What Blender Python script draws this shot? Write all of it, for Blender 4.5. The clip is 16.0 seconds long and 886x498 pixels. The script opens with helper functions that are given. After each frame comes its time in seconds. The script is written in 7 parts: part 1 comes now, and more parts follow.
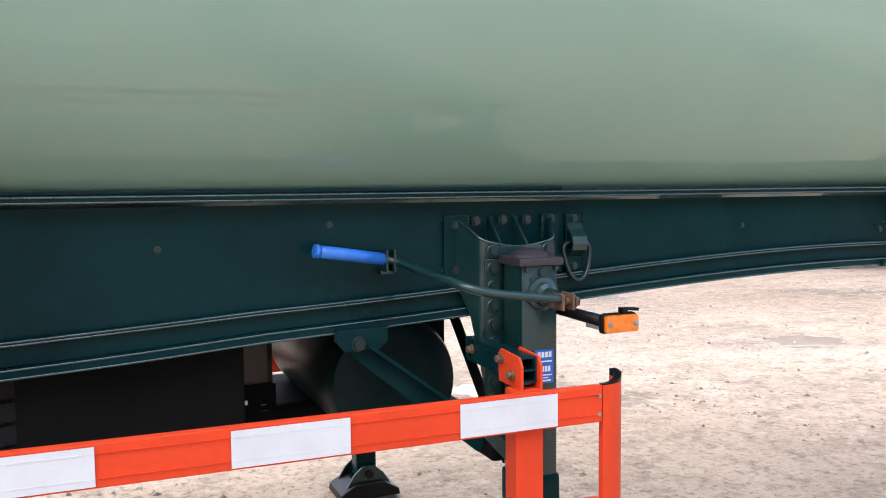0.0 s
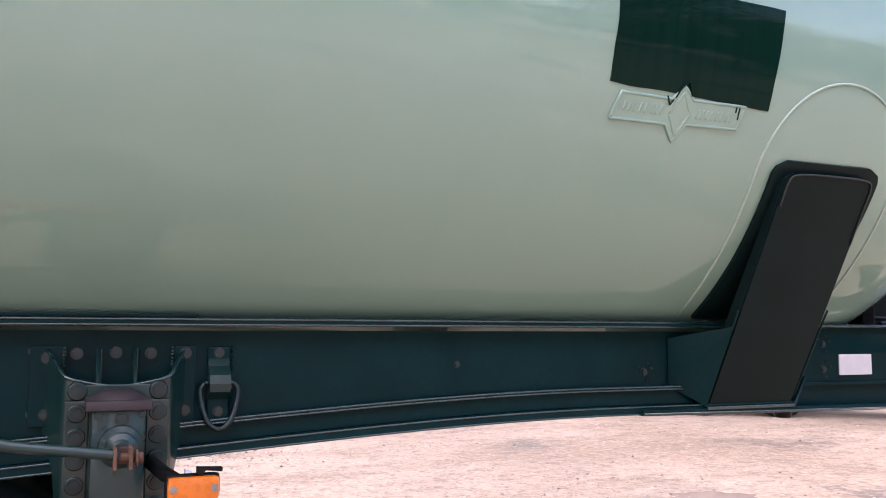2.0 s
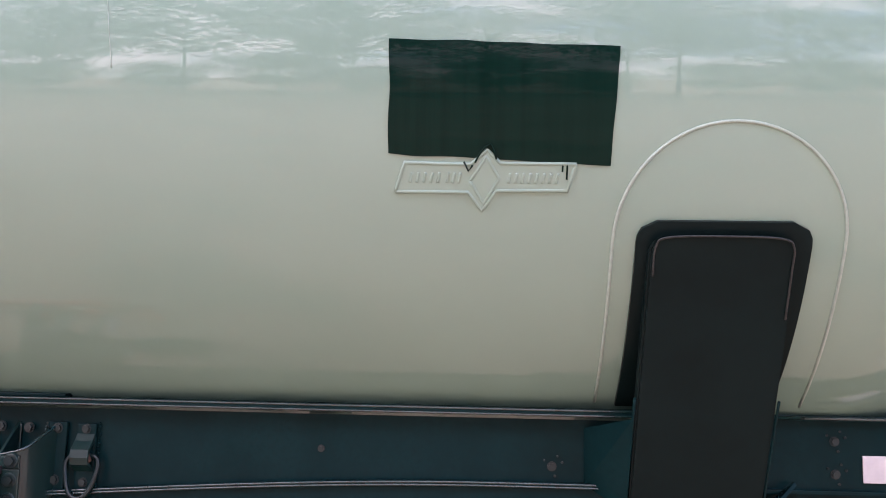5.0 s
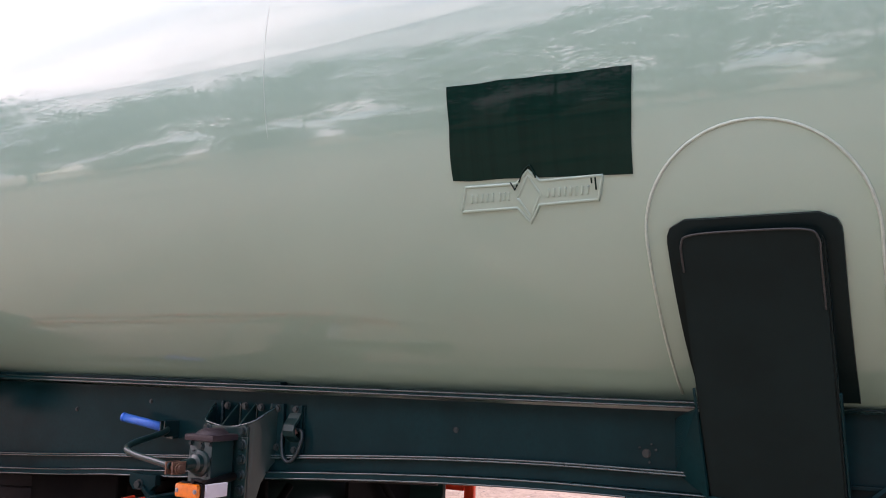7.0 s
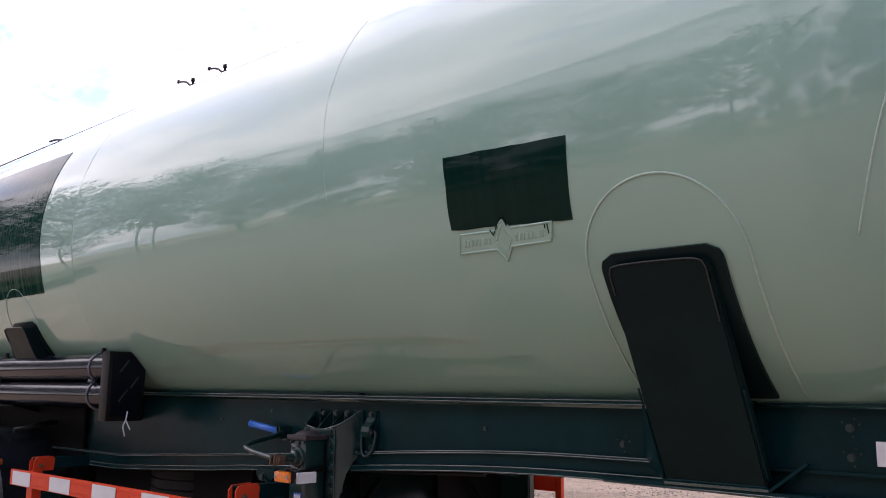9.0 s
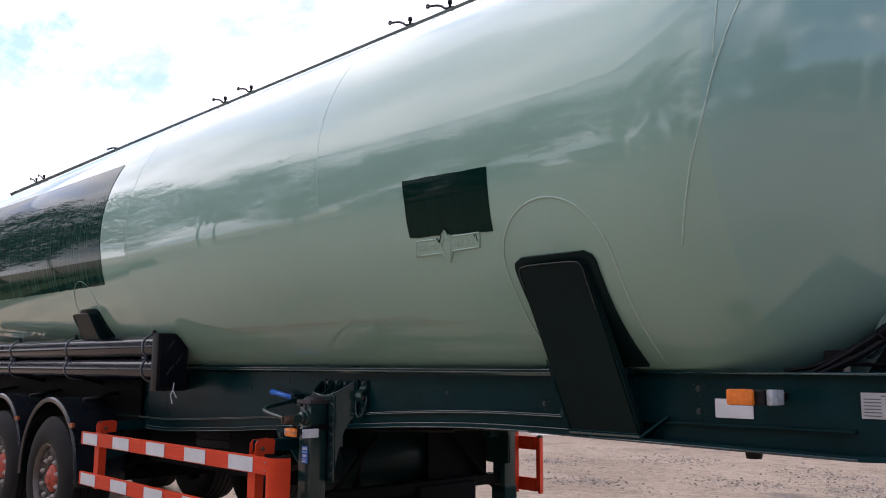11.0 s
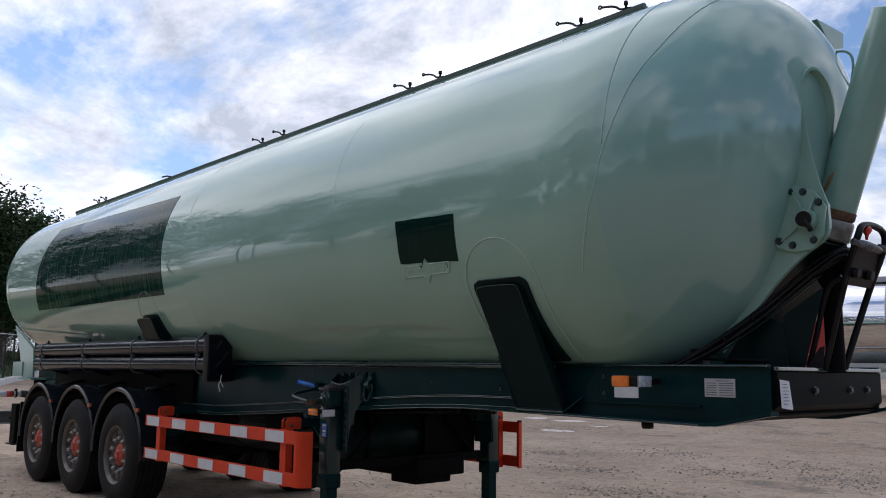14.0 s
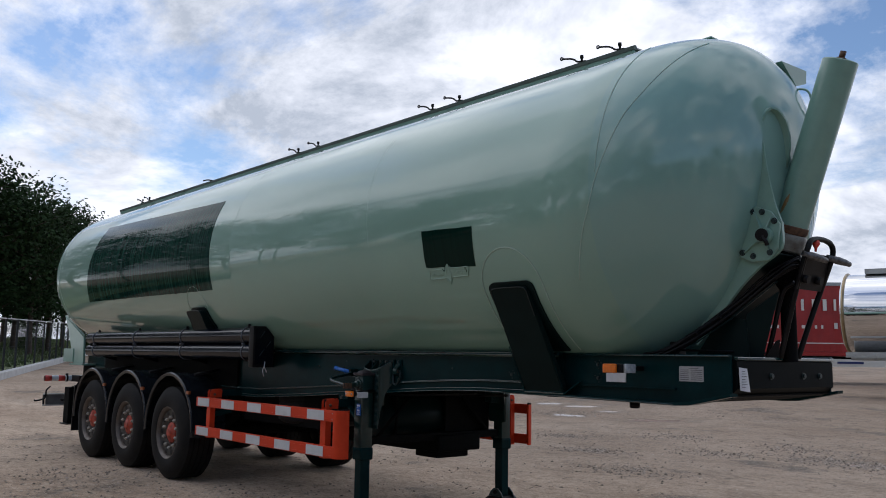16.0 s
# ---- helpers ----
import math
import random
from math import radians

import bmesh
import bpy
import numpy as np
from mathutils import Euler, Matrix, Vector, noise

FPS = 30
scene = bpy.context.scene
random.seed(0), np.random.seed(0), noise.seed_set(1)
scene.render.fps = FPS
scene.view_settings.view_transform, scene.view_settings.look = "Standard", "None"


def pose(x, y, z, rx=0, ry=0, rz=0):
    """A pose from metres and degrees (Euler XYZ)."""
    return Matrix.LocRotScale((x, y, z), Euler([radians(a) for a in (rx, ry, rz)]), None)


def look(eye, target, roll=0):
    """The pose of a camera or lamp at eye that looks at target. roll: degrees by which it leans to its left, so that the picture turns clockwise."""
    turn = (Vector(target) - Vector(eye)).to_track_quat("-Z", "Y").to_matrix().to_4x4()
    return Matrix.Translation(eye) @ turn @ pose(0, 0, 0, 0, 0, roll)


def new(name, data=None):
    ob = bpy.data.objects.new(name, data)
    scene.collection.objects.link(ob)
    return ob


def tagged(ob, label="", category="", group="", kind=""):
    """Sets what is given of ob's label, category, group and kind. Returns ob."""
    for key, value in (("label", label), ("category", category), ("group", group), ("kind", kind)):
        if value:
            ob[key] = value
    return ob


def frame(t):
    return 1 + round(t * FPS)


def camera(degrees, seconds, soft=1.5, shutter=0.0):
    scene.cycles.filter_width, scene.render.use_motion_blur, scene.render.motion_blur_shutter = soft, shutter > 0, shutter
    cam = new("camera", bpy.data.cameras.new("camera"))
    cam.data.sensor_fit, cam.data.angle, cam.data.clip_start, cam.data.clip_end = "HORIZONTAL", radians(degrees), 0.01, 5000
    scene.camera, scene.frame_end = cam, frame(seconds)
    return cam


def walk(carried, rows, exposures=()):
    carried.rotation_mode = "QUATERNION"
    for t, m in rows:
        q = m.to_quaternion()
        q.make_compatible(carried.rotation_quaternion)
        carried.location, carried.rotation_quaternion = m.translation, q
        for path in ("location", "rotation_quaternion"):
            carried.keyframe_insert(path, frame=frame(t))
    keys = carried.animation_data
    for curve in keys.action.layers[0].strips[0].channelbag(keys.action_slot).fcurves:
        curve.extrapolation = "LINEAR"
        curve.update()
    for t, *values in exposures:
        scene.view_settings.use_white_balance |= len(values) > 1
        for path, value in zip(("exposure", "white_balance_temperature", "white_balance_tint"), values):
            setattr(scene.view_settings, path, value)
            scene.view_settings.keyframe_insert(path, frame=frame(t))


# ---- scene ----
cam = camera(54.5, 16.0, soft=1.0)
PATH = [
    (0, (2.247, -1.91, 1.5), (3.009, -0.067, 1.35), -0.5),
    (0.5, (2.542, -1.956, 1.483), (3.293, -0.104, 1.408), -0.4),
    (1, (2.786, -1.981, 1.497), (3.559, -0.136, 1.526), -0.1),
    (1.5, (3.087, -1.884, 1.435), (3.841, -0.033, 1.487), 0.1),
    (2, (3.363, -1.861, 1.462), (4.137, -0.025, 1.639), 0.3),
    (2.5, (3.646, -1.949, 1.54), (4.436, -0.126, 1.77), 0.2),
    (3, (3.89, -2.034, 1.57), (4.674, -0.21, 1.811), 0.2),
    (3.2, (3.913, -1.973, 1.585), (4.768, -0.182, 1.831), -0.4),
    (5.5, (5.178, -2.054, 1.591), (4.853, -0.099, 1.864), 1.2),
    (6, (5.374, -2.024, 1.56), (4.923, -0.097, 1.848), 0.9),
    (6.5, (5.634, -2.061, 1.573), (4.854, -0.241, 1.851), 1.4),
    (7, (5.88, -2.186, 1.541), (4.908, -0.462, 1.827), 1.6),
    (7.5, (6.122, -2.252, 1.535), (5.095, -0.566, 1.853), 1.2),
    (8, (6.387, -2.273, 1.513), (5.285, -0.635, 1.834), 0.7),
    (8.5, (6.576, -2.294, 1.524), (5.366, -0.734, 1.844), 0.4),
    (9, (6.84, -2.402, 1.497), (5.51, -0.945, 1.826), 0.7),
    (11.5, (8.045, -2.837, 1.48), (6.613, -1.467, 1.751), 0.3),
    (12, (8.286, -2.915, 1.474), (6.847, -1.553, 1.748), 0.4),
    (12.5, (8.481, -3.024, 1.446), (7.031, -1.675, 1.728), 0.8),
    (13, (8.663, -3.219, 1.438), (7.2, -1.883, 1.716), 0.8),
    (13.5, (8.835, -3.351, 1.439), (7.363, -2.025, 1.715), 0.7),
    (14, (9.055, -3.5, 1.424), (7.575, -2.184, 1.704), 0.7),
    (14.5, (9.213, -3.648, 1.434), (7.725, -2.34, 1.71), 0.7),
    (15, (9.383, -3.868, 1.43), (7.887, -2.568, 1.702), 0.8),
    (15.5, (9.554, -4.009, 1.407), (8.054, -2.714, 1.676), 1.0),
    (16, (9.758, -4.173, 1.432), (8.252, -2.88, 1.682), 0.9),
]
EXPOSURE = [(0, 1.90, 6150, 13), (1, 1.86, 6300, 23), (2, 1.70, 6420, 31), (3, 1.10, 6450, 34), (3.2, 1.12, 6450, 34), (5.5, 1.90, 6780, 41), (6.5, 1.74, 6780, 40), (7.5, 1.16, 6660, 33), (9, 0.74, 6450, 27), (11.5, 0.50, 6230, 19), (12.5, 0.18, 6110, 16), (14, -0.14, 5990, 13), (16, -0.34, 5960, 11)]
walk(cam, [(t, look(eye, target, roll)) for t, eye, target, roll in PATH], exposures=EXPOSURE)

# ---- light ----
SUN_EL, SUN_AZ = 56.0, -102.0          # azimuth from +y towards +x
world = bpy.data.worlds.new("world")
scene.world = world
world.use_nodes = True
wn, wl = world.node_tree.nodes, world.node_tree.links
wn.clear()


def wnode(kind, **kw):
    n = wn.new(kind)
    for k, v in kw.items():
        n.inputs[k].default_value = v
    return n


w_out = wn.new("ShaderNodeOutputWorld")
w_bg = wnode("ShaderNodeBackground", Strength=1.0)
w_sky = wn.new("ShaderNodeTexSky")
w_sky.sky_type = "NISHITA"
w_sky.sun_disc = False
w_sky.sun_elevation, w_sky.sun_rotation = radians(SUN_EL), radians(SUN_AZ)
w_sky.air_density, w_sky.dust_density, w_sky.ozone_density = 1.0, 0.7, 2.3
w_dim = wn.new("ShaderNodeVectorMath")
w_dim.operation = "SCALE"
w_dim.inputs["Scale"].default_value = 0.150
wl.new(w_sky.outputs[0], w_dim.inputs[0])
w_tc = wn.new("ShaderNodeTexCoord")
w_sep = wn.new("ShaderNodeSeparateXYZ")
wl.new(w_tc.outputs["Generated"], w_sep.inputs[0])
w_up = wn.new("ShaderNodeMath")
w_up.operation = "MAXIMUM"
w_up.inputs[1].default_value = 0.0
wl.new(w_sep.outputs["Z"], w_up.inputs[0])
w_add = wn.new("ShaderNodeMath")
w_add.operation = "ADD"
w_add.inputs[1].default_value = 0.36
wl.new(w_up.outputs[0], w_add.inputs[0])
w_div = wn.new("ShaderNodeVectorMath")
w_div.operation = "DIVIDE"
w_cmb = wn.new("ShaderNodeCombineXYZ")
for i in range(3):
    wl.new(w_add.outputs[0], w_cmb.inputs[i])
wl.new(w_tc.outputs["Generated"], w_div.inputs[0])
wl.new(w_cmb.outputs[0], w_div.inputs[1])
w_off = wn.new("ShaderNodeVectorMath")
w_off.operation = "ADD"
w_off.inputs[1].default_value = (7.3, -2.2, 1.9)
wl.new(w_div.outputs[0], w_off.inputs[0])
w_n1 = wnode("ShaderNodeTexNoise", Scale=1.45, Detail=14.0, Roughness=0.63, Distortion=0.2)
w_n2 = wnode("ShaderNodeTexNoise", Scale=2.3, Detail=14.0, Roughness=0.66, Distortion=0.3)
wl.new(w_off.outputs[0], w_n1.inputs["Vector"])
wl.new(w_off.outputs[0], w_n2.inputs["Vector"])
w_r1 = wn.new("ShaderNodeValToRGB")
w_r1.color_ramp.elements[0].position, w_r1.color_ramp.elements[1].position = 0.365, 0.475
w_r2 = wn.new("ShaderNodeValToRGB")
w_r2.color_ramp.elements[0].position, w_r2.color_ramp.elements[0].color = 0.40, (0.66, 0.70, 0.77, 1)
w_r2.color_ramp.elements[1].position, w_r2.color_ramp.elements[1].color = 0.60, (1.45, 1.42, 1.43, 1)
w_dot = wn.new("ShaderNodeVectorMath")
w_dot.operation = "DOT_PRODUCT"
w_dot.inputs[1].default_value = (0.86, -0.50, 0.05)
wl.new(w_tc.outputs["Generated"], w_dot.inputs[0])
w_clear = wn.new("ShaderNodeMapRange")            # the sky is clearer ahead of the trailer than behind it
w_clear.interpolation_type = "SMOOTHSTEP"
w_clear.inputs["From Min"].default_value, w_clear.inputs["From Max"].default_value = 0.0, 1.0
w_clear.inputs["To Max"].default_value = 0.155
wl.new(w_dot.outputs["Value"], w_clear.inputs["Value"])
w_cover = wn.new("ShaderNodeMath")
w_cover.operation = "SUBTRACT"
wl.new(w_n1.outputs["Fac"], w_cover.inputs[0])
wl.new(w_clear.outputs[0], w_cover.inputs[1])
wl.new(w_cover.outputs[0], w_r1.inputs[0])
wl.new(w_n2.outputs["Fac"], w_r2.inputs[0])
w_mix = wn.new("ShaderNodeMix")
w_mix.data_type = "RGBA"
wl.new(w_r1.outputs["Color"], w_mix.inputs[0])
wl.new(w_dim.outputs[0], w_mix.inputs[6])
wl.new(w_r2.outputs["Color"], w_mix.inputs[7])
wl.new(w_mix.outputs[2], w_bg.inputs["Color"])
wl.new(w_bg.outputs[0], w_out.inputs["Surface"])

sun = new("sun", bpy.data.lights.new("sun", "SUN"))
sun.data.energy, sun.data.angle, sun.data.color = 0.7, radians(75), (1.0, 0.965, 0.92)
_az, _el = radians(SUN_AZ), radians(SUN_EL)
sun_dir = Vector((math.sin(_az) * math.cos(_el), math.cos(_az) * math.cos(_el), math.sin(_el)))
sun.matrix_world = look(sun_dir * 60, (0, 0, 0))

# ---- materials ----


def material(name, base, rough=0.5, metal=0.0, coat=0.0, coat_rough=0.05, vary=0.0, vary_scale=3.0, tint=None,
             grain=0.0, grain_scale=60.0, bump=0.0, bump_scale=120.0, wave=0.0, wave_scale=1.5, rough_vary=0.0,
             stretch=(1, 1, 1), island=0.0, ior=1.5, transmission=0.0, per_object=0.0, spec=0.5, coat_ior=1.5):
    """A Principled material with stains, grain and relief at real size."""
    m = bpy.data.materials.new(name)
    m.use_nodes = True
    nt, L = m.node_tree, m.node_tree.links
    b = nt.nodes["Principled BSDF"]
    b.inputs["Roughness"].default_value, b.inputs["Metallic"].default_value = rough, metal
    b.inputs["Coat Weight"].default_value, b.inputs["Coat Roughness"].default_value = coat, coat_rough
    b.inputs["IOR"].default_value = ior
    b.inputs["Coat IOR"].default_value = coat_ior
    b.inputs["Specular IOR Level"].default_value = spec
    b.inputs["Transmission Weight"].default_value = transmission
    b.inputs["Base Color"].default_value = (*base, 1)
    tc = nt.nodes.new("ShaderNodeTexCoord")
    mp = nt.nodes.new("ShaderNodeMapping")
    mp.inputs["Scale"].default_value = stretch
    L.new(tc.outputs["Object"], mp.inputs["Vector"])

    def noise_tex(scale, detail=5.0, rg=0.6):
        n = nt.nodes.new("ShaderNodeTexNoise")
        n.inputs["Scale"].default_value, n.inputs["Detail"].default_value, n.inputs["Roughness"].default_value = scale, detail, rg
        L.new(mp.outputs[0], n.inputs["Vector"])
        return n

    def mixed(a, col, fac_socket, lo, hi):
        r = nt.nodes.new("ShaderNodeMapRange")
        r.inputs["From Min"].default_value, r.inputs["From Max"].default_value = lo, hi
        L.new(fac_socket, r.inputs["Value"])
        x = nt.nodes.new("ShaderNodeMix")
        x.data_type = "RGBA"
        L.new(r.outputs[0], x.inputs[0])
        if isinstance(a, tuple):
            x.inputs[6].default_value = (*a, 1)
        else:
            L.new(a, x.inputs[6])
        x.inputs[7].default_value = (*col, 1)
        return x.outputs[2]

    colour = base
    if vary:
        t = tint or tuple(c * (1 - vary) for c in base)
        colour = mixed(colour, t, noise_tex(vary_scale).outputs["Fac"], 0.42, 0.72)
    if grain:
        colour = mixed(colour, tuple(c * (1 - grain) for c in base), noise_tex(grain_scale, 8.0).outputs["Fac"], 0.45, 0.75)
    if island or per_object:
        src = nt.nodes.new("ShaderNodeNewGeometry") if island else nt.nodes.new("ShaderNodeObjectInfo")
        sock = src.outputs["Random Per Island"] if island else src.outputs["Random"]
        k = island or per_object
        colour = mixed(colour, tuple(c * (1 - k) for c in base), sock, 0.0, 1.0)
    if not isinstance(colour, tuple):
        L.new(colour, b.inputs["Base Color"])
    if rough_vary:
        r = nt.nodes.new("ShaderNodeMapRange")
        r.inputs["To Min"].default_value, r.inputs["To Max"].default_value = max(0.02, rough - rough_vary), rough + rough_vary
        L.new(noise_tex(vary_scale * 2.3).outputs["Fac"], r.inputs["Value"])
        L.new(r.outputs[0], b.inputs["Roughness"])
    last = None
    for amount, scale, dist in ((bump, bump_scale, 0.002), (wave, wave_scale, 0.02)):
        if amount:
            bp = nt.nodes.new("ShaderNodeBump")
            bp.inputs["Strength"].default_value, bp.inputs["Distance"].default_value = amount, dist
            L.new(noise_tex(scale, 3.0 if dist > 0.01 else 6.0).outputs["Fac"], bp.inputs["Height"])
            if last:
                L.new(last.outputs[0], bp.inputs["Normal"])
            last = bp
    if last:
        L.new(last.outputs[0], b.inputs["Normal"])
    return m


M_TANK = material("sage_green_paint", (0.228, 0.380, 0.312), 0.6, coat=1.0, coat_rough=0.008, coat_ior=1.66, vary=0.05, vary_scale=0.9,
                  wave=0.055, wave_scale=1.3, bump=0.13, bump_scale=9, spec=0.1)
# Bluer copy of the tank paint: the sky's tint is put into its colour.
M_DOME = material("sky_tinted_dome_paint", (0.215, 0.372, 0.325), 0.6, coat=1.0, coat_rough=0.075, coat_ior=1.66, vary=0.06, vary_scale=0.9,
                  wave=0.055, wave_scale=1.3, bump=0.10, bump_scale=9, spec=0.1)
M_SAGE = material("sage_green_fittings", (0.200, 0.345, 0.285), 0.28, coat=0.3, vary=0.12, vary_scale=7, bump=0.08, bump_scale=90)
M_WELD = material("weld_bead_paint", (0.36, 0.50, 0.43), 0.35, vary=0.2, vary_scale=60, bump=0.5, bump_scale=160)
M_GREEN = material("dark_green_chassis_paint", (0.0032, 0.0250, 0.0280), 0.24, vary=0.35, vary_scale=4,
                   grain=0.2, bump=0.03, bump_scale=140, wave=0.03, wave_scale=5, spec=0.08)
M_LEG = material("grey_green_leg_paint", (0.0050, 0.0270, 0.0258), 0.28, vary=0.3, vary_scale=9, tint=(0.008, 0.034, 0.032), bump=0.05, bump_scale=140, spec=0.45, coat=0.3)
# Lighter, glossier than the chassis green: the edges' highlight is put into the colour.
M_EDGE = material("bright_edge_paint", (0.012, 0.045, 0.045), 0.16, coat=1.0, coat_rough=0.06, vary=0.4, vary_scale=20)
M_BOLT = material("painted_bolt", (0.0062, 0.0225, 0.0235), 0.34, vary=0.4, vary_scale=30, bump=0.2, bump_scale=200)
# Near-black in place of chassis green: the nose's shade is put into the colour.
M_FRONT = material("shaded_front_beam_paint", (0.0030, 0.0050, 0.0062), 0.38, spec=0.03, vary=0.3, vary_scale=6, bump=0.08, bump_scale=120, wave=0.05, wave_scale=5)
M_BEAD = material("grey_weld_bead", (0.017, 0.026, 0.026), 0.4, vary=0.9, vary_scale=70, tint=(0.004, 0.012, 0.012), bump=0.6, bump_scale=160)
M_SADDLE = material("black_green_saddle_paint", (0.0050, 0.0148, 0.0152), 0.36, spec=0.09, vary=0.25, vary_scale=5, bump=0.12, bump_scale=120, rough_vary=0.1)
M_PATCH = material("dark_green_patch_film", (0.0025, 0.020, 0.015), 0.03, vary=0.25, vary_scale=4,
                   stretch=(10, 1, 0.3), spec=0.5, ior=1.17)
M_PANEL = material("brushed_dark_green_panel", (0.004, 0.024, 0.018), 0.03, vary=0.9, vary_scale=3.2,
                   tint=(0.030, 0.085, 0.066), stretch=(12, 1, 0.25), spec=0.5, ior=1.14)
M_ORANGE = material("signal_orange_paint", (0.66, 0.056, 0.016), 0.42, spec=0.16, vary=0.15, vary_scale=6, grain=0.1, bump=0.05, bump_scale=60)
M_WHITE = material("white_reflective_tape", (0.60, 0.61, 0.62), 0.45, vary=0.12, vary_scale=9, grain=0.08, grain_scale=220, bump=0.1, bump_scale=400)
M_RUBBER = material("tyre_rubber", (0.0065, 0.0065, 0.007), 0.7, spec=0.2, vary=0.5, vary_scale=4, tint=(0.014, 0.0125, 0.011), grain=0.3, bump=0.3, bump_scale=90)
M_NUT = material("pale_wheel_nut", (0.46, 0.43, 0.38), 0.5, metal=0.3, vary=0.5, vary_scale=40, tint=(0.20, 0.15, 0.11))
M_RIM = material("worn_silver_rim", (0.165, 0.140, 0.118), 0.5, metal=0.4, vary=0.5, vary_scale=9, tint=(0.11, 0.085, 0.066), bump=0.2, bump_scale=70)
M_HUB = material("red_hub_paint", (0.46, 0.050, 0.020), 0.5, vary=0.6, vary_scale=22, tint=(0.12, 0.035, 0.025), bump=0.2)
M_BLACK = material("black_plastic", (0.004, 0.004, 0.005), 0.42, spec=0.18, vary=0.4, vary_scale=5, tint=(0.014, 0.013, 0.013), bump=0.1, bump_scale=200)
M_GUARD = material("glossy_black_mudguard", (0.007, 0.009, 0.012), 0.22, spec=0.36, vary=0.4, vary_scale=5, tint=(0.013, 0.015, 0.018), wave=0.06, wave_scale=5, bump=0.05, bump_scale=200)
M_MARKER = material("dull_amber_marker", (0.32, 0.075, 0.012), 0.3, vary=0.3, vary_scale=40)
M_TUBE = material("glossy_black_tube", (0.004, 0.005, 0.009), 0.13, spec=0.20, vary=0.4, vary_scale=3, tint=(0.006, 0.008, 0.015), wave=0.05, wave_scale=4)
# Near-black undersides: the deep shade below the chassis is put into the colour.
M_DARK = material("shaded_underside", (0.004, 0.0045, 0.005), 0.7, spec=0.06, vary=0.5, vary_scale=4, tint=(0.0065, 0.0065, 0.006), bump=0.3, bump_scale=60)
M_VALVE = material("brown_oily_casing", (0.030, 0.021, 0.013), 0.45, vary=0.6, vary_scale=9, tint=(0.012, 0.010, 0.008), bump=0.1)
M_RUST = material("rusty_brown_metal", (0.16, 0.085, 0.05), 0.7, metal=0.2, vary=0.7, vary_scale=30, tint=(0.06, 0.035, 0.025), bump=0.4, bump_scale=120)
M_STEEL = material("bare_steel", (0.35, 0.35, 0.35), 0.35, metal=0.9, vary=0.5, vary_scale=20, bump=0.2)
M_BLUE = material("blue_rubber_grip", (0.03, 0.17, 0.62), 0.32, vary=0.15, vary_scale=20, bump=0.06)
M_BLUELABEL = material("blue_label", (0.02, 0.12, 0.45), 0.3, vary=0.1, vary_scale=40)
M_AMBER = material("amber_lens", (0.74, 0.175, 0.008), 0.15, coat=0.5, vary=0.25, vary_scale=60, bump=0.4, bump_scale=220)
M_CLEAR = material("clear_lamp_lens", (0.42, 0.45, 0.48), 0.12, coat=0.8, vary=0.4, vary_scale=50, bump=0.4, bump_scale=200)
M_CAP = material("brown_rubber_cap", (0.035, 0.026, 0.030), 0.55, vary=0.3, vary_scale=20, bump=0.2)
M_CREAM = material("cream_collar", (0.27, 0.265, 0.225), 0.4, vary=0.7, vary_scale=9, tint=(0.085, 0.060, 0.040), bump=0.2)
M_PLATE = material("aluminium_type_plate", (0.42, 0.43, 0.45), 0.4, metal=0.3, vary=0.2, vary_scale=30)
M_PAPER = material("paper_label", (0.70, 0.71, 0.74), 0.6, vary=0.1, vary_scale=25)
M_INK = material("printed_ink", (0.10, 0.10, 0.11), 0.6)
M_REDCAP = material("red_coupling", (0.62, 0.05, 0.03), 0.4, vary=0.2, vary_scale=30)
M_REDWHITE = material("red_reflector", (0.55, 0.05, 0.04), 0.35, vary=0.2, vary_scale=20)
M_BARK = material("bark", (0.07, 0.05, 0.035), 0.9, vary=0.5, vary_scale=6, bump=0.6, bump_scale=30)
M_LEAF = material("foliage", (0.055, 0.100, 0.028), 0.7, spec=0.15, vary=0.4, vary_scale=0.8, island=0.6)
M_PINE = material("dark_foliage", (0.030, 0.060, 0.019), 0.75, spec=0.12, vary=0.4, vary_scale=0.7, island=0.55)
M_CURTAIN = material("red_trailer_curtain", (0.36, 0.025, 0.020), 0.45, vary=0.2, vary_scale=2.0, wave=0.25, wave_scale=2.0)
M_CHROME = material("polished_steel_tank", (0.75, 0.75, 0.76), 0.06, metal=1.0, wave=0.05, wave_scale=1.0)
M_BAND = material("brass_coloured_band", (0.36, 0.27, 0.15), 0.3, metal=0.6, vary=0.3, vary_scale=6)
M_OFFWHITE = material("cream_white_paint", (0.72, 0.69, 0.62), 0.3, coat=0.3, vary=0.08, vary_scale=1.5)
M_NAVY = material("navy_blue_paint", (0.02, 0.035, 0.14), 0.3, coat=0.3, vary=0.2, vary_scale=2)
M_FENCE = material("fence_steel", (0.012, 0.014, 0.013), 0.5, vary=0.3, vary_scale=5)
M_GALV = material("pale_fence_wire", (0.40, 0.41, 0.40), 0.5, metal=0.4, vary=0.2, vary_scale=10)
M_CONCRETE = material("pale_concrete_kerb", (0.52, 0.52, 0.51), 0.85, vary=0.25, vary_scale=2, grain=0.2, bump=0.4, bump_scale=60)
M_GRASS = material("grass", (0.10, 0.145, 0.045), 0.9, vary=0.5, vary_scale=1.0, tint=(0.15, 0.14, 0.06), island=0.4)
M_STONE = material("loose_gravel", (0.52, 0.43, 0.35), 0.9, spec=0.2, island=0.75, bump=0.3, bump_scale=60)
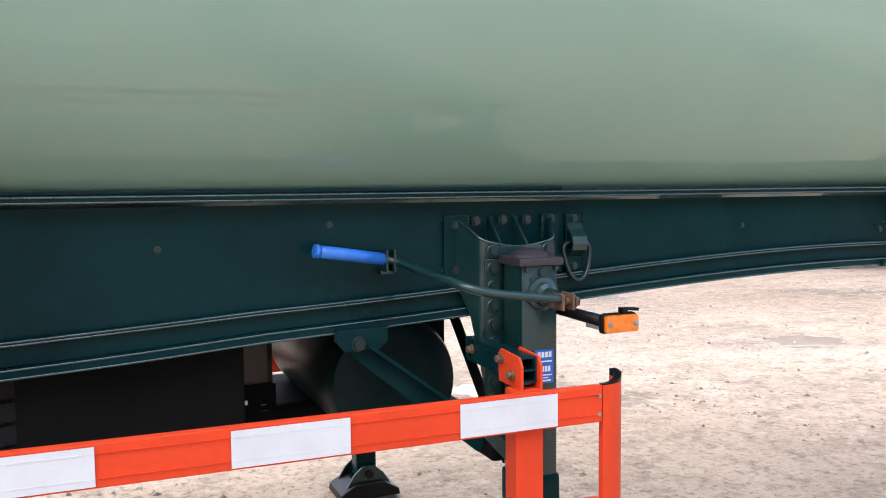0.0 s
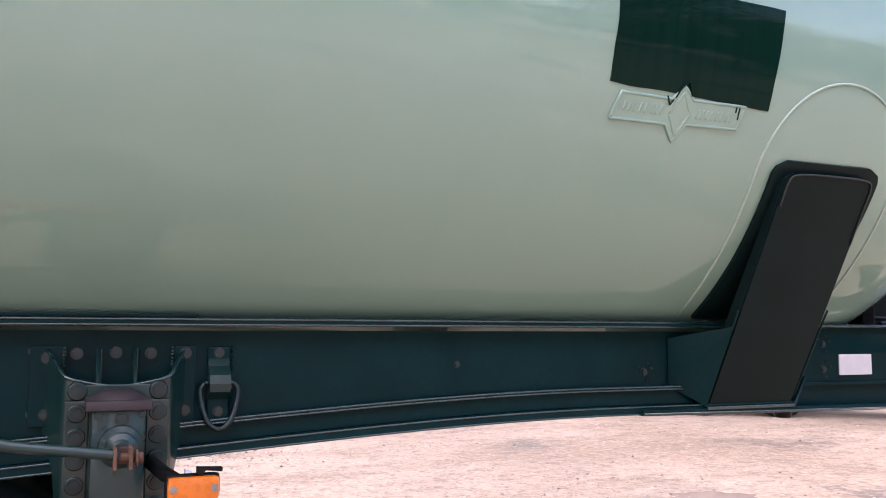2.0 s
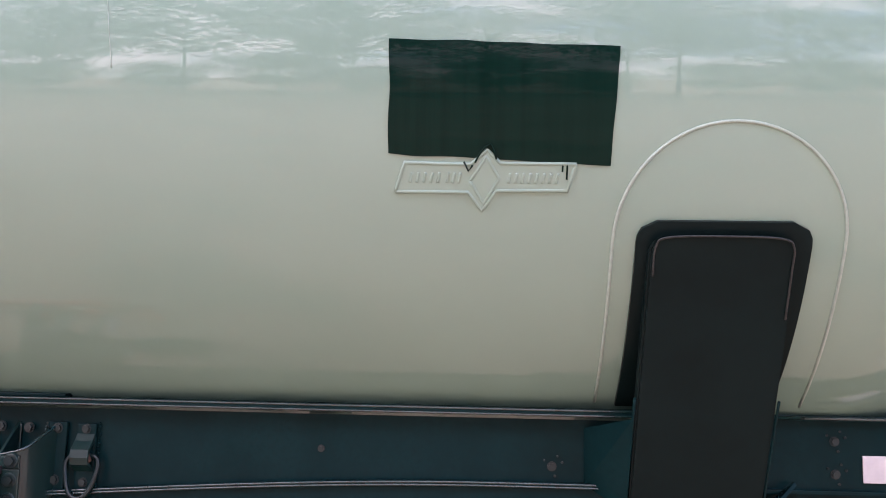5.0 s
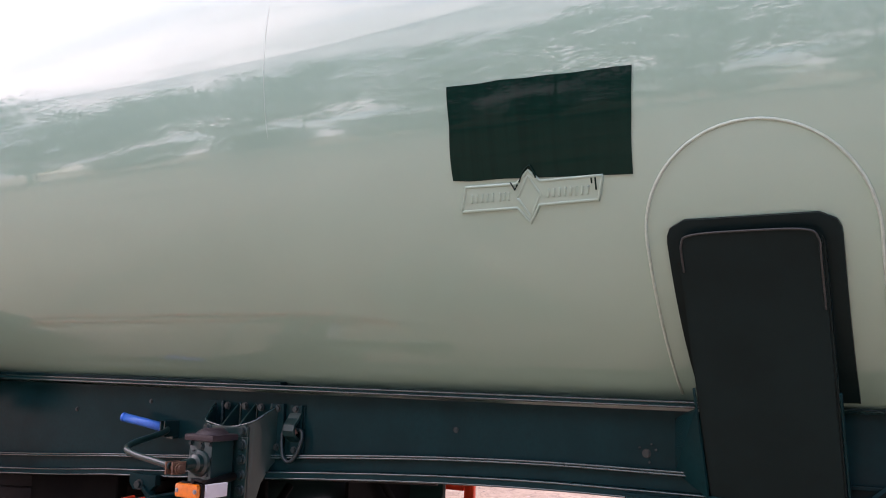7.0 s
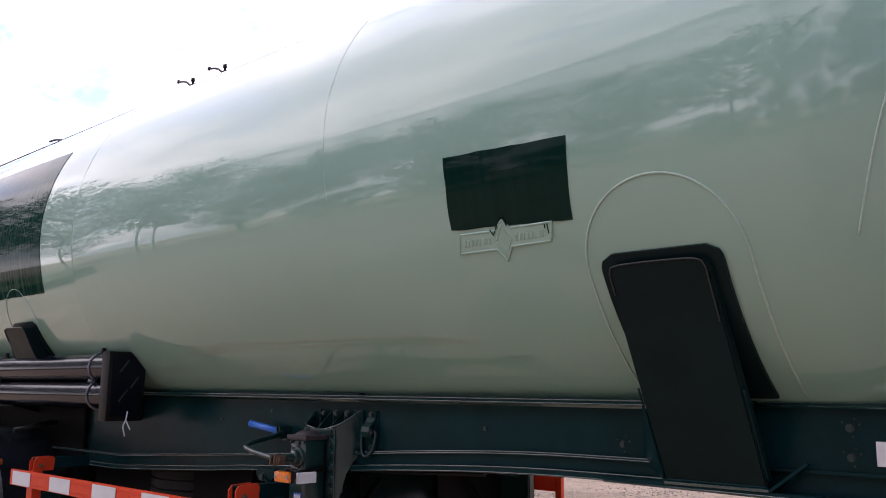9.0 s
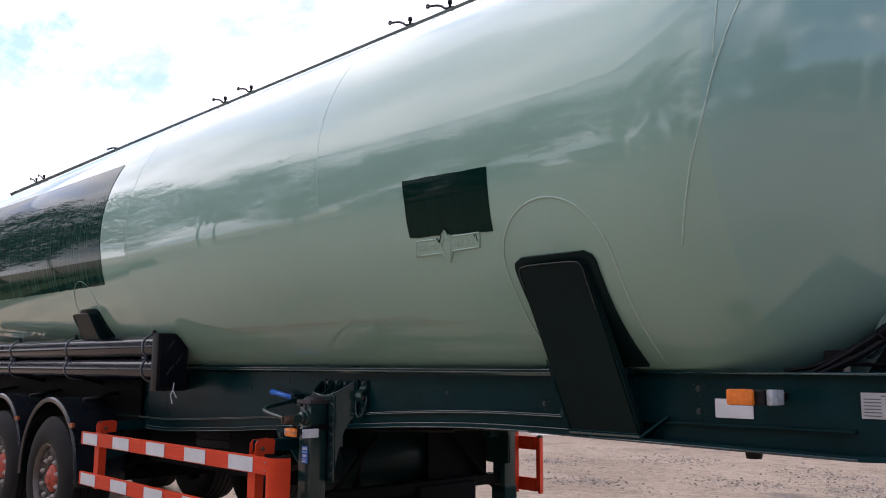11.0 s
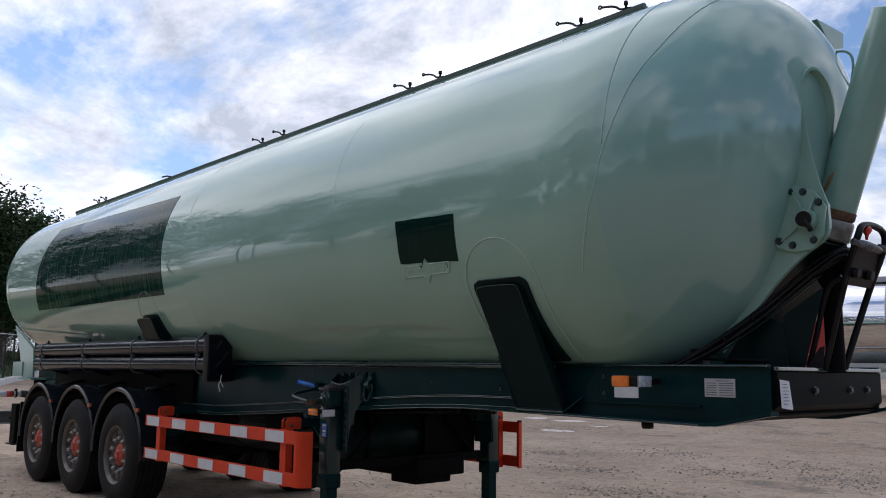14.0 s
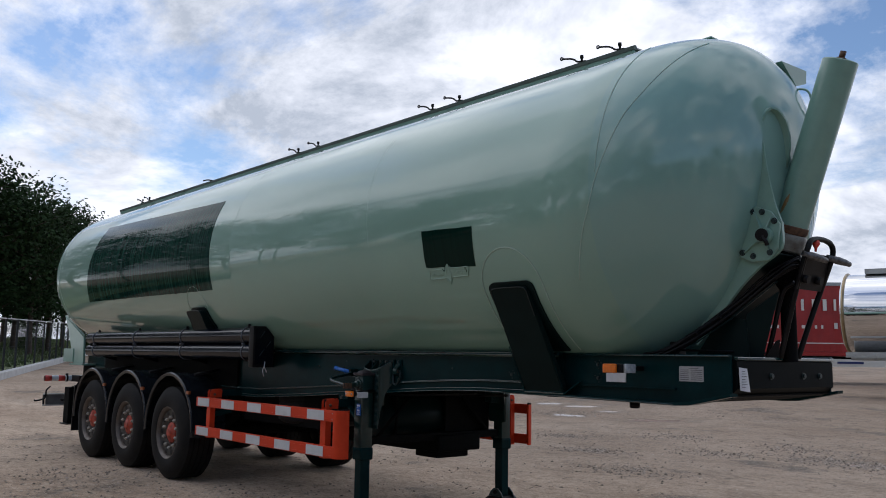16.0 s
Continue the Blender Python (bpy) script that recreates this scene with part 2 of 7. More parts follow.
M_CRUST = material("pale_dried_crust", (0.40, 0.345, 0.285), 0.85, spec=0.2, vary=0.4, vary_scale=9, island=0.35, bump=0.4, bump_scale=60)
M_WATER = material("puddle_water", (0.31, 0.235, 0.175), 0.22, spec=0.25, ior=1.33, vary=0.3, vary_scale=2, wave=0.02, wave_scale=6)


def ground_material():
    m = bpy.data.materials.new("sandy_yard")
    m.use_nodes = True
    nt, L = m.node_tree, m.node_tree.links
    b = nt.nodes["Principled BSDF"]
    tc = nt.nodes.new("ShaderNodeTexCoord")

    def nz(scale, detail, rg, vec=None):
        n = nt.nodes.new("ShaderNodeTexNoise")
        n.inputs["Scale"].default_value, n.inputs["Detail"].default_value, n.inputs["Roughness"].default_value = scale, detail, rg
        L.new(vec or tc.outputs["Object"], n.inputs["Vector"])
        return n.outputs["Fac"]

    def blend(a, c, fac, lo, hi, top=1.0):
        r = nt.nodes.new("ShaderNodeMapRange")
        r.inputs["From Min"].default_value, r.inputs["From Max"].default_value = lo, hi
        r.inputs["To Max"].default_value = top
        L.new(fac, r.inputs["Value"])
        x = nt.nodes.new("ShaderNodeMix")
        x.data_type = "RGBA"
        L.new(r.outputs[0], x.inputs[0])
        if isinstance(a, tuple):
            x.inputs[6].default_value = (*a, 1)
        else:
            L.new(a, x.inputs[6])
        x.inputs[7].default_value = (*c, 1)
        return x.outputs[2], r.outputs[0]

    mp = nt.nodes.new("ShaderNodeMapping")
    mp.inputs["Rotation"].default_value = (0, 0, radians(24))
    mp.inputs["Scale"].default_value = (0.42, 0.72, 1)
    L.new(tc.outputs["Object"], mp.inputs["Vector"])
    c, _ = blend((0.420, 0.316, 0.228), (0.290, 0.205, 0.138), nz(0.22, 7, 0.6), 0.40, 0.62)
    c, _ = blend(c, (0.165, 0.119, 0.078), nz(1.5, 9, 0.72, mp.outputs[0]), 0.48, 0.64, 0.55)
    c, _ = blend(c, (0.140, 0.100, 0.065), nz(5.2, 10, 0.78), 0.50, 0.60, 0.55)
    c, _ = blend(c, (0.440, 0.350, 0.272), nz(0.8, 9, 0.72, mp.outputs[0]), 0.56, 0.66, 0.45)
    c, wet = blend(c, (0.103, 0.078, 0.054), nz(0.42, 8, 0.70), 0.56, 0.63, 0.85)
    c, _ = blend(c, (0.446, 0.359, 0.268), nz(11.0, 9, 0.80), 0.505, 0.60, 0.55)
    c, _ = blend(c, (0.103, 0.071, 0.043), nz(26.0, 6, 0.80), 0.53, 0.60, 0.62)
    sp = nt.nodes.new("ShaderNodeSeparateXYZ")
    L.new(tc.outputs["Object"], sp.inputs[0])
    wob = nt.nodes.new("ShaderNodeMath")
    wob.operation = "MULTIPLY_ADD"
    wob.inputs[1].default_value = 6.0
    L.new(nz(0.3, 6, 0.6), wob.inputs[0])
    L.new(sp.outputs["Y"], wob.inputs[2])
    near_gain = nt.nodes.new("ShaderNodeMapRange")          # brightness put into the colour: paler on the near side, darker to the far
    near_gain.interpolation_type = "SMOOTHSTEP"
    near_gain.inputs["From Min"].default_value, near_gain.inputs["From Max"].default_value = 3.0, 10.0
    near_gain.inputs["To Min"].default_value, near_gain.inputs["To Max"].default_value = 1.42, 0.94
    L.new(wob.outputs[0], near_gain.inputs["Value"])
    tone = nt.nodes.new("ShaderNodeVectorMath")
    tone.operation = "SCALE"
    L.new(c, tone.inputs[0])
    L.new(near_gain.outputs[0], tone.inputs["Scale"])
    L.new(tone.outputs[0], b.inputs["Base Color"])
    rr = nt.nodes.new("ShaderNodeMapRange")
    rr.inputs["To Min"].default_value, rr.inputs["To Max"].default_value = 0.92, 0.72
    L.new(wet, rr.inputs["Value"])
    L.new(rr.outputs[0], b.inputs["Roughness"])
    last = None
    for scale, st, dist in ((38.0, 0.8, 0.016), (6.0, 0.6, 0.05), (1.4, 0.6, 0.09)):
        bp = nt.nodes.new("ShaderNodeBump")
        bp.inputs["Strength"].default_value, bp.inputs["Distance"].default_value = st, dist
        L.new(nz(scale, 6, 0.65, mp.outputs[0] if scale == 1.4 else None), bp.inputs["Height"])
        if last:
            L.new(last.outputs[0], bp.inputs["Normal"])
        last = bp
    L.new(last.outputs[0], b.inputs["Normal"])
    return m


M_GROUND = ground_material()
# Darker than the sage fittings: the walkway's shadowed side is put into the colour.
M_WALKWAY = material("shadowed_grey_green_paint", (0.075, 0.105, 0.092), 0.5, vary=0.3, vary_scale=6, grain=0.2, bump=0.1)

# ---- mesh helpers ----


def V(*a):
    return Vector(a)


def box(bm, x0, x1, y0, y1, z0, z1, bevel=0.0):
    vs = [bm.verts.new((x, y, z)) for x in (x0, x1) for y in (y0, y1) for z in (z0, z1)]
    fs = [bm.faces.new([vs[i] for i in q]) for q in ((0, 1, 3, 2), (4, 6, 7, 5), (0, 4, 5, 1), (2, 3, 7, 6), (0, 2, 6, 4), (1, 5, 7, 3))]
    if bevel:
        es = list({e for f in fs for e in f.edges})
        bmesh.ops.bevel(bm, geom=es, offset=bevel, segments=2, affect="EDGES", profile=0.6)


def prism(bm, pts, a0, a1, axis="y", bevel=0.0):
    """A flat outline of (u, v) pairs, made solid from a0 to a1 along the axis."""
    def at(u, v, a):
        return {"y": (u, a, v), "x": (a, u, v), "z": (u, v, a)}[axis]
    n = len(pts)
    lo = [bm.verts.new(at(u, v, a0)) for u, v in pts]
    hi = [bm.verts.new(at(u, v, a1)) for u, v in pts]
    fs = [bm.faces.new(lo), bm.faces.new(hi[::-1])]
    for i in range(n):
        fs.append(bm.faces.new((lo[i], hi[i], hi[(i + 1) % n], lo[(i + 1) % n])))
    bmesh.ops.recalc_face_normals(bm, faces=fs)
    if bevel:
        es = list({e for f in fs[:2] for e in f.edges})
        bmesh.ops.bevel(bm, geom=es, offset=bevel, segments=2, affect="EDGES", profile=0.6)


def sweep(bm, path, r, seg=10, caps=True, radii=None):
    """A round tube along a path of points."""
    path = [Vector(p) for p in path]
    rings = []
    up = None
    for i, p in enumerate(path):
        d = (path[min(i + 1, len(path) - 1)] - path[max(i - 1, 0)]).normalized()
        if up is None:
            up = V(0, 0, 1) if abs(d.z) < 0.9 else V(1, 0, 0)
        s = d.cross(up).normalized()
        up = s.cross(d).normalized()
        rr = radii[i] if radii else r
        rings.append([bm.verts.new(p + (s * math.cos(k * math.tau / seg) + up * math.sin(k * math.tau / seg)) * rr) for k in range(seg)])
    for a, b in zip(rings, rings[1:]):
        for k in range(seg):
            bm.faces.new((a[k], a[(k + 1) % seg], b[(k + 1) % seg], b[k])).smooth = True
    if caps:
        bm.faces.new(rings[0][::-1])
        bm.faces.new(rings[-1])


def curve_pts(pts, steps=8):
    """Catmull-Rom points through pts."""
    P = [Vector(p) for p in pts]
    P = [P[0] * 2 - P[1]] + P + [P[-1] * 2 - P[-2]]
    out = []
    for i in range(1, len(P) - 2):
        for s in range(steps):
            t = s / steps
            a, b, c, d = P[i - 1:i + 3]
            out.append(0.5 * ((2 * b) + (c - a) * t + (2 * a - 5 * b + 4 * c - d) * t * t + (3 * b - a - 3 * c + d) * t ** 3))
    out.append(P[-2])
    return out


def lathe(bm, prof, centre, axis="y", seg=48, close=False):
    """Turns a profile of (along, radius) about an axis through centre."""
    c = Vector(centre)
    rings = []
    for a, r in prof:
        ring = []
        for k in range(seg):
            t = k * math.tau / seg
            p = {"y": V(r * math.cos(t), a, r * math.sin(t)), "x": V(a, r * math.cos(t), r * math.sin(t)), "z": V(r * math.cos(t), r * math.sin(t), a)}[axis]
            ring.append(bm.verts.new(c + p))
        rings.append(ring)
    for a, b in zip(rings, rings[1:]):
        for k in range(seg):
            bm.faces.new((a[k], b[k], b[(k + 1) % seg], a[(k + 1) % seg])).smooth = True
    if close:
        bm.faces.new(rings[0])
        bm.faces.new(rings[-1][::-1])


def hexhead(bm, p, n, r=0.012, h=0.010):
    """A hexagon bolt head with a washer, at p, standing out along n."""
    n = Vector(n).normalized()
    p = Vector(p)
    sweep(bm, [p - n * 0.002, p + n * h * 0.25], r * 1.35, 12)
    sweep(bm, [p, p + n * h], r, 6)


def mesh_of(bm, name, mat, smooth_angle=None):
    bmesh.ops.recalc_face_normals(bm, faces=bm.faces)
    me = bpy.data.meshes.new(name)
    bm.to_mesh(me)
    bm.free()
    me.materials.append(mat)
    return me


def smooth_by_angle(me, deg=35):
    me.polygons.foreach_set("use_smooth", [True] * len(me.polygons))
    me.set_sharp_from_angle(angle=radians(deg))


BASE = {}


def thing(name, at, label, category, group="", kind=""):
    """A top-level thing: an Empty at its base."""
    ob = new(name)
    ob.location = at
    ob.empty_display_size = 0.2
    BASE[ob.name] = Matrix.Translation(at)
    return tagged(ob, label, category, group, kind)


def part(name, bm, mat, parent, label="", at=(0, 0, 0), smooth=None):
    """One mesh object under a thing or under a part."""
    me = bm if isinstance(bm, bpy.types.Mesh) else mesh_of(bm, name, mat)
    if smooth:
        smooth_by_angle(me, smooth)
    ob = new(name, me)
    ob.location = at
    ob.parent = parent
    ob.matrix_parent_inverse = BASE[parent.name].inverted()
    BASE[ob.name] = BASE[parent.name] @ ob.matrix_parent_inverse @ Matrix.Translation(at)
    if label:
        ob["label"] = label
    return ob


def B():
    return bmesh.new()

# ---- ground ----


def smooth01(a, b, x):
    t = min(1.0, max(0.0, (x - a) / (b - a)))
    return t * t * (3 - 2 * t)


def ground_z(x, y):
    """The yard: level under the trailer, rising gently to the rear and the far side."""
    dx, dy = max(-5.0 - x, 0, x - 9.0), max(-5.0 - y, 0, y - 5.0)
    k = smooth01(0.0, 14.0, math.hypot(dx, dy))
    far = 1.0 - 0.75 * smooth01(60, 400, math.hypot(x, y))
    rise = 0.11 * (1 - smooth01(1.5, 5.5, math.hypot(x - 13.3, y - 9.2)))
    return k * far * (-0.018 * x + 0.017 * (y - 1.2)) + rise


def ground_top(x, y):
    """Height of the yard's surface with its unevenness."""
    near = 1 - smooth01(10, 30, math.hypot(x, y))
    return ground_z(x, y) + 0.012 * near * noise.noise(V(x * 0.9, y * 0.9, 0.3)) + 0.02 * (1 - near) * noise.noise(V(x * 0.15, y * 0.15, 2.0)) - 0.008


def ground_sheet(x, y):
    """Height of the half-metre ground mesh at any place near the trailer."""
    a, b = math.floor(x * 2) / 2, math.floor(y * 2) / 2
    u, v = (x - a) * 2, (y - b) * 2
    return ((1 - u) * (1 - v) * ground_top(a, b) + u * (1 - v) * ground_top(a + 0.5, b) + (1 - u) * v * ground_top(a, b + 0.5) + u * v * ground_top(a + 0.5, b + 0.5))


def build_ground():
    bm = B()
    def axis():
        v, s, out = 0.0, 0.5, [0.0]
        while v < 2200:
            v += s
            if v > 14:
                s *= 1.22
            out.append(v)
        return [-q for q in out[:0:-1]] + out
    xs, ys = axis(), axis()
    grid = []
    for y in ys:
        row = []
        for x in xs:
            row.append(bm.verts.new((x, y, ground_top(x, y))))
        grid.append(row)
    for j in range(len(ys) - 1):
        for i in range(len(xs) - 1):
            bm.faces.new((grid[j][i], grid[j][i + 1], grid[j + 1][i + 1], grid[j + 1][i])).smooth = True
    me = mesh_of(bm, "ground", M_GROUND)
    g = new("ground", me)
    tagged(g, "sandy beige gravel yard with wheel tracks and damp patches", "ground", kind="structure")


build_ground()

YC, ZC, RT = 1.2, 2.5, 1.215          # tank's centre line and radius
X_CONE, X_REAR, X_HEAD, X_NOSE = 1.46, -4.75, 5.90, 7.05
R_REAR = 1.06

trailer = thing("silo_trailer", (0, YC, 0), "pale sage green silo tank semi-trailer standing on its landing legs", "trailer")


def tank_section(x):
    """Radius and centre height of the shell at x."""
    if x >= X_HEAD:
        u = min(1.0, (x - X_HEAD) / (X_NOSE - X_HEAD))
        d = 0.032 * math.sin(math.pi * u) ** 2
        return RT * max(0.0, 1 - u ** 2.6) ** 0.5 - d, ZC + 0.40 * u * u + d
    if x >= X_CONE:
        return RT, ZC
    if x >= X_REAR:
        r = RT + (R_REAR - RT) * (X_CONE - x) / (X_CONE - X_REAR)
        return r, ZC + RT - r
    u = min(1.0, (X_REAR - x) / 0.75)
    return R_REAR * (1 - u ** 2.3) ** (1 / 2.2), ZC + RT - R_REAR


def on_tank(x, a, off=0.0):
    """A place on the shell: a is the angle above the near side's level, in radians."""
    r, zc = tank_section(x)
    return V(x, YC - (r + off) * math.cos(a), zc + (r + off) * math.sin(a))


def angle_at(x, z):
    r, zc = tank_section(x)
    return math.asin(max(-1, min(1, (z - zc) / r)))


def build_tank():
    bm = B()
    xs = [X_REAR - 0.75 * math.sin(k / 18 * math.pi / 2) for k in range(18, 0, -1)]
    xs += [X_REAR + (X_CONE - X_REAR) * k / 16 for k in range(16)] + [X_CONE - 0.012]
    xs += [X_CONE, X_CONE + 0.012] + [X_CONE + (X_HEAD - X_CONE) * k / 14 for k in range(1, 14)] + [X_HEAD - 0.02]
    xs += [X_HEAD + (X_NOSE - X_HEAD) * math.sin(k / 44 * math.pi / 2) for k in range(0, 45)]
    seg = 160
    rings = []
    for x in xs:
        r, zc = tank_section(x)
        r = max(r, 0.002)
        rings.append([bm.verts.new((x, YC - r * math.cos(k * math.tau / seg), zc + r * math.sin(k * math.tau / seg))) for k in range(seg)])
    for a, b in zip(rings, rings[1:]):
        for k in range(seg):
            bm.faces.new((a[k], a[(k + 1) % seg], b[(k + 1) % seg], b[k])).smooth = True
    bm.faces.new(rings[0])
    bm.faces.new(rings[-1][::-1])
    shell = part("tank_shell", bm, M_TANK, trailer, "glossy pale sage green tank shell with domed ends", smooth=None)
    shell.data.materials.append(M_DOME)
    for poly in shell.data.polygons:
        if poly.center.x > 6.27:
            poly.material_index = 1
    shell.data.set_sharp_from_angle(angle=radians(40))
    # weld seams round the shell
    def seam(name, x0, x1, z0, z1, r=0.005, lean=0.0, mat=M_WELD):
        b2 = B()
        n = 40
        pts = []
        for i in range(n + 1):
            z = z0 + (z1 - z0) * i / n
            x = x0 + (x1 - x0) * i / n + lean * math.sin(i / n * math.pi)
            pts.append(on_tank(x, angle_at(x, z), 0.000 + 0.0015 * noise.noise(V(i * 0.7, x, z))))
        sweep(b2, pts, r, 6)
        part(name, b2, mat, shell, "raised weld bead under the paint")
    def bead(name, pts, r):
        b2 = B()
        sweep(b2, [on_tank(p.x, angle_at(p.x, p.z), 0.001) for p in curve_pts([(x, 0, z) for x, z in pts], 10)], r, 6)
        part(name, b2, M_WELD, shell, "raised weld bead under the paint")
    seam("weld_seam", 3.95, 3.90, 2.32, 2.81, 0.0010, 0.0, M_WELD)
    seam("weld_seam", 3.90, 3.88, 2.84, 3.30, 0.0012, 0.0, M_WELD)
    bead("weld_seam", [(6.305, 2.62), (6.312, 2.80), (6.315, 3.05), (6.318, 3.30), (6.318, 3.48), (6.30, 3.60)], 0.0030)
    bead("weld_seam", [(6.10, 1.95), (6.15, 2.10), (6.20, 2.25), (6.262, 2.42), (6.309, 2.58), (6.375, 2.78), (6.448, 2.99), (6.535, 3.165), (6.64, 3.42), (6.692, 3.552)], 0.0036)
    seam("weld_seam", 1.46, 1.46, 1.75, 3.70, 0.0010, 0.0, M_TANK)
    seam("weld_seam", -4.72, -4.72, 1.80, 3.70, 0.0045)
    # doubler plates over the saddles, with their weld line
    for xc, rx, zb, zt in ((5.508, 0.290, 1.50, 2.200), (0.42, 0.25, 1.96, 2.190)):
        b2 = B()
        rz = rx
        pts = [(xc - rx, zb)] + [(xc - rx, zb + (zt - rz - zb) * k / 8) for k in range(1, 8)]
        pts += [(xc - rx * math.cos(k / 28 * math.pi), zt - rz + rz * math.sin(k / 28 * math.pi)) for k in range(29)]
        pts += [(xc + rx + 0.004 * k / 8, zt - rz - (zt - rz - zb) * k / 8) for k in range(1, 9)]
        sweep(b2, [on_tank(x, angle_at(x, z), 0.001) for x, z in pts], 0.0042 if xc > 3 else 0.0028, 6)
        part("doubler_plate_weld", b2, M_WELD, shell, "pale arched weld line of a doubler plate")
    return shell


shell = build_tank()


def tank_sheet(name, corners, mat, label, off=0.003, nx=24, nz=16, ragged=0.0):
    """A thin film on the shell between four (x, z) corners: bottom left, bottom right, top right, top left."""
    bl, br, tr, tl = corners
    bm = B()
    rows = []
    for j in range(nz + 1):
        v = j / nz
        row = []
        for i in range(nx + 1):
            u = i / nx
            x = (bl[0] * (1 - u) + br[0] * u) * (1 - v) + (tl[0] * (1 - u) + tr[0] * u) * v
            z = (bl[1] * (1 - u) + br[1] * u) * (1 - v) + (tl[1] * (1 - u) + tr[1] * u) * v
            if ragged and j in (0, nz):
                z += ragged * noise.noise(V(x * 9, j, 0.0))
            if ragged and i in (0, nx):
                x += ragged * noise.noise(V(i, z * 9, 3.0))
            row.append(bm.verts.new(on_tank(x, angle_at(x, z), off)))
        rows.append(row)
    for a, b in zip(rows, rows[1:]):
        for i in range(nx):
            bm.faces.new((a[i], a[i + 1], b[i + 1], b[i])).smooth = True
    # the cut edge of the film, on vertices of its own
    rim = [v for v in rows[0]] + [r[-1] for r in rows[1:]] + rows[-1][-2::-1] + [r[0] for r in rows[-2:0:-1]]
    tops = [bm.verts.new(v.co) for v in rim]
    lows = [bm.verts.new(v.co + V(0, YC - v.co.y, ZC - v.co.z).normalized() * 0.0027) for v in rim]
    for i in range(len(rim)):
        j = (i + 1) % len(rim)
        bm.faces.new((tops[i], tops[j], lows[j], lows[i]))
    return part(name, bm, mat, shell, label)


tank_sheet("dark_patch", ((4.651, 2.117), (5.203, 2.093), (5.220, 2.377), (4.652, 2.395)), M_PATCH,
           "glossy dark green film patch covering old lettering", ragged=0.004)
tank_sheet("advert_panel", ((-3.40, 2.170), (0.955, 2.127), (0.955, 3.13), (-3.05, 3.262)), M_PANEL,
           "large streaky dark green painted panel", nx=60, nz=26, ragged=0.006)


def build_badge():
    """The raised maker's badge: a bar with a star on it, and plain raised strips for its lettering."""
    x0, x1, z0, z1, xs = 4.668, 5.118, 2.028, 2.096, 4.886
    def bead(name, pts, r, closed=True):
        bm = B()
        if closed:
            pts = pts + [pts[0]]
        dense = []
        for (xa, za), (xb, zb) in zip(pts, pts[1:]):
            dense += [(xa + (xb - xa) * k / 6, za + (zb - za) * k / 6) for k in range(6)]
        dense.append(pts[-1])
        sweep(bm, [on_tank(x, angle_at(x, z), 0.002) for x, z in dense], r, 8)
        part(name, bm, M_TANK, badge)
    bm = B()
    outline = [(x0, z0), (xs - 0.035, z0), (xs, 1.985), (xs + 0.035, z0 + 0.004), (x1 - 0.02, z0 + 0.006), (x1, z1), (xs + 0.045, z1), (xs + 0.012, 2.128), (xs - 0.028, z1 - 0.003), (x0 + 0.024, z1)]
    vs = [bm.verts.new(on_tank(x, angle_at(x, z), 0.0045)) for x, z in outline]
    ws = [bm.verts.new(on_tank(x, angle_at(x, z), -0.002)) for x, z in outline]
    bm.faces.new(vs)
    for i in range(len(vs)):
        j = (i + 1) % len(vs)
        bm.faces.new((vs[i], vs[j], ws[j], ws[i]))
    badge = part("badge_plate", bm, M_TANK, shell, "embossed badge painted over in sage green")
    bead("badge_rim", outline, 0.0052)
    bead("star_outline", [(xs - 0.030, 2.055), (xs + 0.004, 2.000), (xs + 0.042, 2.060), (xs + 0.010, 2.112)], 0.0048)
    for xa, xb in ((x0 + 0.032, x0 + 0.118), (x0 + 0.126, xs - 0.048), (xs + 0.060, x1 - 0.036)):
        n = max(3, int((xb - xa) / 0.016))
        for k in range(n):
            u = xa + (xb - xa) * (k + 0.5) / n
            bead("raised_strip", [(u - 0.004, z0 + 0.022), (u + 0.002, z1 - 0.022)], 0.0046, False)


build_badge()


def build_rust_runs():
    """Dark drips of film below the patch."""
    for x, za, zb in ((5.096, 2.098, 2.060), (5.085, 2.098, 2.078)):
        bm = B()
        sweep(bm, [on_tank(x + 0.02 * (z - zb), angle_at(x, z), 0.004) for z in [za + (zb - za) * k / 5 for k in range(6)]], 0.0026, 6)
        part("film_drip", bm, M_PATCH, shell, "dark green torn film edge below the patch")
    for pts in (((4.868, 2.098), (4.878, 2.118), (4.893, 2.136), (4.906, 2.142), (4.915, 2.125), (4.921, 2.106)), ((4.84, 2.100), (4.852, 2.078), (4.862, 2.092))):
        bm = B()
        sweep(bm, [on_tank(x, angle_at(x, z), 0.007) for x, z in pts], 0.0026, 6)
        part("film_drip", bm, M_PATCH, shell, "dark green torn film edge on the badge")


build_rust_runs()

# ---- chassis ----


def chord_z(x):
    """Height of the main beam's lower edge."""
    d = max(0.0, 2.75 - max(x, 1.3))
    return 1.049 + 0.127 * smooth01(2.2, 4.95, x) - 0.058 * d * d / (d + 0.13)


def lip_z(x):
    """Height of the narrow lip over the beam's lower edge."""
    return chord_z(x) + 0.088 + 0.006 * (1 - smooth01(2.2, 2.9, x))


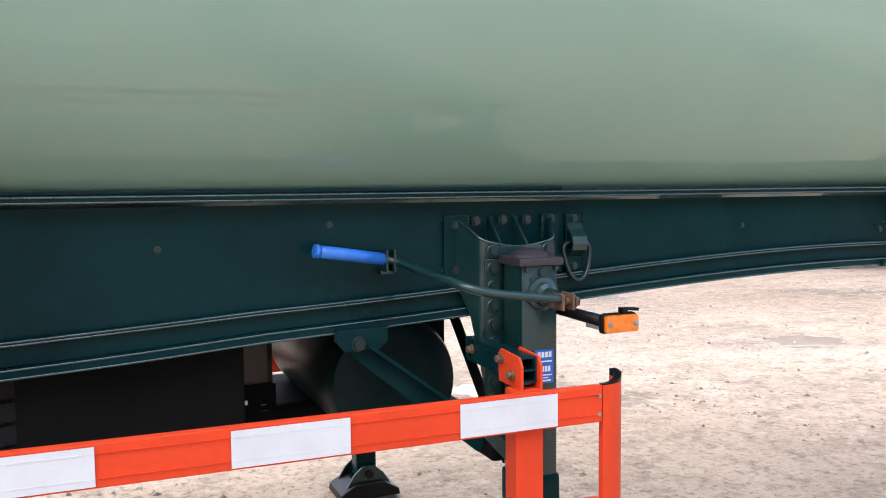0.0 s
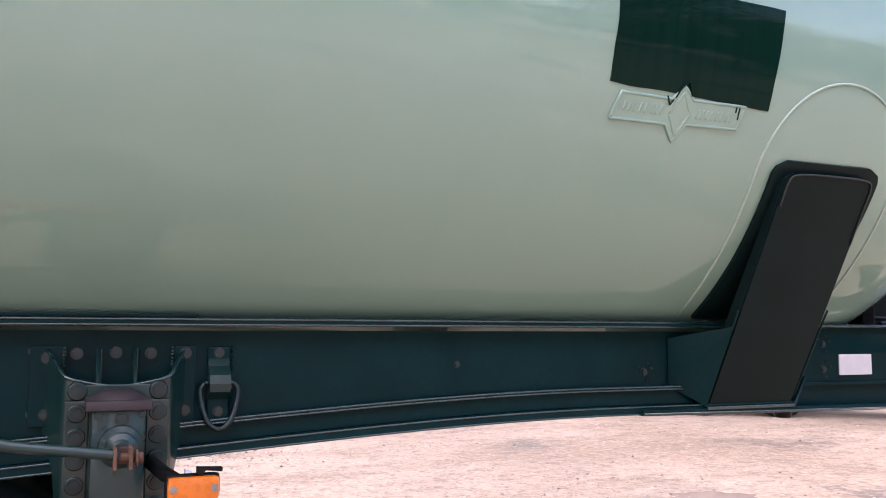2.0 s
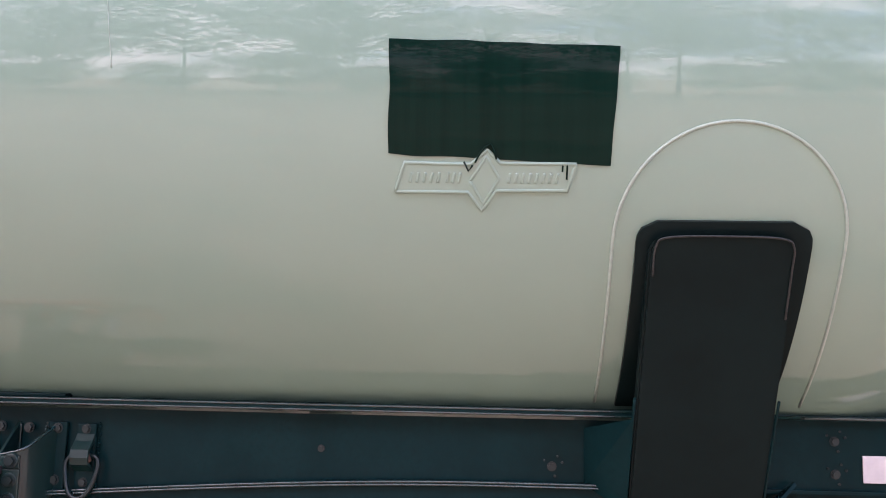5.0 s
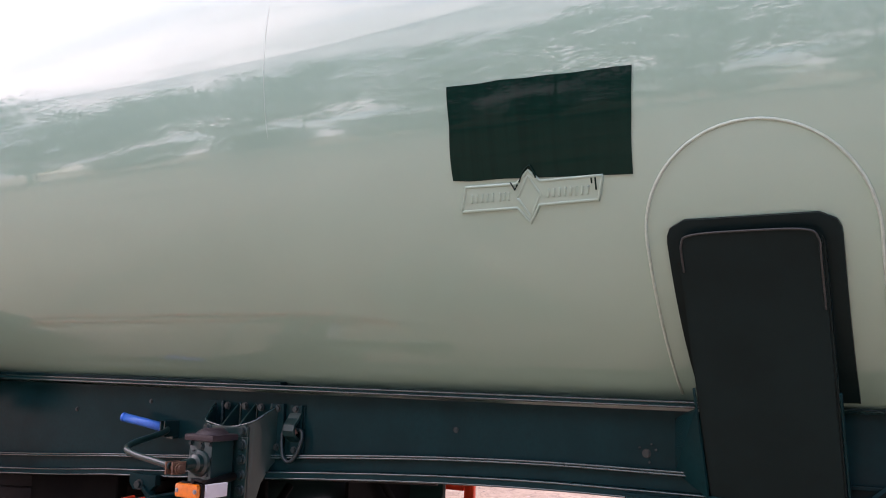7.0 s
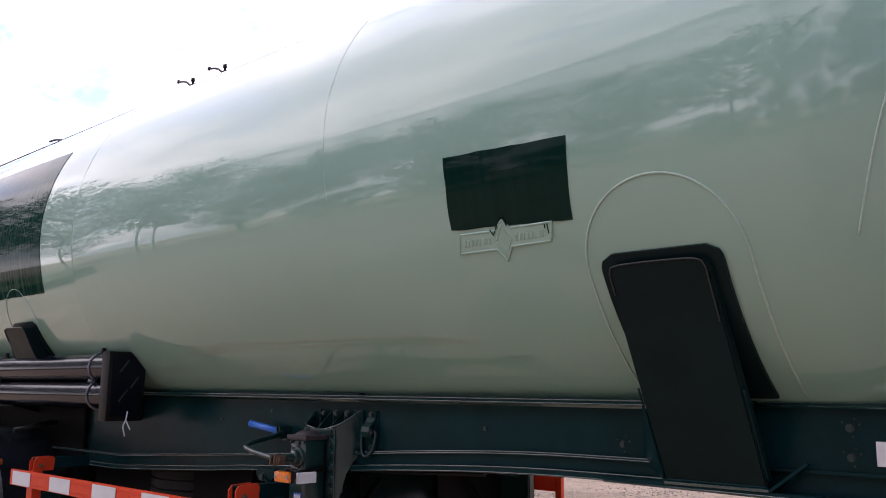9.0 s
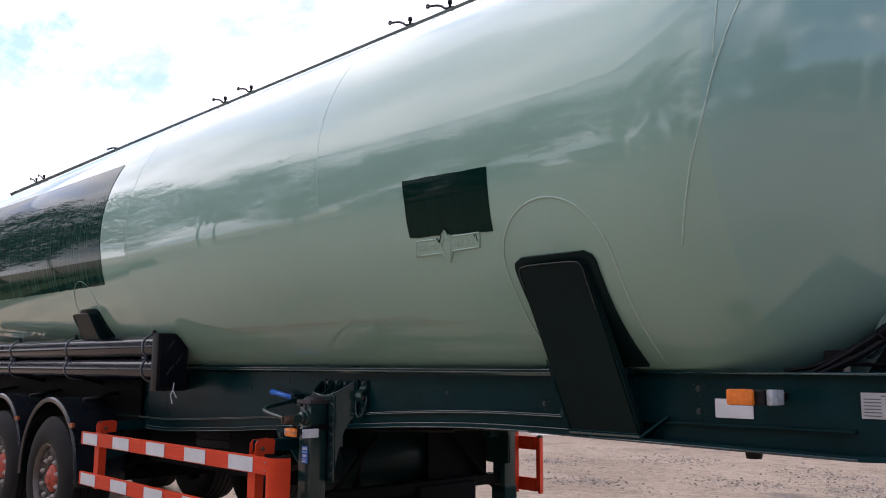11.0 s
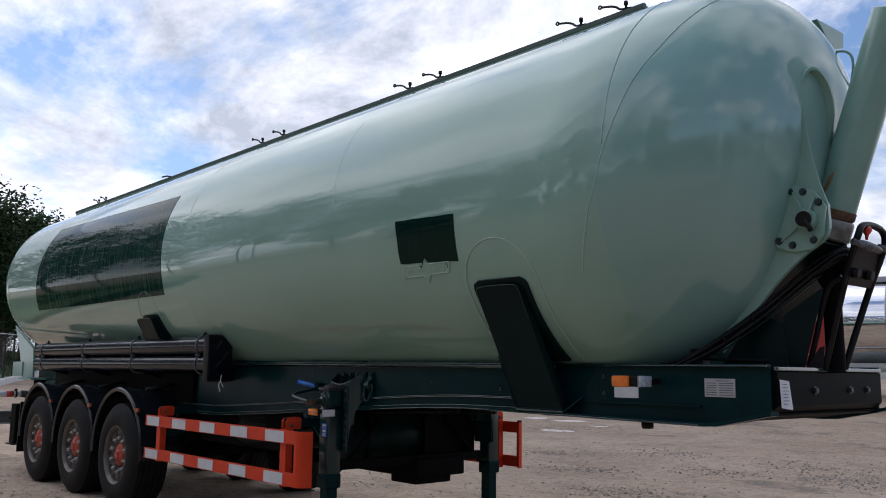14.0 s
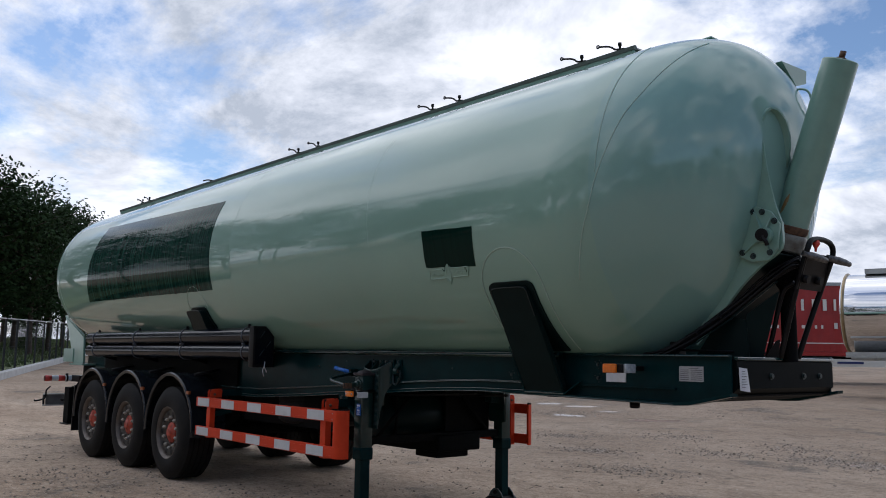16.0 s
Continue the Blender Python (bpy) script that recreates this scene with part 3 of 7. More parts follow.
def build_beam(y, out):
    """One main beam: flanges and web; out is the sign of its outer side."""
    xs = [-4.3 + k * 0.1 for k in range(100)] + [5.62]
    bm = B()
    def strip(ya, yb, za, zb):
        ya, yb = sorted((ya, yb))
        prev = None
        for x in xs:
            lo, hi = za(x), zb(x)
            ring = [bm.verts.new((x, ya, lo)), bm.verts.new((x, yb, lo)), bm.verts.new((x, yb, hi)), bm.verts.new((x, ya, hi))]
            if prev:
                for k in range(4):
                    bm.faces.new((prev[k], prev[(k + 1) % 4], ring[(k + 1) % 4], ring[k]))
            else:
                bm.faces.new(ring)
            prev = ring
        bm.faces.new(prev[::-1])
    o = out
    strip(y, y - o * 0.012, lambda x: chord_z(x) + 0.02, lambda x: 1.445)
    web = part("beam_web", bm, M_GREEN, trailer, "dark green chassis beam web")
    bm = B()
    strip(y + o * 0.062, y - o * 0.09, lambda x: 1.457, lambda x: 1.479)
    part("top_flange", bm, M_GREEN, web, "bevelled top flange of the beam")
    bm = B()
    box(bm, -4.2, 3.655, min(y + o * 0.044, y - o * 0.05), max(y + o * 0.044, y - o * 0.05), 1.4795, 1.489, 0.002)
    part("bearing_strip", bm, M_GREEN, web)
    bm = B()
    strip(y + o * 0.018, y + o * 0.001, lambda x: chord_z(x) + 0.030, lambda x: lip_z(x) - 0.012)
    part("chord_plate", bm, M_GREEN, web)
    bm = B()
    strip(y + o * 0.034, y + o * 0.001, lambda x: lip_z(x) - 0.011, lambda x: lip_z(x) + 0.004)
    part("chord_lip", bm, M_GREEN, web)
    bm = B()
    strip(y + o * 0.050, y - o * 0.05, lambda x: chord_z(x), lambda x: chord_z(x) + 0.029)
    part("bottom_flange", bm, M_GREEN, web, "curved bottom flange of the beam")
    for dy, zf, nm in ((0.062, lambda x: 1.4605, "flange_edge"), (0.062, lambda x: 1.4745, "flange_edge"), (0.034, lambda x: lip_z(x), "chord_edge"), (0.034, lambda x: lip_z(x) - 0.0085, "chord_edge"), (0.050, lambda x: chord_z(x) + 0.0255, "chord_edge"), (0.050, lambda x: chord_z(x) + 0.003, "chord_edge")):
        bm = B()
        sweep(bm, [(x, y + o * dy, zf(x)) for x in xs], 0.0036, 8)
        part(nm, bm, M_EDGE, web, "rounded edge of the beam in a lighter highlight green")
    return web


beam_near = build_beam(0.535, -1)
build_beam(1.865, 1)


def build_front():
    """The coupling section: side plates, front beam, cross plate and pin."""
    for y0, y1 in ((0.555, 0.575), (1.825, 1.845)):
        bm = B()
        prism(bm, [(5.55, 1.165), (6.60, 1.160), (6.70, 1.166), (6.93, 1.212), (6.93, 1.472), (5.55, 1.472)], y0, y1, "y", 0.004)
        sp = part("side_plate", bm, M_GREEN, trailer, "dark green side plate of the coupling frame")
        o = -1 if y0 < 1 else 1
        bm = B()
        yy = y0 if o < 0 else y1
        box(bm, 5.62, 6.93, min(yy, yy + o * 0.03), max(yy, yy + o * 0.03), 1.458, 1.474, 0.003)
        part("top_lip", bm, M_GREEN, sp)
        bm = B()
        prof = [(5.05, 1.1735), (5.72, 1.1655), (6.58, 1.156), (6.68, 1.161), (6.97, 1.225)]
        lip = prof + [(x, z + 0.020) for x, z in prof[::-1]]
        prism(bm, lip, min(yy + o * 0.001, yy + o * 0.086), max(yy + o * 0.001, yy + o * 0.086), "y", 0.003)
        part("bottom_lip", bm, M_GREEN, sp, "bottom flange bent up at the nose")
        for zz, xx in ((1.466, 6.93), (1.163, 6.58)):
            bm = B()
            sweep(bm, [(5.62 if zz > 1.3 else 5.05, yy + o * (0.030 if zz > 1.3 else 0.087), zz + (0.0 if zz > 1.3 else 0.017)), (xx, yy + o * (0.030 if zz > 1.3 else 0.087), zz)], 0.005, 8)
            part("lip_edge", bm, M_EDGE, sp)
        bm = B()
        box(bm, 5.62, 6.55, min(yy, yy + o * 0.022), max(yy, yy + o * 0.022), 1.250, 1.263, 0.003)
        part("lower_rib", bm, M_GREEN, sp)
    bm = B()
    prism(bm, [(6.91, 1.23), (6.955, 1.27), (6.955, 1.437), (6.93, 1.452), (6.90, 1.452), (6.88, 1.21)], 0.579, 1.82, "y", 0.004)
    fb = part("front_beam", bm, M_FRONT, trailer, "dark green front cross beam")
    bm = B()
    box(bm, 6.935, 6.962, 0.58, 1.815, 1.443, 1.463, 0.004)
    part("beam_lip", bm, M_EDGE, fb)
    for y in (1.62, 1.40, 0.98):
        bm = B()
        hexhead(bm, (6.955, y, 1.345), (1, 0, 0), 0.016, 0.014)
        part("bolt", bm, M_BOLT, fb)
    bm = B()
    prism(bm, [(5.2, 1.172), (6.62, 1.172), (6.92, 1.222), (6.92, 1.232), (6.60, 1.184), (5.2, 1.184)], 0.577, 1.823, "y")
    part("coupling_plate", bm, M_DARK, trailer, "near-black flat coupling plate under the nose")
    bm = B()
    lathe(bm, [(1.10, 0.032), (1.115, 0.036), (1.14, 0.036), (1.142, 0.025), (1.172, 0.025)], (6.00, 0.85, 0), "z", 20, True)
    part("coupling_pin", bm, M_BLACK, trailer)
    bm = B()
    box(bm, 5.8, 6.90, 0.60, 1.80, 1.425, 1.440)
    part("deck_plate", bm, M_GREEN, trailer)
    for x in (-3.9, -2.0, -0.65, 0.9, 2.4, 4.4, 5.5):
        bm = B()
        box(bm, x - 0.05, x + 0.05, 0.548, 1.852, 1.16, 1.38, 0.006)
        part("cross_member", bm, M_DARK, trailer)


build_front()


def slab(name, corners, thick, mat, parent, label="", bevel=0.0):
    """A plate between four corners, thickened along its normal."""
    bm = B()
    c = [Vector(p) for p in corners]
    n = (c[1] - c[0]).cross(c[2] - c[0]).normalized() * thick
    a = [bm.verts.new(p) for p in c]
    b = [bm.verts.new(p + n) for p in c]
    bm.faces.new(a)
    bm.faces.new(b[::-1])
    k = len(c)
    for i in range(k):
        bm.faces.new((a[i], b[i], b[(i + 1) % k], a[(i + 1) % k]))
    bmesh.ops.recalc_face_normals(bm, faces=bm.faces)
    if bevel:
        bmesh.ops.bevel(bm, geom=bm.edges[:], offset=bevel, segments=2, affect="EDGES")
    return part(name, bm, mat, parent, label)


def build_saddle(xa, xb, far=False, z_top=1.968, z_bot=1.198, ybot=0.472):
    """A tank saddle: a pad on the shell, a leaning box face, side cheeks and foot gussets."""
    def Y(v):
        return 2 * YC - v if far else v
    def rounded(x0, x1, z0, z1, r, n=6):
        pts = [(x0, z0), (x1, z0)]
        pts += [(x1 - r + r * math.cos(k / n * math.pi / 2), z1 - r + r * math.sin(k / n * math.pi / 2)) for k in range(n + 1)]
        pts += [(x0 + r - r * math.sin(k / n * math.pi / 2), z1 - r + r * math.cos(k / n * math.pi / 2)) for k in range(n + 1)]
        return pts
    # pad lying on the shell
    bm = B()
    n = 26
    rows = []
    zs = [1.50 + (z_top - 1.50) * k / n for k in range(n + 1)]
    for z in zs:
        d = max(0.0, z - (z_top - 0.05))
        ins = 0.05 - math.sqrt(max(0.0, 0.05 ** 2 - d * d)) if d > 0 else 0.0
        row = []
        for off in (0.0005, 0.013):
            for x in (xa + ins, xb - ins):
                p = on_tank(x, angle_at(x, z), off)
                row.append(bm.verts.new((p.x, Y(p.y), p.z)))
        rows.append(row)
    for a, b in zip(rows, rows[1:]):
        for q in ((0, 1), (1, 3), (3, 2), (2, 0)):
            bm.faces.new((a[q[0]], a[q[1]], b[q[1]], b[q[0]]))
    bm.faces.new((rows[0][0], rows[0][1], rows[0][3], rows[0][2]))
    bm.faces.new((rows[-1][0], rows[-1][2], rows[-1][3], rows[-1][1]))
    pad = part("saddle_pad", bm, M_SADDLE, trailer, "black saddle pad welded to the tank")
    # box: leaning face with a rounded top, and cheeks back to the shell
    fa, fb = xa + 0.030, xb - 0.040
    zt = z_top - 0.040
    def yf(z):
        t = (z - z_bot) / (zt - z_bot)
        return ybot + (0.085 - ybot) * t
    prof = rounded(fa, fb, z_bot, zt, 0.045)
    bm = B()
    front = [bm.verts.new((x, Y(yf(z)), z)) for x, z in prof]
    back = []
    for x, z in prof:
        zz = max(z, 1.52)
        yb = on_tank(x, angle_at(x, zz), 0.010).y if z > 1.5 else 0.53
        back.append(bm.verts.new((x, Y(max(yb, yf(z) + 0.012)), z)))
    bm.faces.new(front)
    for i in range(len(front)):
        j = (i + 1) % len(front)
        bm.faces.new((front[i], back[i], back[j], front[j]))
    bmesh.ops.recalc_face_normals(bm, faces=bm.faces)
    es = [e for e in bm.edges if e.verts[0] in front and e.verts[1] in front]
    bmesh.ops.bevel(bm, geom=es, offset=0.006, segments=2, affect="EDGES")
    bx = part("saddle_box", bm, M_SADDLE, trailer, "black welded saddle box leaning out to the tank")
    bm = B()
    line = [(fa + 0.012, zt - 0.10), (fa + 0.014, zt - 0.03), (fa + 0.045, zt - 0.008), ((fa + fb) / 2, zt - 0.004), (fb - 0.045, zt - 0.008), (fb - 0.014, zt - 0.03), (fb - 0.012, zt - 0.08), (fb - 0.011, zt - 0.20)]
    sweep(bm, [(p.x, Y(yf(p.z) - 0.003), p.z) for p in curve_pts([(x, 0, z) for x, z in line], 12)], 0.0030, 6)
    part("weld_bead", bm, M_BEAD, bx, "grey weld line round the top of the face")
    # foot: a base lip with a weld line, sloping gussets and a bolted cheek
    bm = B()
    ya, yb = sorted((Y(ybot - 0.010), Y(0.534)))
    box(bm, fa - 0.004, fb + 0.006, ya, yb, z_bot - 0.012, z_bot - 0.001, 0.002)
    part("foot_lip", bm, M_EDGE, bx)
    bm = B()
    sweep(bm, [(fa + (fb - fa) * k / 30, Y(ybot - 0.003), z_bot + 0.004 + 0.003 * noise.noise(V(k * 1.3, 2, 0))) for k in range(31)], 0.0045, 6)
    part("foot_weld", bm, M_GREEN, bx)
    for s, xf in ((-1, fa), (1, fb)):
        slab("foot_gusset", [(xf + s * 0.112, Y(0.532), z_bot + 0.088), (xf + s * 0.112, Y(0.515), z_bot + 0.088), (xf + s * 0.004, Y(ybot - 0.008), z_bot - 0.004), (xf + s * 0.004, Y(0.532), z_bot - 0.004)], 0.010, M_GREEN, bx)
        bm = B()
        sweep(bm, [(xf + s * 0.006, Y(0.470 - 0.30 * (k / 16) * 0.55), z_bot + 0.02 + 0.30 * k / 16) for k in range(17)], 0.004, 6)
        part("cheek_weld", bm, M_GREEN, bx)
    cheek = slab("cheek_plate", [(fa - 0.112, Y(0.532), z_bot + 0.225), (fa - 0.112, Y(0.532), z_bot + 0.065), (fa - 0.003, Y(ybot + 0.002), z_bot), (fa - 0.003, Y(yf(z_bot + 0.265) + 0.004), z_bot + 0.265)], -0.008 if far else 0.008, M_GREEN, bx)
    bm = B()
    hexhead(bm, (fa - 0.085, Y(0.512), z_bot + 0.150), (0, 1 if far else -1, 0), 0.010, 0.010)
    part("bolt", bm, M_BOLT, cheek)
    return bx


for flag in (False, True):
    build_saddle(5.276, 5.712, flag)
    build_saddle(0.20, 0.63, flag, 1.960, 1.50, 0.30)


def bolts_on_web():
    for x, z in ((2.90, 1.385), (3.26, 1.392), (3.26, 1.235), (4.42, 1.345), (2.42, 1.33)):
        bm = B()
        hexhead(bm, (x, 0.535, z), (0, -1, 0), 0.008, 0.007)
        part("web_bolt", bm, M_BOLT, beam_near)
    for x, z in ((5.098, 1.311), (5.914, 1.400), (5.914, 1.307)):
        for dx, dz, r in ((0, 0, 0.0105), (0.030, 0.012, 0.003), (-0.022, 0.017, 0.0025), (0.009, -0.027, 0.003), (0.016, 0.029, 0.0025)):
            bm = B()
            hexhead(bm, (x + dx, 0.535 if x < 5.5 else 0.555, z + dz), (0, -1, 0), r, 0.009)
            part("web_bolt", bm, M_BOLT, beam_near)
    # weld spatter on the lower flange beside the brace
    bm = B()
    for k in range(46):
        x, z = random.uniform(2.86, 3.06), chord_z(2.95) + random.uniform(0.022, 0.074)
        bmesh.ops.create_icosphere(bm, subdivisions=1, radius=random.uniform(0.0015, 0.004), matrix=Matrix.Translation((x, 0.5175, z)))
    tagged(part("weld_spatter", bm, M_GREEN, beam_near, "rough weld spatter painted over"), kind="stuff")


bolts_on_web()

# ---- landing legs ----


def build_leg_bracket(far=False):
    def Y(v):
        return 2 * YC - v if far else v
    nrm = (0, 1 if far else -1, 0)
    bm = B()
    ya, yb = sorted((Y(0.518), Y(0.534)))
    box(bm, 3.255, 3.335, ya, yb, 1.205, 1.405, 0.003)
    root = part("leg_bracket", bm, M_GREEN, trailer, "dark green welded bracket carrying the landing leg")
    bm = B()
    box(bm, 3.598, 3.655, ya, yb, 1.205, 1.405, 0.003)
    part("bolt_plate", bm, M_GREEN, root)
    # trough: wings from the web, rounded corners and a front plate with a sagging top edge
    plan = [(3.287, 0.5335, 1.404, 1.195), (3.302, 0.500, 1.384, 1.160), (3.317, 0.466, 1.362, 1.10), (3.330, 0.434, 1.341, 0.98), (3.339, 0.421, 1.333, 0.90), (3.356, 0.414, 1.326, 0.80)]
    plan += [(3.356 + 0.208 * k / 8, 0.414, 1.326 - 0.016 * math.sin(k / 8 * math.pi), 0.80) for k in range(1, 8)]
    plan += [(6.920 - x, y, zt, zl) for x, y, zt, zl in plan[5::-1]]
    bm = B()
    m, rows = len(plan), 6
    outer, inner = [], []
    for i, (x, y, zt, zl) in enumerate(plan):
        ax, ay = plan[max(i - 1, 0)][:2]
        bx_, by_ = plan[min(i + 1, m - 1)][:2]
        d = V(bx_ - ax, by_ - ay, 0).normalized()
        nx, ny = -d.y * 0.008, d.x * 0.008
        zs = [zt + (zl - zt) * k / rows for k in range(rows + 1)]
        outer.append([bm.verts.new((x, Y(y), z)) for z in zs])
        inner.append([bm.verts.new((x + nx, Y(min(y + ny, 0.5338)), z)) for z in zs])
    for i in range(m - 1):
        for k in range(rows):
            bm.faces.new((outer[i][k], outer[i + 1][k], outer[i + 1][k + 1], outer[i][k + 1]))
            bm.faces.new((inner[i][k], inner[i + 1][k], inner[i + 1][k + 1], inner[i][k + 1]))
        for k in (0, rows):
            bm.faces.new((outer[i][k], outer[i + 1][k], inner[i + 1][k], inner[i][k]))
    for i in (0, m - 1):
        for k in range(rows):
            bm.faces.new((outer[i][k], outer[i][k + 1], inner[i][k + 1], inner[i][k]))
    part("cup_plate", bm, M_LEG, root, "bent trough plate with a sagging top edge", smooth=35)
    bm = B()
    sweep(bm, [(x, Y(y), zt) for x, y, zt, zl in plan], 0.0045, 6)
    part("cup_edge", bm, M_EDGE, root)
    for x in (3.412, 3.500):
        bm = B()
        prism(bm, [(Y(0.421), 1.300), (Y(0.533), 1.402), (Y(0.533), 1.00), (Y(0.421), 0.98)], x - 0.004, x + 0.004, "x")
        part("rib", bm, M_LEG, root)
        if not far:
            bm = B()
            sweep(bm, [(x + 0.008, 0.531, 1.398 - 0.010 * k + 0.0015 * (k % 2)) for k in range(14)], 0.0045, 6)
            part("weld_bead", bm, M_LEG, root)
    if not far:
        for x0 in (3.338, 3.594):
            bm = B()
            for k in range(22):
                bmesh.ops.create_icosphere(bm, subdivisions=1, radius=0.0042 + 0.0012 * (k % 3), matrix=Matrix.Translation((x0 - (0.004 if x0 < 3.4 else -0.001), 0.5165, 1.400 - 0.0088 * k)))
            part("plate_weld", bm, M_LEG, root, "rough weld bead beside the bolt plate")
    bm = B()
    ya, yb = sorted((Y(0.4065), Y(0.4135)))
    box(bm, 3.342, 3.578, ya, yb, 1.278, 1.314, 0.003)
    part("top_band", bm, M_LEG, root)
    for x in (3.367, 3.553):
        bm = B()
        ya, yb = sorted((Y(0.4055), Y(0.4135)))
        box(bm, x - 0.027, x + 0.027, ya, yb, 0.805, 1.276, 0.003)
        bp = part("bolt_strip", bm, M_LEG, root)
        for z in (1.299, 1.246, 1.190, 1.133, 1.076, 1.019, 0.962, 0.905, 0.848):
            bm = B()
            hexhead(bm, (x, Y(0.4035), z), nrm, 0.0135, 0.012)
            part("bolt", bm, M_BOLT, bp)
            bm = B()
            sweep(bm, [(x, Y(0.4075), z), (x, Y(0.4025), z)], 0.022, 16, True, [0.024, 0.0195])
            part("bolt_boss", bm, M_LEG, bp)
    for x, z in ((3.295, 1.376), (3.295, 1.236), (3.362, 1.386), (3.455, 1.388), (3.540, 1.386), (3.628, 1.386), (3.628, 1.236)):
        bm = B()
        hexhead(bm, (x, Y(0.518), z), nrm, 0.0115, 0.010)
        part("bolt", bm, M_BOLT, root)
    return root


def build_leg(far=False):
    def Y(v):
        return 2 * YC - v if far else v
    cx, cy = 3.457, 0.350
    hw = 0.061
    bm = B()
    ya, yb = sorted((Y(0.280), Y(0.404)))
    box(bm, cx - hw, cx + hw, ya, yb, 0.560, 1.270, 0.018)
    leg = part("landing_leg", bm, M_LEG, trailer, "dark green telescopic landing leg", smooth=40)
    bm = B()
    box(bm, cx - hw - 0.006, cx + hw + 0.006, ya - 0.006, yb + 0.006, 0.530, 0.640, 0.016)
    part("lower_collar", bm, M_GREEN, leg)
    bm = B()
    box(bm, cx - 0.050, cx + 0.050, ya + 0.014, yb - 0.014, 0.06, 0.60, 0.012)
    part("inner_leg", bm, M_GREEN, leg)
    bm = B()
    prism(bm, [(cx - 0.15, 0.0), (cx + 0.15, 0.0), (cx + 0.145, 0.03), (cx + 0.07, 0.075), (cx - 0.07, 0.075), (cx - 0.145, 0.03)], ya - 0.05, yb + 0.05, "y", 0.008)
    pad = part("foot_pad", bm, M_BLACK, leg)
    for yy in (ya - 0.022, yb + 0.010):
        bm = B()
        prism(bm, [(cx - 0.115, 0.045), (cx + 0.115, 0.045), (cx + 0.075, 0.110), (cx + 0.030, 0.150), (cx - 0.030, 0.150), (cx - 0.075, 0.110)], yy, yy + 0.012, "y", 0.003)
        part("foot_ear", bm, M_LEG, pad)
    bm = B()
    sweep(bm, [(cx, ya - 0.036, 0.112), (cx, yb + 0.036, 0.112)], 0.020, 14)
    part("foot_pivot", bm, M_BLACK, pad)
    bm = B()
    box(bm, cx - hw - 0.012, cx + hw + 0.012, ya - 0.012, yb + 0.010, 1.262, 1.286, 0.006)
    lathe(bm, [(1.284, 0.066), (1.296, 0.055), (1.306, 0.036), (1.309, 0.001)], (cx, (ya + yb) / 2, 0), "z", 20)
    part("rubber_cap", bm, M_CAP, leg, "brown rubber cap", smooth=40)
    if far:
        return leg
    y0 = 0.280
    bm = B()
    lathe(bm, [(0.0, 0.050), (-0.010, 0.048), (-0.014, 0.036), (-0.034, 0.034), (-0.040, 0.022), (-0.085, 0.020)], (3.463, y0, 1.180), "y", 24, True)
    boss = part("gear_boss", bm, M_LEG, leg, smooth=35)
    for k in range(6):
        bm = B()
        t = k * math.tau / 6 + 0.3
        hexhead(bm, (3.463 + 0.048 * math.cos(t), y0 + 0.002, 1.180 + 0.062 * math.sin(t)), (0, -1, 0), 0.006, 0.007)
        part("screw", bm, M_BOLT, boss)
    for x, z in ((3.412, 1.252), (3.463, 1.244), (3.508, 1.253)):
        bm = B()
        hexhead(bm, (x, y0, z), (0, -1, 0), 0.012 if 3.45 < x < 3.48 else 0.007, 0.010)
        part("screw", bm, M_BOLT, leg)
    # label with plain bars
    bm = B()
    box(bm, 3.440, 3.500, y0 - 0.003, y0 - 0.0005, 0.915, 1.015)
    lb = part("type_label", bm, M_BLUELABEL, leg, "blue type label with white print")
    for z0, z1, xa, xb in ((0.992, 1.008, 3.446, 3.494), (0.978, 0.982, 3.446, 3.494), (0.950, 0.966, 3.450, 3.490), (0.938, 0.941, 3.446, 3.494), (0.930, 0.933, 3.446, 3.482), (0.921, 0.925, 3.446, 3.490)):
        bm = B()
        if z1 - z0 > 0.01:
            for k in range(4):
                w = (xb - xa) / 4
                box(bm, xa + k * w + 0.0015, xa + (k + 1) * w - 0.0015, y0 - 0.0045, y0 - 0.0032, z0, z1)
        else:
            box(bm, xa, xb, y0 - 0.0045, y0 - 0.0032, z0, z1)
        part("label_bar", bm, M_PAPER, lb)
    return leg


for flag in (False, True):
    build_leg_bracket(flag)
    leg_ob = build_leg(flag)
    if not flag:
        leg_near = leg_ob


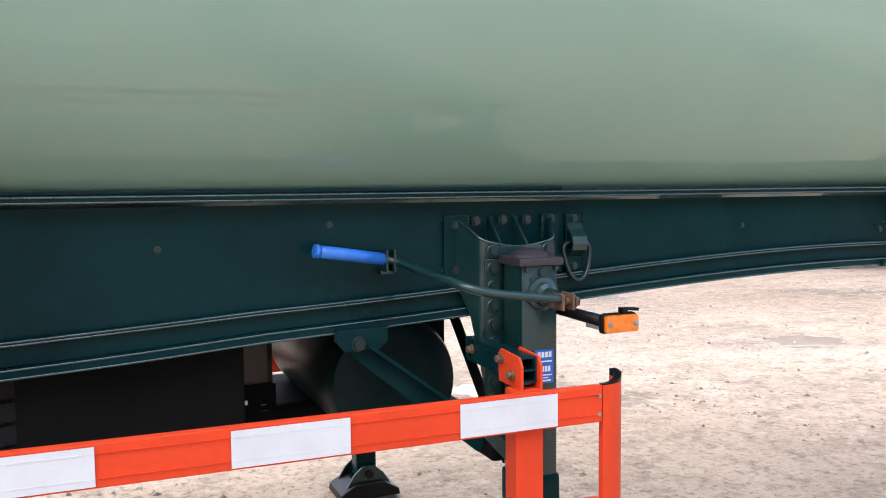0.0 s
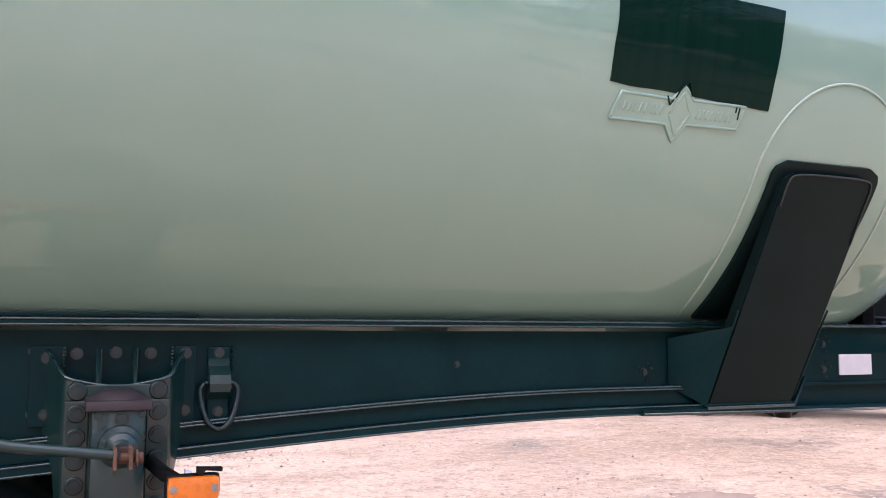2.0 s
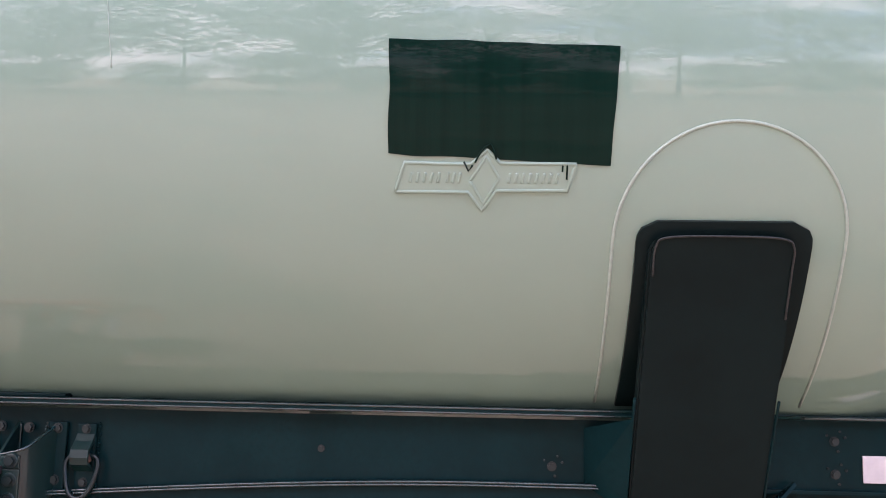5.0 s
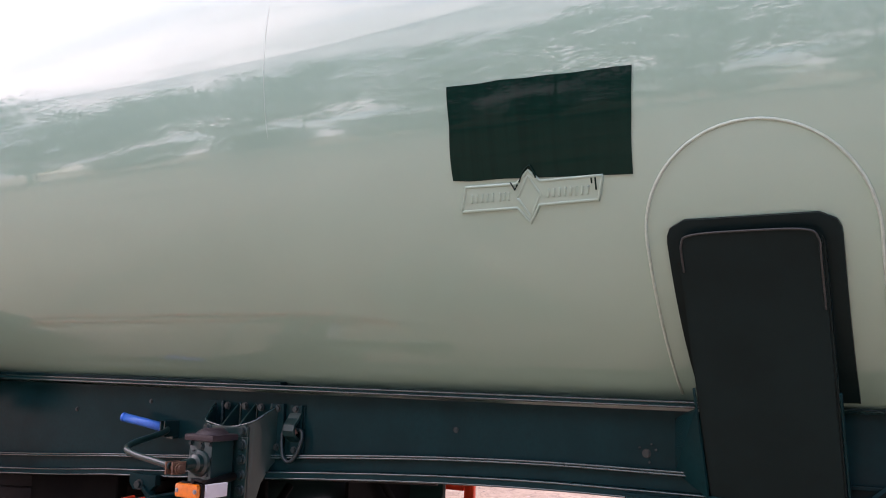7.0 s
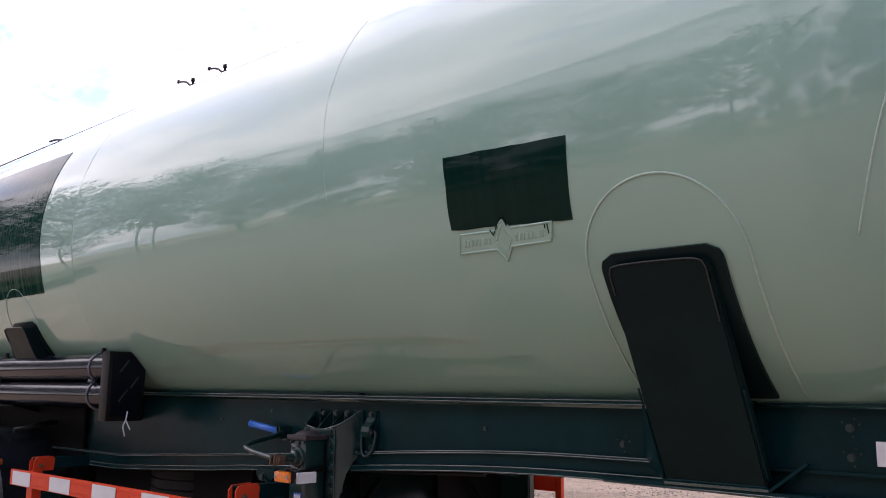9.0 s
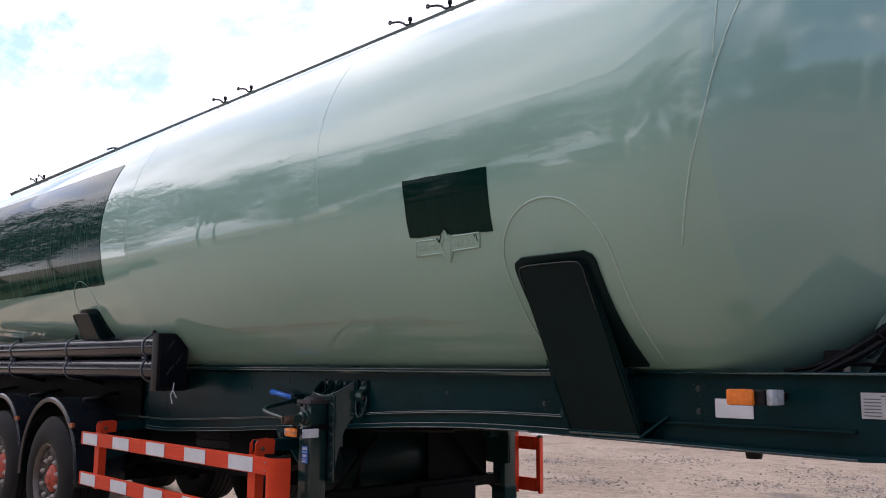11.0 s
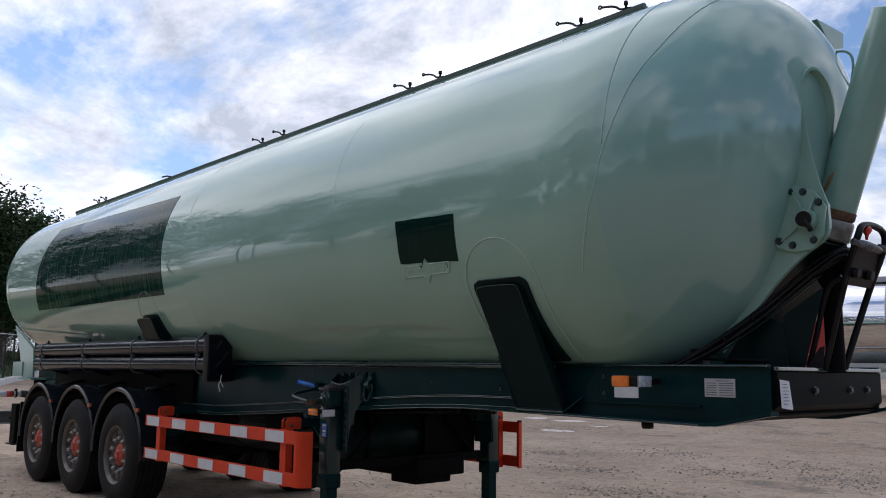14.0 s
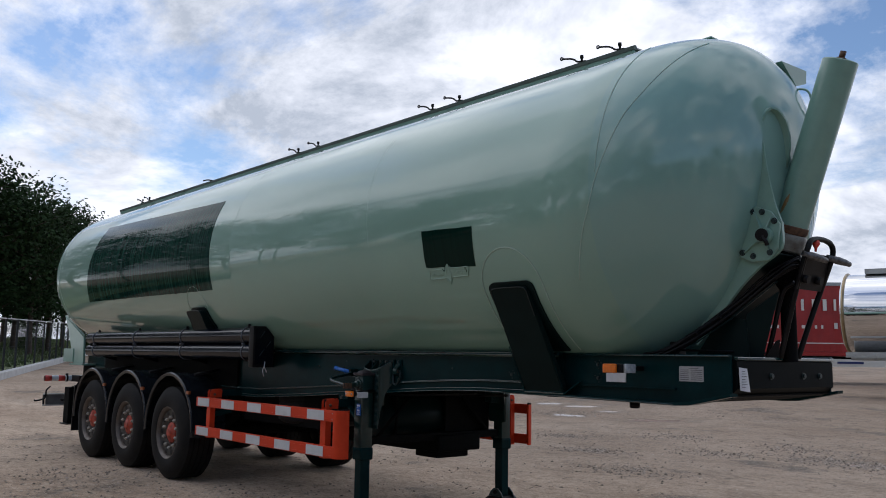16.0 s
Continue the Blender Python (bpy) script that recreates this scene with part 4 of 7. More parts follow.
def build_crank():
    bm = B()
    pts = curve_pts([(3.455, 0.140, 1.180), (3.36, 0.146, 1.192), (3.25, 0.155, 1.206), (3.185, 0.170, 1.222), (3.150, 0.235, 1.238), (3.120, 0.345, 1.253), (3.095, 0.445, 1.270), (3.062, 0.478, 1.280), (3.03, 0.474, 1.286)], 6)
    sweep(bm, pts, 0.0125, 12)
    crank = part("crank_handle", bm, M_LEG, leg_near, "dark green folding crank handle")
    bm = B()
    sweep(bm, [(3.045, 0.475, 1.283), (2.94, 0.462, 1.300), (2.835, 0.448, 1.316)], 0.0185, 18)
    sweep(bm, [(2.845, 0.4495, 1.3145), (2.832, 0.4477, 1.3167)], 0.0200, 18)
    part("grip", bm, M_BLUE, crank, "blue rubber grip")
    bm = B()
    for dx in (-0.016, 0.016):
        box(bm, 3.462 + dx - 0.004, 3.462 + dx + 0.004, 0.125, 0.190, 1.150, 1.196, 0.002)
    box(bm, 3.446, 3.478, 0.176, 0.190, 1.156, 1.192, 0.002)
    part("yoke", bm, M_RUST, crank, "rusty yoke joint")
    bm = B()
    sweep(bm, [(3.435, 0.148, 1.176), (3.492, 0.148, 1.172)], 0.010, 12)
    hexhead(bm, (3.490, 0.148, 1.172), (1, 0, 0), 0.014, 0.014)
    part("pin", bm, M_RUST, crank)
    bm = B()
    for dx in (-0.012, 0.012):
        box(bm, 3.062 + dx - 0.003, 3.062 + dx + 0.003, 0.455, 0.534, 1.245, 1.310, 0.002)
    box(bm, 3.045, 3.080, 0.500, 0.534, 1.236, 1.246)
    part("crank_clip", bm, M_LEG, beam_near, "small fork clip holding the crank")


build_crank()


def build_side_marker():
    """The amber lamp on its stalk, and the white reflector facing forward."""
    bm = B()
    sweep(bm, [(3.535, 0.385, 1.128), (3.560, 0.240, 1.118), (3.595, 0.130, 1.106)], 0.017, 12)
    stalk = part("lamp_stalk", bm, M_BLACK, trailer, "black rubber lamp stalk")
    bm = B()
    box(bm, 3.546, 3.662, 0.092, 0.114, 1.082, 1.140, 0.012)
    hold = part("lamp_body", bm, M_BLACK, stalk, smooth=40)
    bm = B()
    box(bm, 3.550, 3.658, 0.074, 0.094, 1.086, 1.136, 0.010)
    part("amber_lens", bm, M_AMBER, stalk, "amber side marker lens", smooth=40)
    for x in (3.562, 3.647):
        bm = B()
        hexhead(bm, (x, 0.074, 1.111), (0, -1, 0), 0.006, 0.003)
        part("lens_screw", bm, M_STEEL, stalk)
    bm = B()
    prism(bm, [(3.612, 1.139), (3.622, 1.136), (3.630, 1.146), (3.665, 1.142), (3.666, 1.150), (3.612, 1.153)], 0.088, 0.112, "y", 0.001)
    part("lamp_bracket", bm, M_BLACK, stalk)
    bm = B()
    box(bm, 3.604, 3.618, 0.160, 0.270, 1.074, 1.124, 0.004)
    part("front_reflector", bm, M_PAPER, stalk, "white front reflector")


build_side_marker()


def build_lashing_ring():
    bm = B()
    box(bm, 3.685, 3.744, 0.520, 0.534, 1.195, 1.402, 0.006)
    pl = part("lashing_plate", bm, M_GREEN, beam_near)
    bm = B()
    prism(bm, [(0.519, 1.372), (0.505, 1.352), (0.482, 1.328), (0.476, 1.305), (0.484, 1.284), (0.519, 1.262), (0.519, 1.272), (0.492, 1.291), (0.486, 1.306), (0.492, 1.322), (0.512, 1.344), (0.519, 1.352)], 3.687, 3.742, "x", 0.002)
    part("lashing_lug", bm, M_LEG, pl, "bent strap holding the ring")
    bm = B()
    ring = [(3.678, 0.508, 1.306), (3.666, 0.504, 1.285), (3.674, 0.496, 1.235), (3.690, 0.490, 1.200), (3.714, 0.488, 1.187), (3.738, 0.490, 1.200), (3.756, 0.496, 1.235), (3.764, 0.504, 1.285), (3.752, 0.508, 1.306), (3.715, 0.510, 1.309), (3.678, 0.508, 1.306)]
    sweep(bm, curve_pts(ring, 5), 0.0070, 10)
    part("lashing_ring", bm, M_BOLT, pl, "worn steel lashing ring")
    for z in (1.386, 1.230):
        bm = B()
        hexhead(bm, (3.715, 0.520, z), (0, -1, 0), 0.0105, 0.010)
        part("bolt", bm, M_BOLT, pl)



def build_lashing_welds():
    """Weld beads up the side of the lashing plate, and a rust spot where the ring rubs."""
    bm = B()
    for k in range(24):
        bmesh.ops.create_icosphere(bm, subdivisions=1, radius=0.004 + 0.0015 * ((k * 5) % 3) / 2, matrix=Matrix.Translation((3.750 + 0.002 * math.sin(k * 2.1), 0.530, 1.402 - 0.0085 * k)))
    part("plate_weld", bm, M_GREEN, beam_near, "rough weld bead beside the lashing plate")
    bm = B()
    sweep(bm, curve_pts([(3.728, 0.4955, 1.318), (3.735, 0.493, 1.306), (3.740, 0.496, 1.292)], 4), 0.0085, 8)
    part("rust_spot", bm, M_RUST, beam_near, "rusty rubbed spot on the strap")


build_lashing_welds()
build_lashing_ring()


def build_brace():
    bm = B()
    prism(bm, [(2.893, 1.086), (3.048, 1.086), (3.048, 1.046), (3.018, 1.020), (2.918, 1.020), (2.893, 1.050)], 0.452, 0.484, "y", 0.003)
    pl = part("brace_plate", bm, M_GREEN, trailer, "dark green brace plate below the beam")
    bm = B()
    hexhead(bm, (2.957, 0.452, 1.043), (0, -1, 0), 0.0165, 0.018)
    part("bolt", bm, M_BOLT, pl)
    bar = slab("brace_bar", [(2.915, 0.484, 1.026), (2.985, 0.484, 1.030), (3.395, 0.470, 0.722), (3.345, 0.470, 0.668)], 0.016, M_GREEN, pl, "dark green diagonal brace bar", 0.003)
    slab("brace_flange", [(2.982, 0.484, 1.032), (2.992, 0.484, 1.040), (3.402, 0.470, 0.730), (3.392, 0.470, 0.722)], -0.045, M_GREEN, bar, "", 0.002)
    for s in (0, 1):
        f = (lambda v: v) if s == 0 else (lambda v: 2 * YC - v)
        bm = B()
        sweep(bm, [(3.43, f(0.44), 0.64), (3.43, f(0.86), 1.04)], 0.018, 8)
        part("leg_strut", bm, M_DARK, trailer)
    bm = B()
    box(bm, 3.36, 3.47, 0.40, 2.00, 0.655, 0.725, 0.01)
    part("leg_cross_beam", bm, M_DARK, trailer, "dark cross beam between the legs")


build_brace()

# ---- side guards ----


def build_guard(far=False):
    def Y(v):
        return 2 * YC - v if far else v
    root = None
    for z0, z1 in ((0.868, 0.966), (0.562, 0.660)):
        bm = B()
        ya, yb = sorted((Y(0.0), Y(0.028)))
        box(bm, 0.816, 3.490, ya, yb, z0, z1, 0.004)
        rail = part("guard_rail", bm, M_ORANGE, trailer if root is None else root, "signal orange side guard rail")
        root = root or rail
        for dz in (0.022, 0.076):
            bm = B()
            yc, yd = sorted((Y(-0.0034), Y(0.001)))
            box(bm, 0.818, 3.488, yc, yd, z0 + dz - 0.0008, z0 + dz + 0.0008)
            part("rail_rib", bm, M_ORANGE, rail)
        for k in range(5):
            x1 = 3.352 - k * 0.5545
            bm = B()
            yc, yd = sorted((Y(-0.0042), Y(-0.0024)))
            box(bm, x1 - 0.274, x1, yc, yd, z0 + 0.006, z1 - 0.007)
            wb = part("white_block", bm, M_WHITE, rail, "white reflective block")
            for dz in (0.022, 0.076):
                bm = B()
                yc, yd = sorted((Y(-0.0050), Y(-0.0042)))
                box(bm, x1 - 0.273, x1 - 0.001, yc, yd, z0 + dz - 0.0008, z0 + dz + 0.0008)
                part("crease", bm, M_WHITE, wb)
    # rounded end plate
    n = 10
    outer = [(3.492, 0.0)] + [(3.505 + 0.088 * math.sin(k / n * math.pi / 2), 0.098 - 0.098 * math.cos(k / n * math.pi / 2)) for k in range(n + 1)]
    inner = [(3.505 + 0.070 * math.sin(k / n * math.pi / 2), 0.098 - 0.078 * math.cos(k / n * math.pi / 2)) for k in range(n, -1, -1)] + [(3.492, 0.020)]
    for nm, z0, z1, pts in (("guard_end", 0.562, 0.966, None),):
        bm = B()
        prism(bm, [(x, Y(y)) for x, y in outer + inner], z0, z1, "z")
        end = part(nm, bm, M_ORANGE, root, "curved orange guard end", smooth=30)
    bm = B()
    prev = None
    back = inner[::-1]
    for k, (o, q) in enumerate(zip(outer, back)):
        zt = 0.9672 + 0.002 + 0.017 * smooth01(0, len(outer) - 1, k)
        ring = [bm.verts.new((p[0], Y(p[1]), z)) for p, z in ((o, 0.9665), (o, zt), (q, zt - 0.001), (q, 0.9665))]
        if prev:
            for m in range(4):
                bm.faces.new((prev[m], prev[(m + 1) % 4], ring[(m + 1) % 4], ring[m]))
        else:
            bm.faces.new(ring)
        prev = ring
    bm.faces.new(prev[::-1])
    bmesh.ops.recalc_face_normals(bm, faces=bm.faces)
    part("end_cap", bm, M_BLACK, end, "dark rubber cap")
    for x in (0.99, 3.225):
        bm = B()
        ya, yb = sorted((Y(0.030), Y(0.090)))
        box(bm, x + 0.022, x + 0.104, ya, yb, 0.545, 0.9675, 0.004)
        gp = part("guard_post", bm, M_ORANGE, root)
        # hinge: two cheeks on the post, and a hollow arm between them running back to the beam
        for xx in (x + 0.038, x + 0.094):
            bm = B()
            prism(bm, [(Y(0.028), 0.968), (Y(0.028), 1.030), (Y(0.045), 1.052), (Y(0.150), 1.058), (Y(0.165), 1.040), (Y(0.160), 0.968)], xx, xx + 0.007, "x", 0.002)
            part("hinge_bracket", bm, M_ORANGE, gp)
        bm = B()
        ya, yb = sorted((Y(0.046), Y(0.400)))
        xa, xb, za, zb = x + 0.047, x + 0.092, 0.982, 1.050
        for q in ((xa, xa + 0.005, za, zb), (xb - 0.005, xb, za, zb), (xa + 0.005, xb - 0.005, za, za + 0.005), (xa + 0.005, xb - 0.005, zb - 0.005, zb), (xa + 0.005, xb - 0.005, 1.012, 1.017)):
            box(bm, q[0], q[1], ya, yb, q[2], q[3])
        ga = part("guard_arm", bm, M_GREEN, gp, "hollow dark green hinge arm")
        for xx, s, yy, zz in ((x + 0.037, -1, 0.075, 1.000), (x + 0.037, -1, 0.140, 1.032), (x + 0.102, 1, 0.075, 1.000), (x + 0.046, -1, 0.350, 1.020)):
            bm = B()
            sweep(bm, [(xx, Y(yy), zz), (xx + s * 0.003, Y(yy), zz)], 0.014, 16)
            hexhead(bm, (xx + s * 0.003, Y(yy), zz), (s, 0, 0), 0.010, 0.014)
            part("bolt", bm, M_RUST, ga)
        bm = B()
        prism(bm, [(Y(0.09), 0.76), (Y(0.09), 0.81), (Y(0.30), 0.87), (Y(0.30), 0.80)], x + 0.03, x + 0.075, "x", 0.003)
        part("guard_stay", bm, M_GREEN, gp)
    for z in (0.94, 0.89):
        bm = B()
        hexhead(bm, (3.480, Y(0.0), z), (0, 1 if far else -1, 0), 0.0045, 0.004)
        part("rivet", bm, M_STEEL, root)


for flag in (False, True):
    build_guard(flag)

# ---- wheels and mudguards ----
WR = 0.525


M_DISC = material("dull_wheel_disc", (0.060, 0.052, 0.045), 0.55, metal=0.3, vary=0.6, vary_scale=11, tint=(0.04, 0.034, 0.028), bump=0.25, bump_scale=70)


def wheel_meshes():
    W = {}
    bm = B()
    prof = [(0.03, 0.290), (0.012, 0.300), (0.004, 0.330), (0.0, 0.385), (0.012, 0.440), (0.030, 0.485), (0.052, 0.512)]
    for k in range(5):
        a = 0.060 + k * 0.062
        prof += [(a, WR), (a + 0.050, WR), (a + 0.053, WR - 0.014), (a + 0.059, WR - 0.014)]
    prof += [(0.370, 0.512), (0.385, 0.44), (0.385, 0.36), (0.36, 0.29)]
    lathe(bm, prof, (0, 0, 0), "y", 64)
    W["tyre"] = mesh_of(bm, "tyre", M_RUBBER)
    smooth_by_angle(W["tyre"], 40)
    bm = B()
    lathe(bm, [(0.025, 0.292), (0.018, 0.300), (0.014, 0.292), (0.030, 0.276), (0.052, 0.266), (0.36, 0.266)], (0, 0, 0), "y", 64)
    W["rim"] = mesh_of(bm, "wheel", M_RIM)
    smooth_by_angle(W["rim"], 40)
    bm = B()
    lathe(bm, [(0.070, 0.2665), (0.058, 0.260), (0.052, 0.238), (0.056, 0.206), (0.068, 0.188), (0.072, 0.130), (0.36, 0.128)], (0, 0, 0), "y", 64)
    W["disc"] = mesh_of(bm, "wheel_disc", M_DISC)
    smooth_by_angle(W["disc"], 40)
    bm = B()
    sweep(bm, [V(0, 0.095, 0), V(0, 0.042, 0)], 0.027, 16)
    W["hole"] = mesh_of(bm, "hand_hole", M_BLACK)
    bm = B()
    lathe(bm, [(0.12, 0.118), (0.070, 0.116), (0.060, 0.100), (0.052, 0.078), (0.044, 0.060), (0.036, 0.050), (0.030, 0.044), (0.028, 0.001)], (0, 0, 0), "y", 32)
    W["hub"] = mesh_of(bm, "hub", M_HUB)
    smooth_by_angle(W["hub"], 40)
    bm = B()
    sweep(bm, [(0, 0.090, 0), (0, 0.062, 0)], 0.020, 6)
    sweep(bm, [(0, 0.066, 0), (0, 0.050, 0)], 0.010, 8)
    W["nut"] = mesh_of(bm, "wheel_nut", M_NUT)
    return W


WM = wheel_meshes()


def add_wheel(x, far=False):
    rim = part("wheel", WM["rim"], None, trailer, "worn silver steel wheel with red hub", at=(x, 0.02, WR - 0.006))
    if far:
        rim.rotation_euler = (0, 0, math.pi)
        rim.location = (x, 2 * YC - 0.02 + 0.1, WR - 0.006)
    rim["label"] = "worn silver steel wheel with red hub"
    def sub(nm, me, p=(0, 0, 0)):
        ob = new(nm, me)
        ob.parent = rim
        ob.location = p
        return ob
    sub("tyre", WM["tyre"])
    sub("wheel_disc", WM["disc"])
    sub("hub", WM["hub"])
    for k in range(10):
        t = k * math.tau / 10
        sub("hand_hole", WM["hole"], (0.226 * math.cos(t), 0.008, 0.226 * math.sin(t)))
        t = (k + 0.5) * math.tau / 10
        sub("wheel_nut", WM["nut"], (0.172 * math.cos(t), -0.018, 0.172 * math.sin(t)))


for ax in (0.0, -1.31, -2.62):
    add_wheel(ax)
    add_wheel(ax, True)
    bm = B()
    sweep(bm, [(ax, 0.30, WR - 0.006), (ax, 2.20, WR - 0.006)], 0.07, 14)
    part("axle", bm, M_DARK, trailer, "near-black axle tube")


def mudguard_mesh():
    bm = B()
    n = 28
    R0, R1 = 0.655, 0.640
    def ring(k):
        t = math.radians(-4 + 188 * k / n)
        c, s = math.cos(t), math.sin(t) * 0.985
        out = []
        for y, r in ((0.012, R0 - 0.030), (0.005, R0), (0.020, R0 + 0.012), (0.060, R0 + 0.010), (0.42, R0 + 0.010), (0.42, R1), (0.060, R1), (0.020, R1 - 0.02)):
            out.append(bm.verts.new((r * c, y, r * s)))
        return out
    prev = None
    for k in range(n + 1):
        rg = ring(k)
        if prev:
            for j in range(8):
                f = bm.faces.new((prev[j], prev[(j + 1) % 8], rg[(j + 1) % 8], rg[j]))
                f.smooth = True
        else:
            bm.faces.new(rg)
        prev = rg
    bm.faces.new(prev[::-1])
    me = mesh_of(bm, "mudguard", M_GUARD)
    smooth_by_angle(me, 35)
    return me


MG = mudguard_mesh()
for ax in (0.0, -1.31, -2.62):
    g1 = part("mudguard", MG, None, trailer, "black plastic mudguard", at=(ax, 0.02, 0.555))
    g2 = part("mudguard", MG, None, trailer, "black plastic mudguard", at=(ax, 2 * YC + 0.08, 0.555))
    g2.rotation_euler = (0, 0, math.pi)
    bm = B()
    box(bm, ax + 0.52, ax + 0.60, 0.006, 0.030, 0.980, 1.016, 0.004)
    part("side_marker", bm, M_MARKER, trailer, "small amber side marker")
    bm = B()
    sweep(bm, [(ax + 0.30, 0.20, 1.19), (ax + 0.30, 0.54, 1.25)], 0.018, 8)
    part("mudguard_stay", bm, M_BLACK, trailer)
bm = B()
prism(bm, [(-3.34, 0.30), (-3.32, 0.30), (-3.28, 0.95), (-3.31, 0.95)], 0.03, 0.44, "y")
part("mud_flap", bm, M_BLACK, trailer, "hanging black mud flap")

# ---- hose tubes ----


M_STRAP = material("worn_grey_strap", (0.22, 0.23, 0.25), 0.40, metal=0.4, vary=0.7, vary_scale=10, tint=(0.03, 0.03, 0.034), bump=0.2)


def build_hose_tubes():
    for k, z in enumerate((1.628, 1.455)):
        bm = B()
        r = 0.088
        lathe(bm, [(-3.30, 0.001), (-3.30, r - 0.006), (-3.295, r), (1.70, r), (1.70, 0.001)], (0, 0.235, z), "x", 32)
        part("hose_tube", bm, M_TUBE, trailer, "long glossy black hose tube", smooth=50)
    bm = B()
    box(bm, 1.700, 1.800, 0.128, 0.370, 1.300, 1.722, 0.010)
    bx = part("end_box", bm, M_BLACK, trailer, "black box closing the hose tubes", smooth=40)
    bm = B()
    box(bm, 1.801, 1.808, 0.150, 0.350, 1.330, 1.700, 0.003)
    part("box_door", bm, M_TUBE, bx)
    for y, z in ((0.20, 1.60), (0.27, 1.50), (0.20, 1.42)):
        bm = B()
        sweep(bm, [(1.811, y, z), (1.814, y + 0.05, z + 0.07)], 0.005, 6)
        part("latch", bm, M_BOLT, bx)
    for k, pts in enumerate((((1.815, 0.26, 1.36), (1.82, 0.25, 1.31), (1.83, 0.23, 1.27), (1.84, 0.24, 1.21)), ((1.82, 0.25, 1.31), (1.82, 0.27, 1.27), (1.825, 0.28, 1.25)))):
        bm = B()
        sweep(bm, curve_pts(pts, 4), 0.004, 6)
        part("tie_cord", bm, M_PAPER, bx, "pale frayed tie cord")
    for x in (-3.00, -1.49, -0.03, 1.50):
        bm = B()
        pts = []
        for k in range(9):
            t = math.pi / 2 + math.pi * k / 8
            pts.append((x, 0.235 + 0.092 * math.cos(t), 1.628 + 0.092 * math.sin(t)))
        for k in range(9):
            t = math.pi / 2 + math.pi * k / 8
            pts.append((x, 0.235 + 0.092 * math.cos(t), 1.455 + 0.092 * math.sin(t)))
        pts = [(x, 0.42, 1.722)] + pts[:8] + [(x, 0.150, 1.545), (x, 0.150, 1.538)] + pts[10:] + [(x, 0.42, 1.365)]
        sweep(bm, pts, 0.0065, 8)
        strap = part("strap", bm, M_STRAP, trailer, "worn grey steel strap round the tubes")
        bm = B()
        hexhead(bm, (x, 0.235, 1.722), (0, 0, 1), 0.014, 0.030)
        part("strap_bolt", bm, M_BLACK, strap)
        bm = B()
        prism(bm, [(0.30, 1.362), (0.53, 1.435), (0.53, 1.30)], x - 0.012, x + 0.012, "x")
        part("tube_bracket", bm, M_DARK, strap)


build_hose_tubes()

# ---- underside ----


